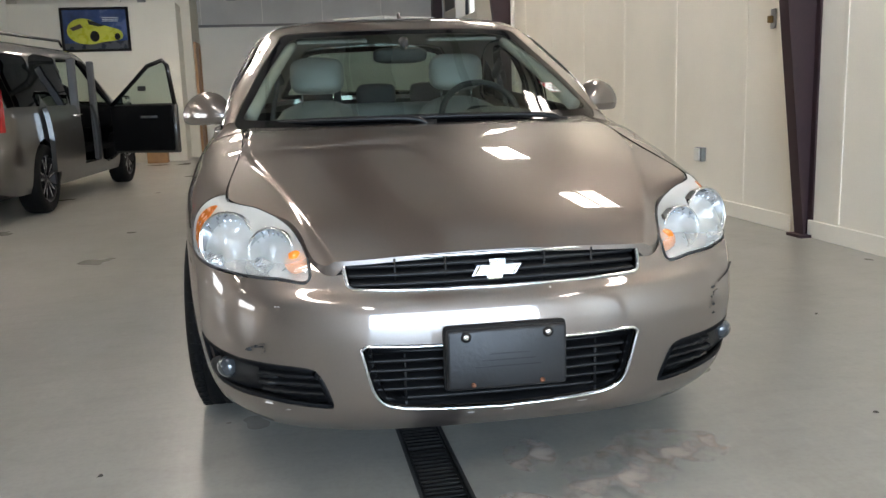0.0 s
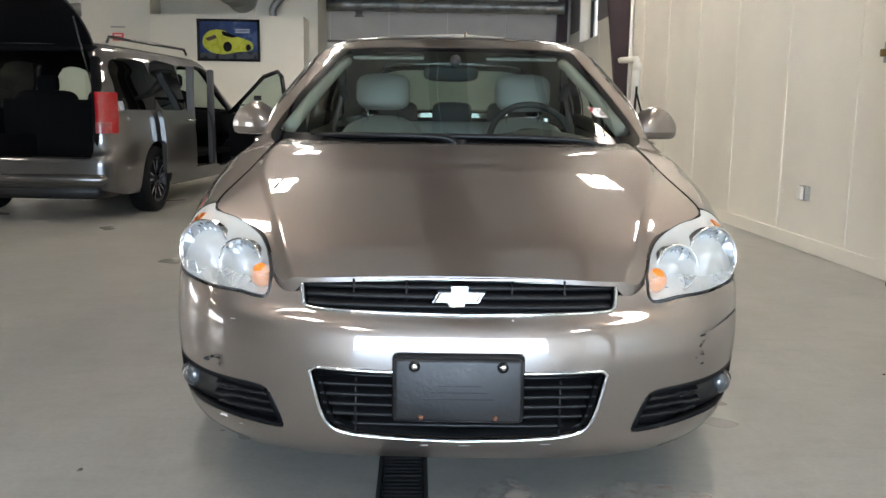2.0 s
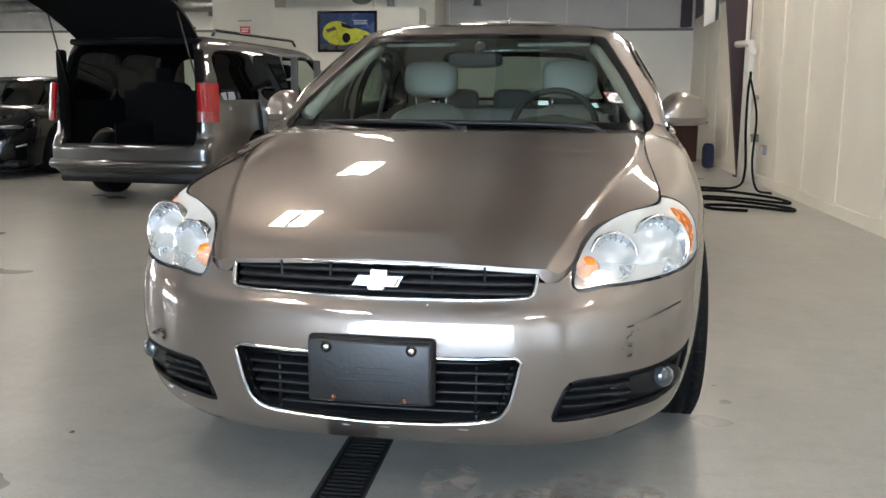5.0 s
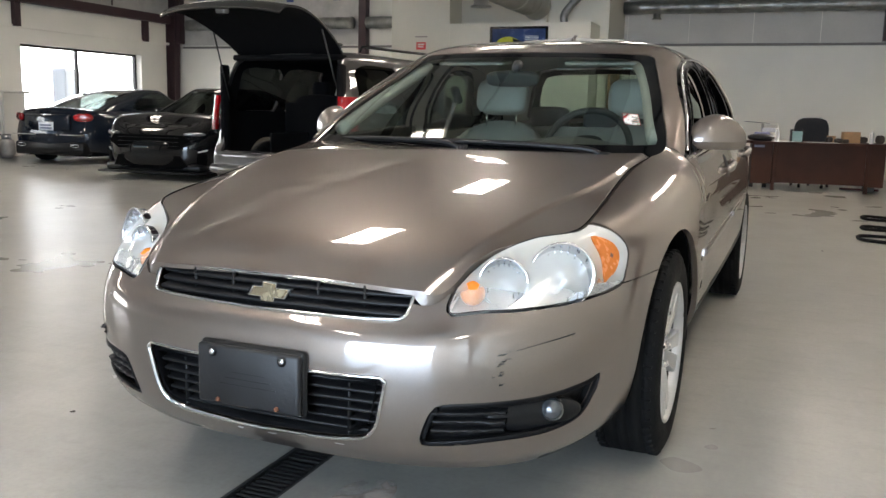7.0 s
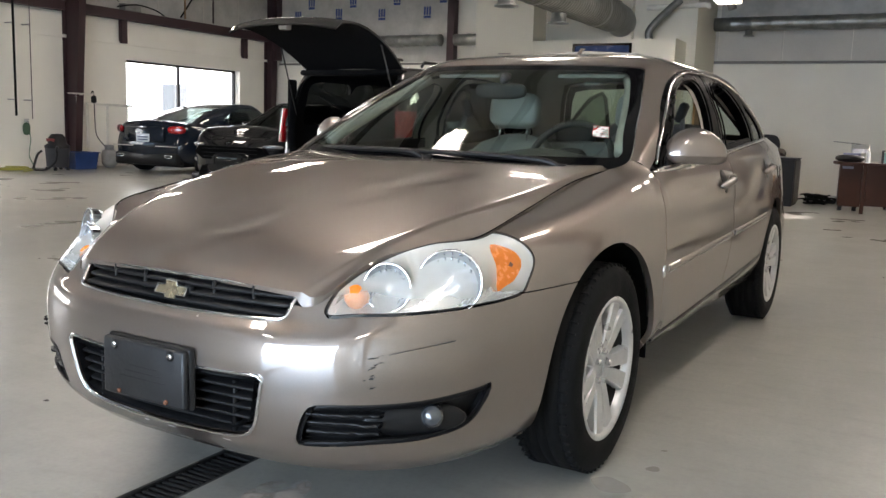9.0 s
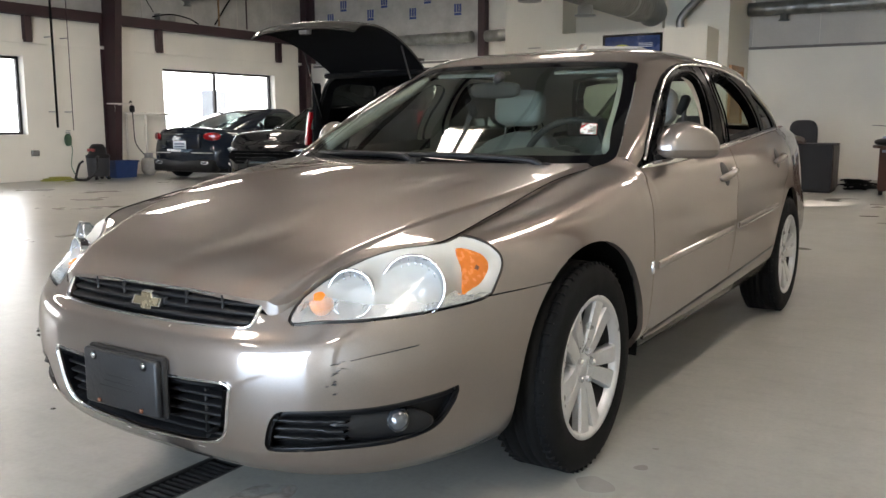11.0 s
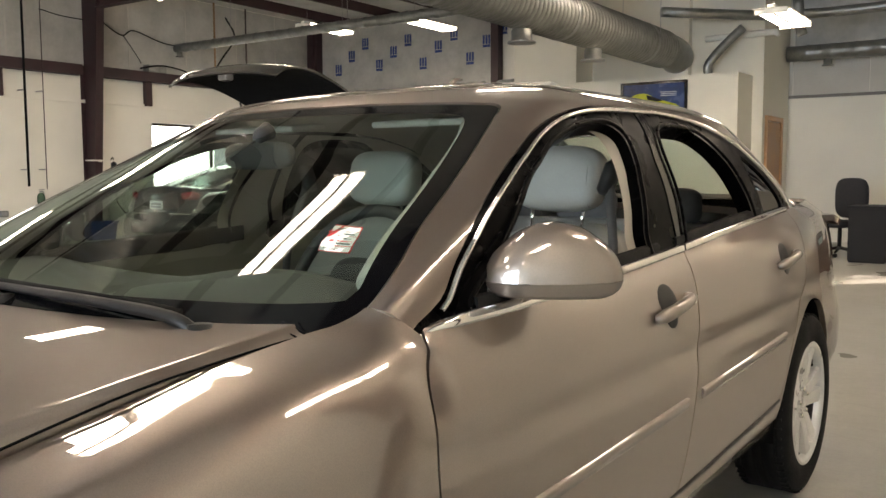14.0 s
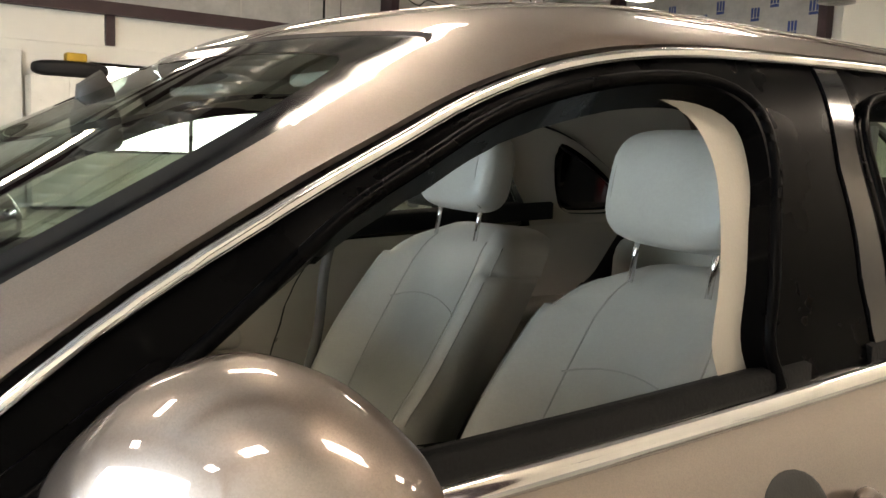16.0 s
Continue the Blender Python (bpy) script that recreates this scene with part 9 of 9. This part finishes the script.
# grey metal cabinet standing in the bright yard beyond the far window
uc = thing("utility_cabinet", "grey metal utility cabinet out in the yard", "cabinet", BLD @ pose(-19.3, 19.0, -0.2))
part("body", boxes((-0.25, 0.25, -0.31, 0.31, 0.1, 2.3), bevel=0.01), mat("cabinet_grey", (0.22, 0.24, 0.27), 0.5, vary=0.1), uc, "", False)
part("plinth", boxes((-0.3, 0.3, -0.35, 0.35, 0.0, 0.1)), CONCRETE, uc, "", False)
part("door", boxes((0.251, 0.265, -0.28, 0.28, 0.2, 2.2), bevel=0.004), mat("cabinet_door_grey", (0.20, 0.22, 0.25), 0.5, vary=0.1), uc, "", False)

# ---- lamps under the roof ----
def strip_lamp(at, drop):
    t = thing("ceiling_lamp", "white twin-strip fluorescent lamp hanging on wires", "lamp", at, "strip lamps under the roof")
    bm = bmesh.new()
    box(bm, -0.20, 0.20, -0.63, 0.63, 0.035, 0.05, 0.004)
    box(bm, -0.05, 0.05, -0.63, 0.63, 0.05, 0.09, 0.008)
    part("housing", bm, WHITEPVC, t)
    # added bar that hides the lit housing, so the gap between diffusers stays dark
    part("gap_blocker", boxes((-0.021, 0.021, -0.62, 0.62, -0.004, 0.034), bevel=0.004), WHITEPVC, t, "", False)
    for sx in (-0.1, 0.1):
        bm = bmesh.new()
        box(bm, sx - 0.076, sx + 0.076, -0.6, 0.6, 0.0, 0.03, 0.012)
        part("diffuser", bm, TUBE, t, "glowing white diffuser", False)
    for y in (-0.5, 0.5):
        bm = bmesh.new()
        tube(bm, [(0, y, 0.09), (0, y, drop)], 0.003, 5)
        part("wire", bm, STEEL, t)
        bm = bmesh.new()
        box(bm, -0.19, 0.19, y * 1.22 - 0.012, y * 1.22 + 0.012, -0.02, 0.036)
        part("end_holder", bm, WHITEPVC, t, "", False)
    return t


LZ = 3.95
SPOTS = [(2.1, 3.3), (2.1, 7.0), (2.1, 10.5), (2.1, -0.4), (2.1, -4.1), (-1.8, 2.9), (-1.8, 6.5), (-1.8, 10.1), (-1.8, -0.7), (-1.8, -4.3),
         (-7.7, 5.8), (-7.8, 9.8), (-7.8, 13.8), (-7.7, 1.8), (-9.7, 4.8), (-9.7, 8.7), (-9.7, 13.0), (-9.7, 0.6)]
lamp = strip_lamp(BLD @ pose(*SPOTS[0], LZ), ZC - LZ)
for x, y in SPOTS[1:]:
    copy_thing(lamp, BLD @ pose(x, y, LZ))
strip_lamp(BLD @ pose(-0.96, 11.62, 3.07), ZC - 3.07)
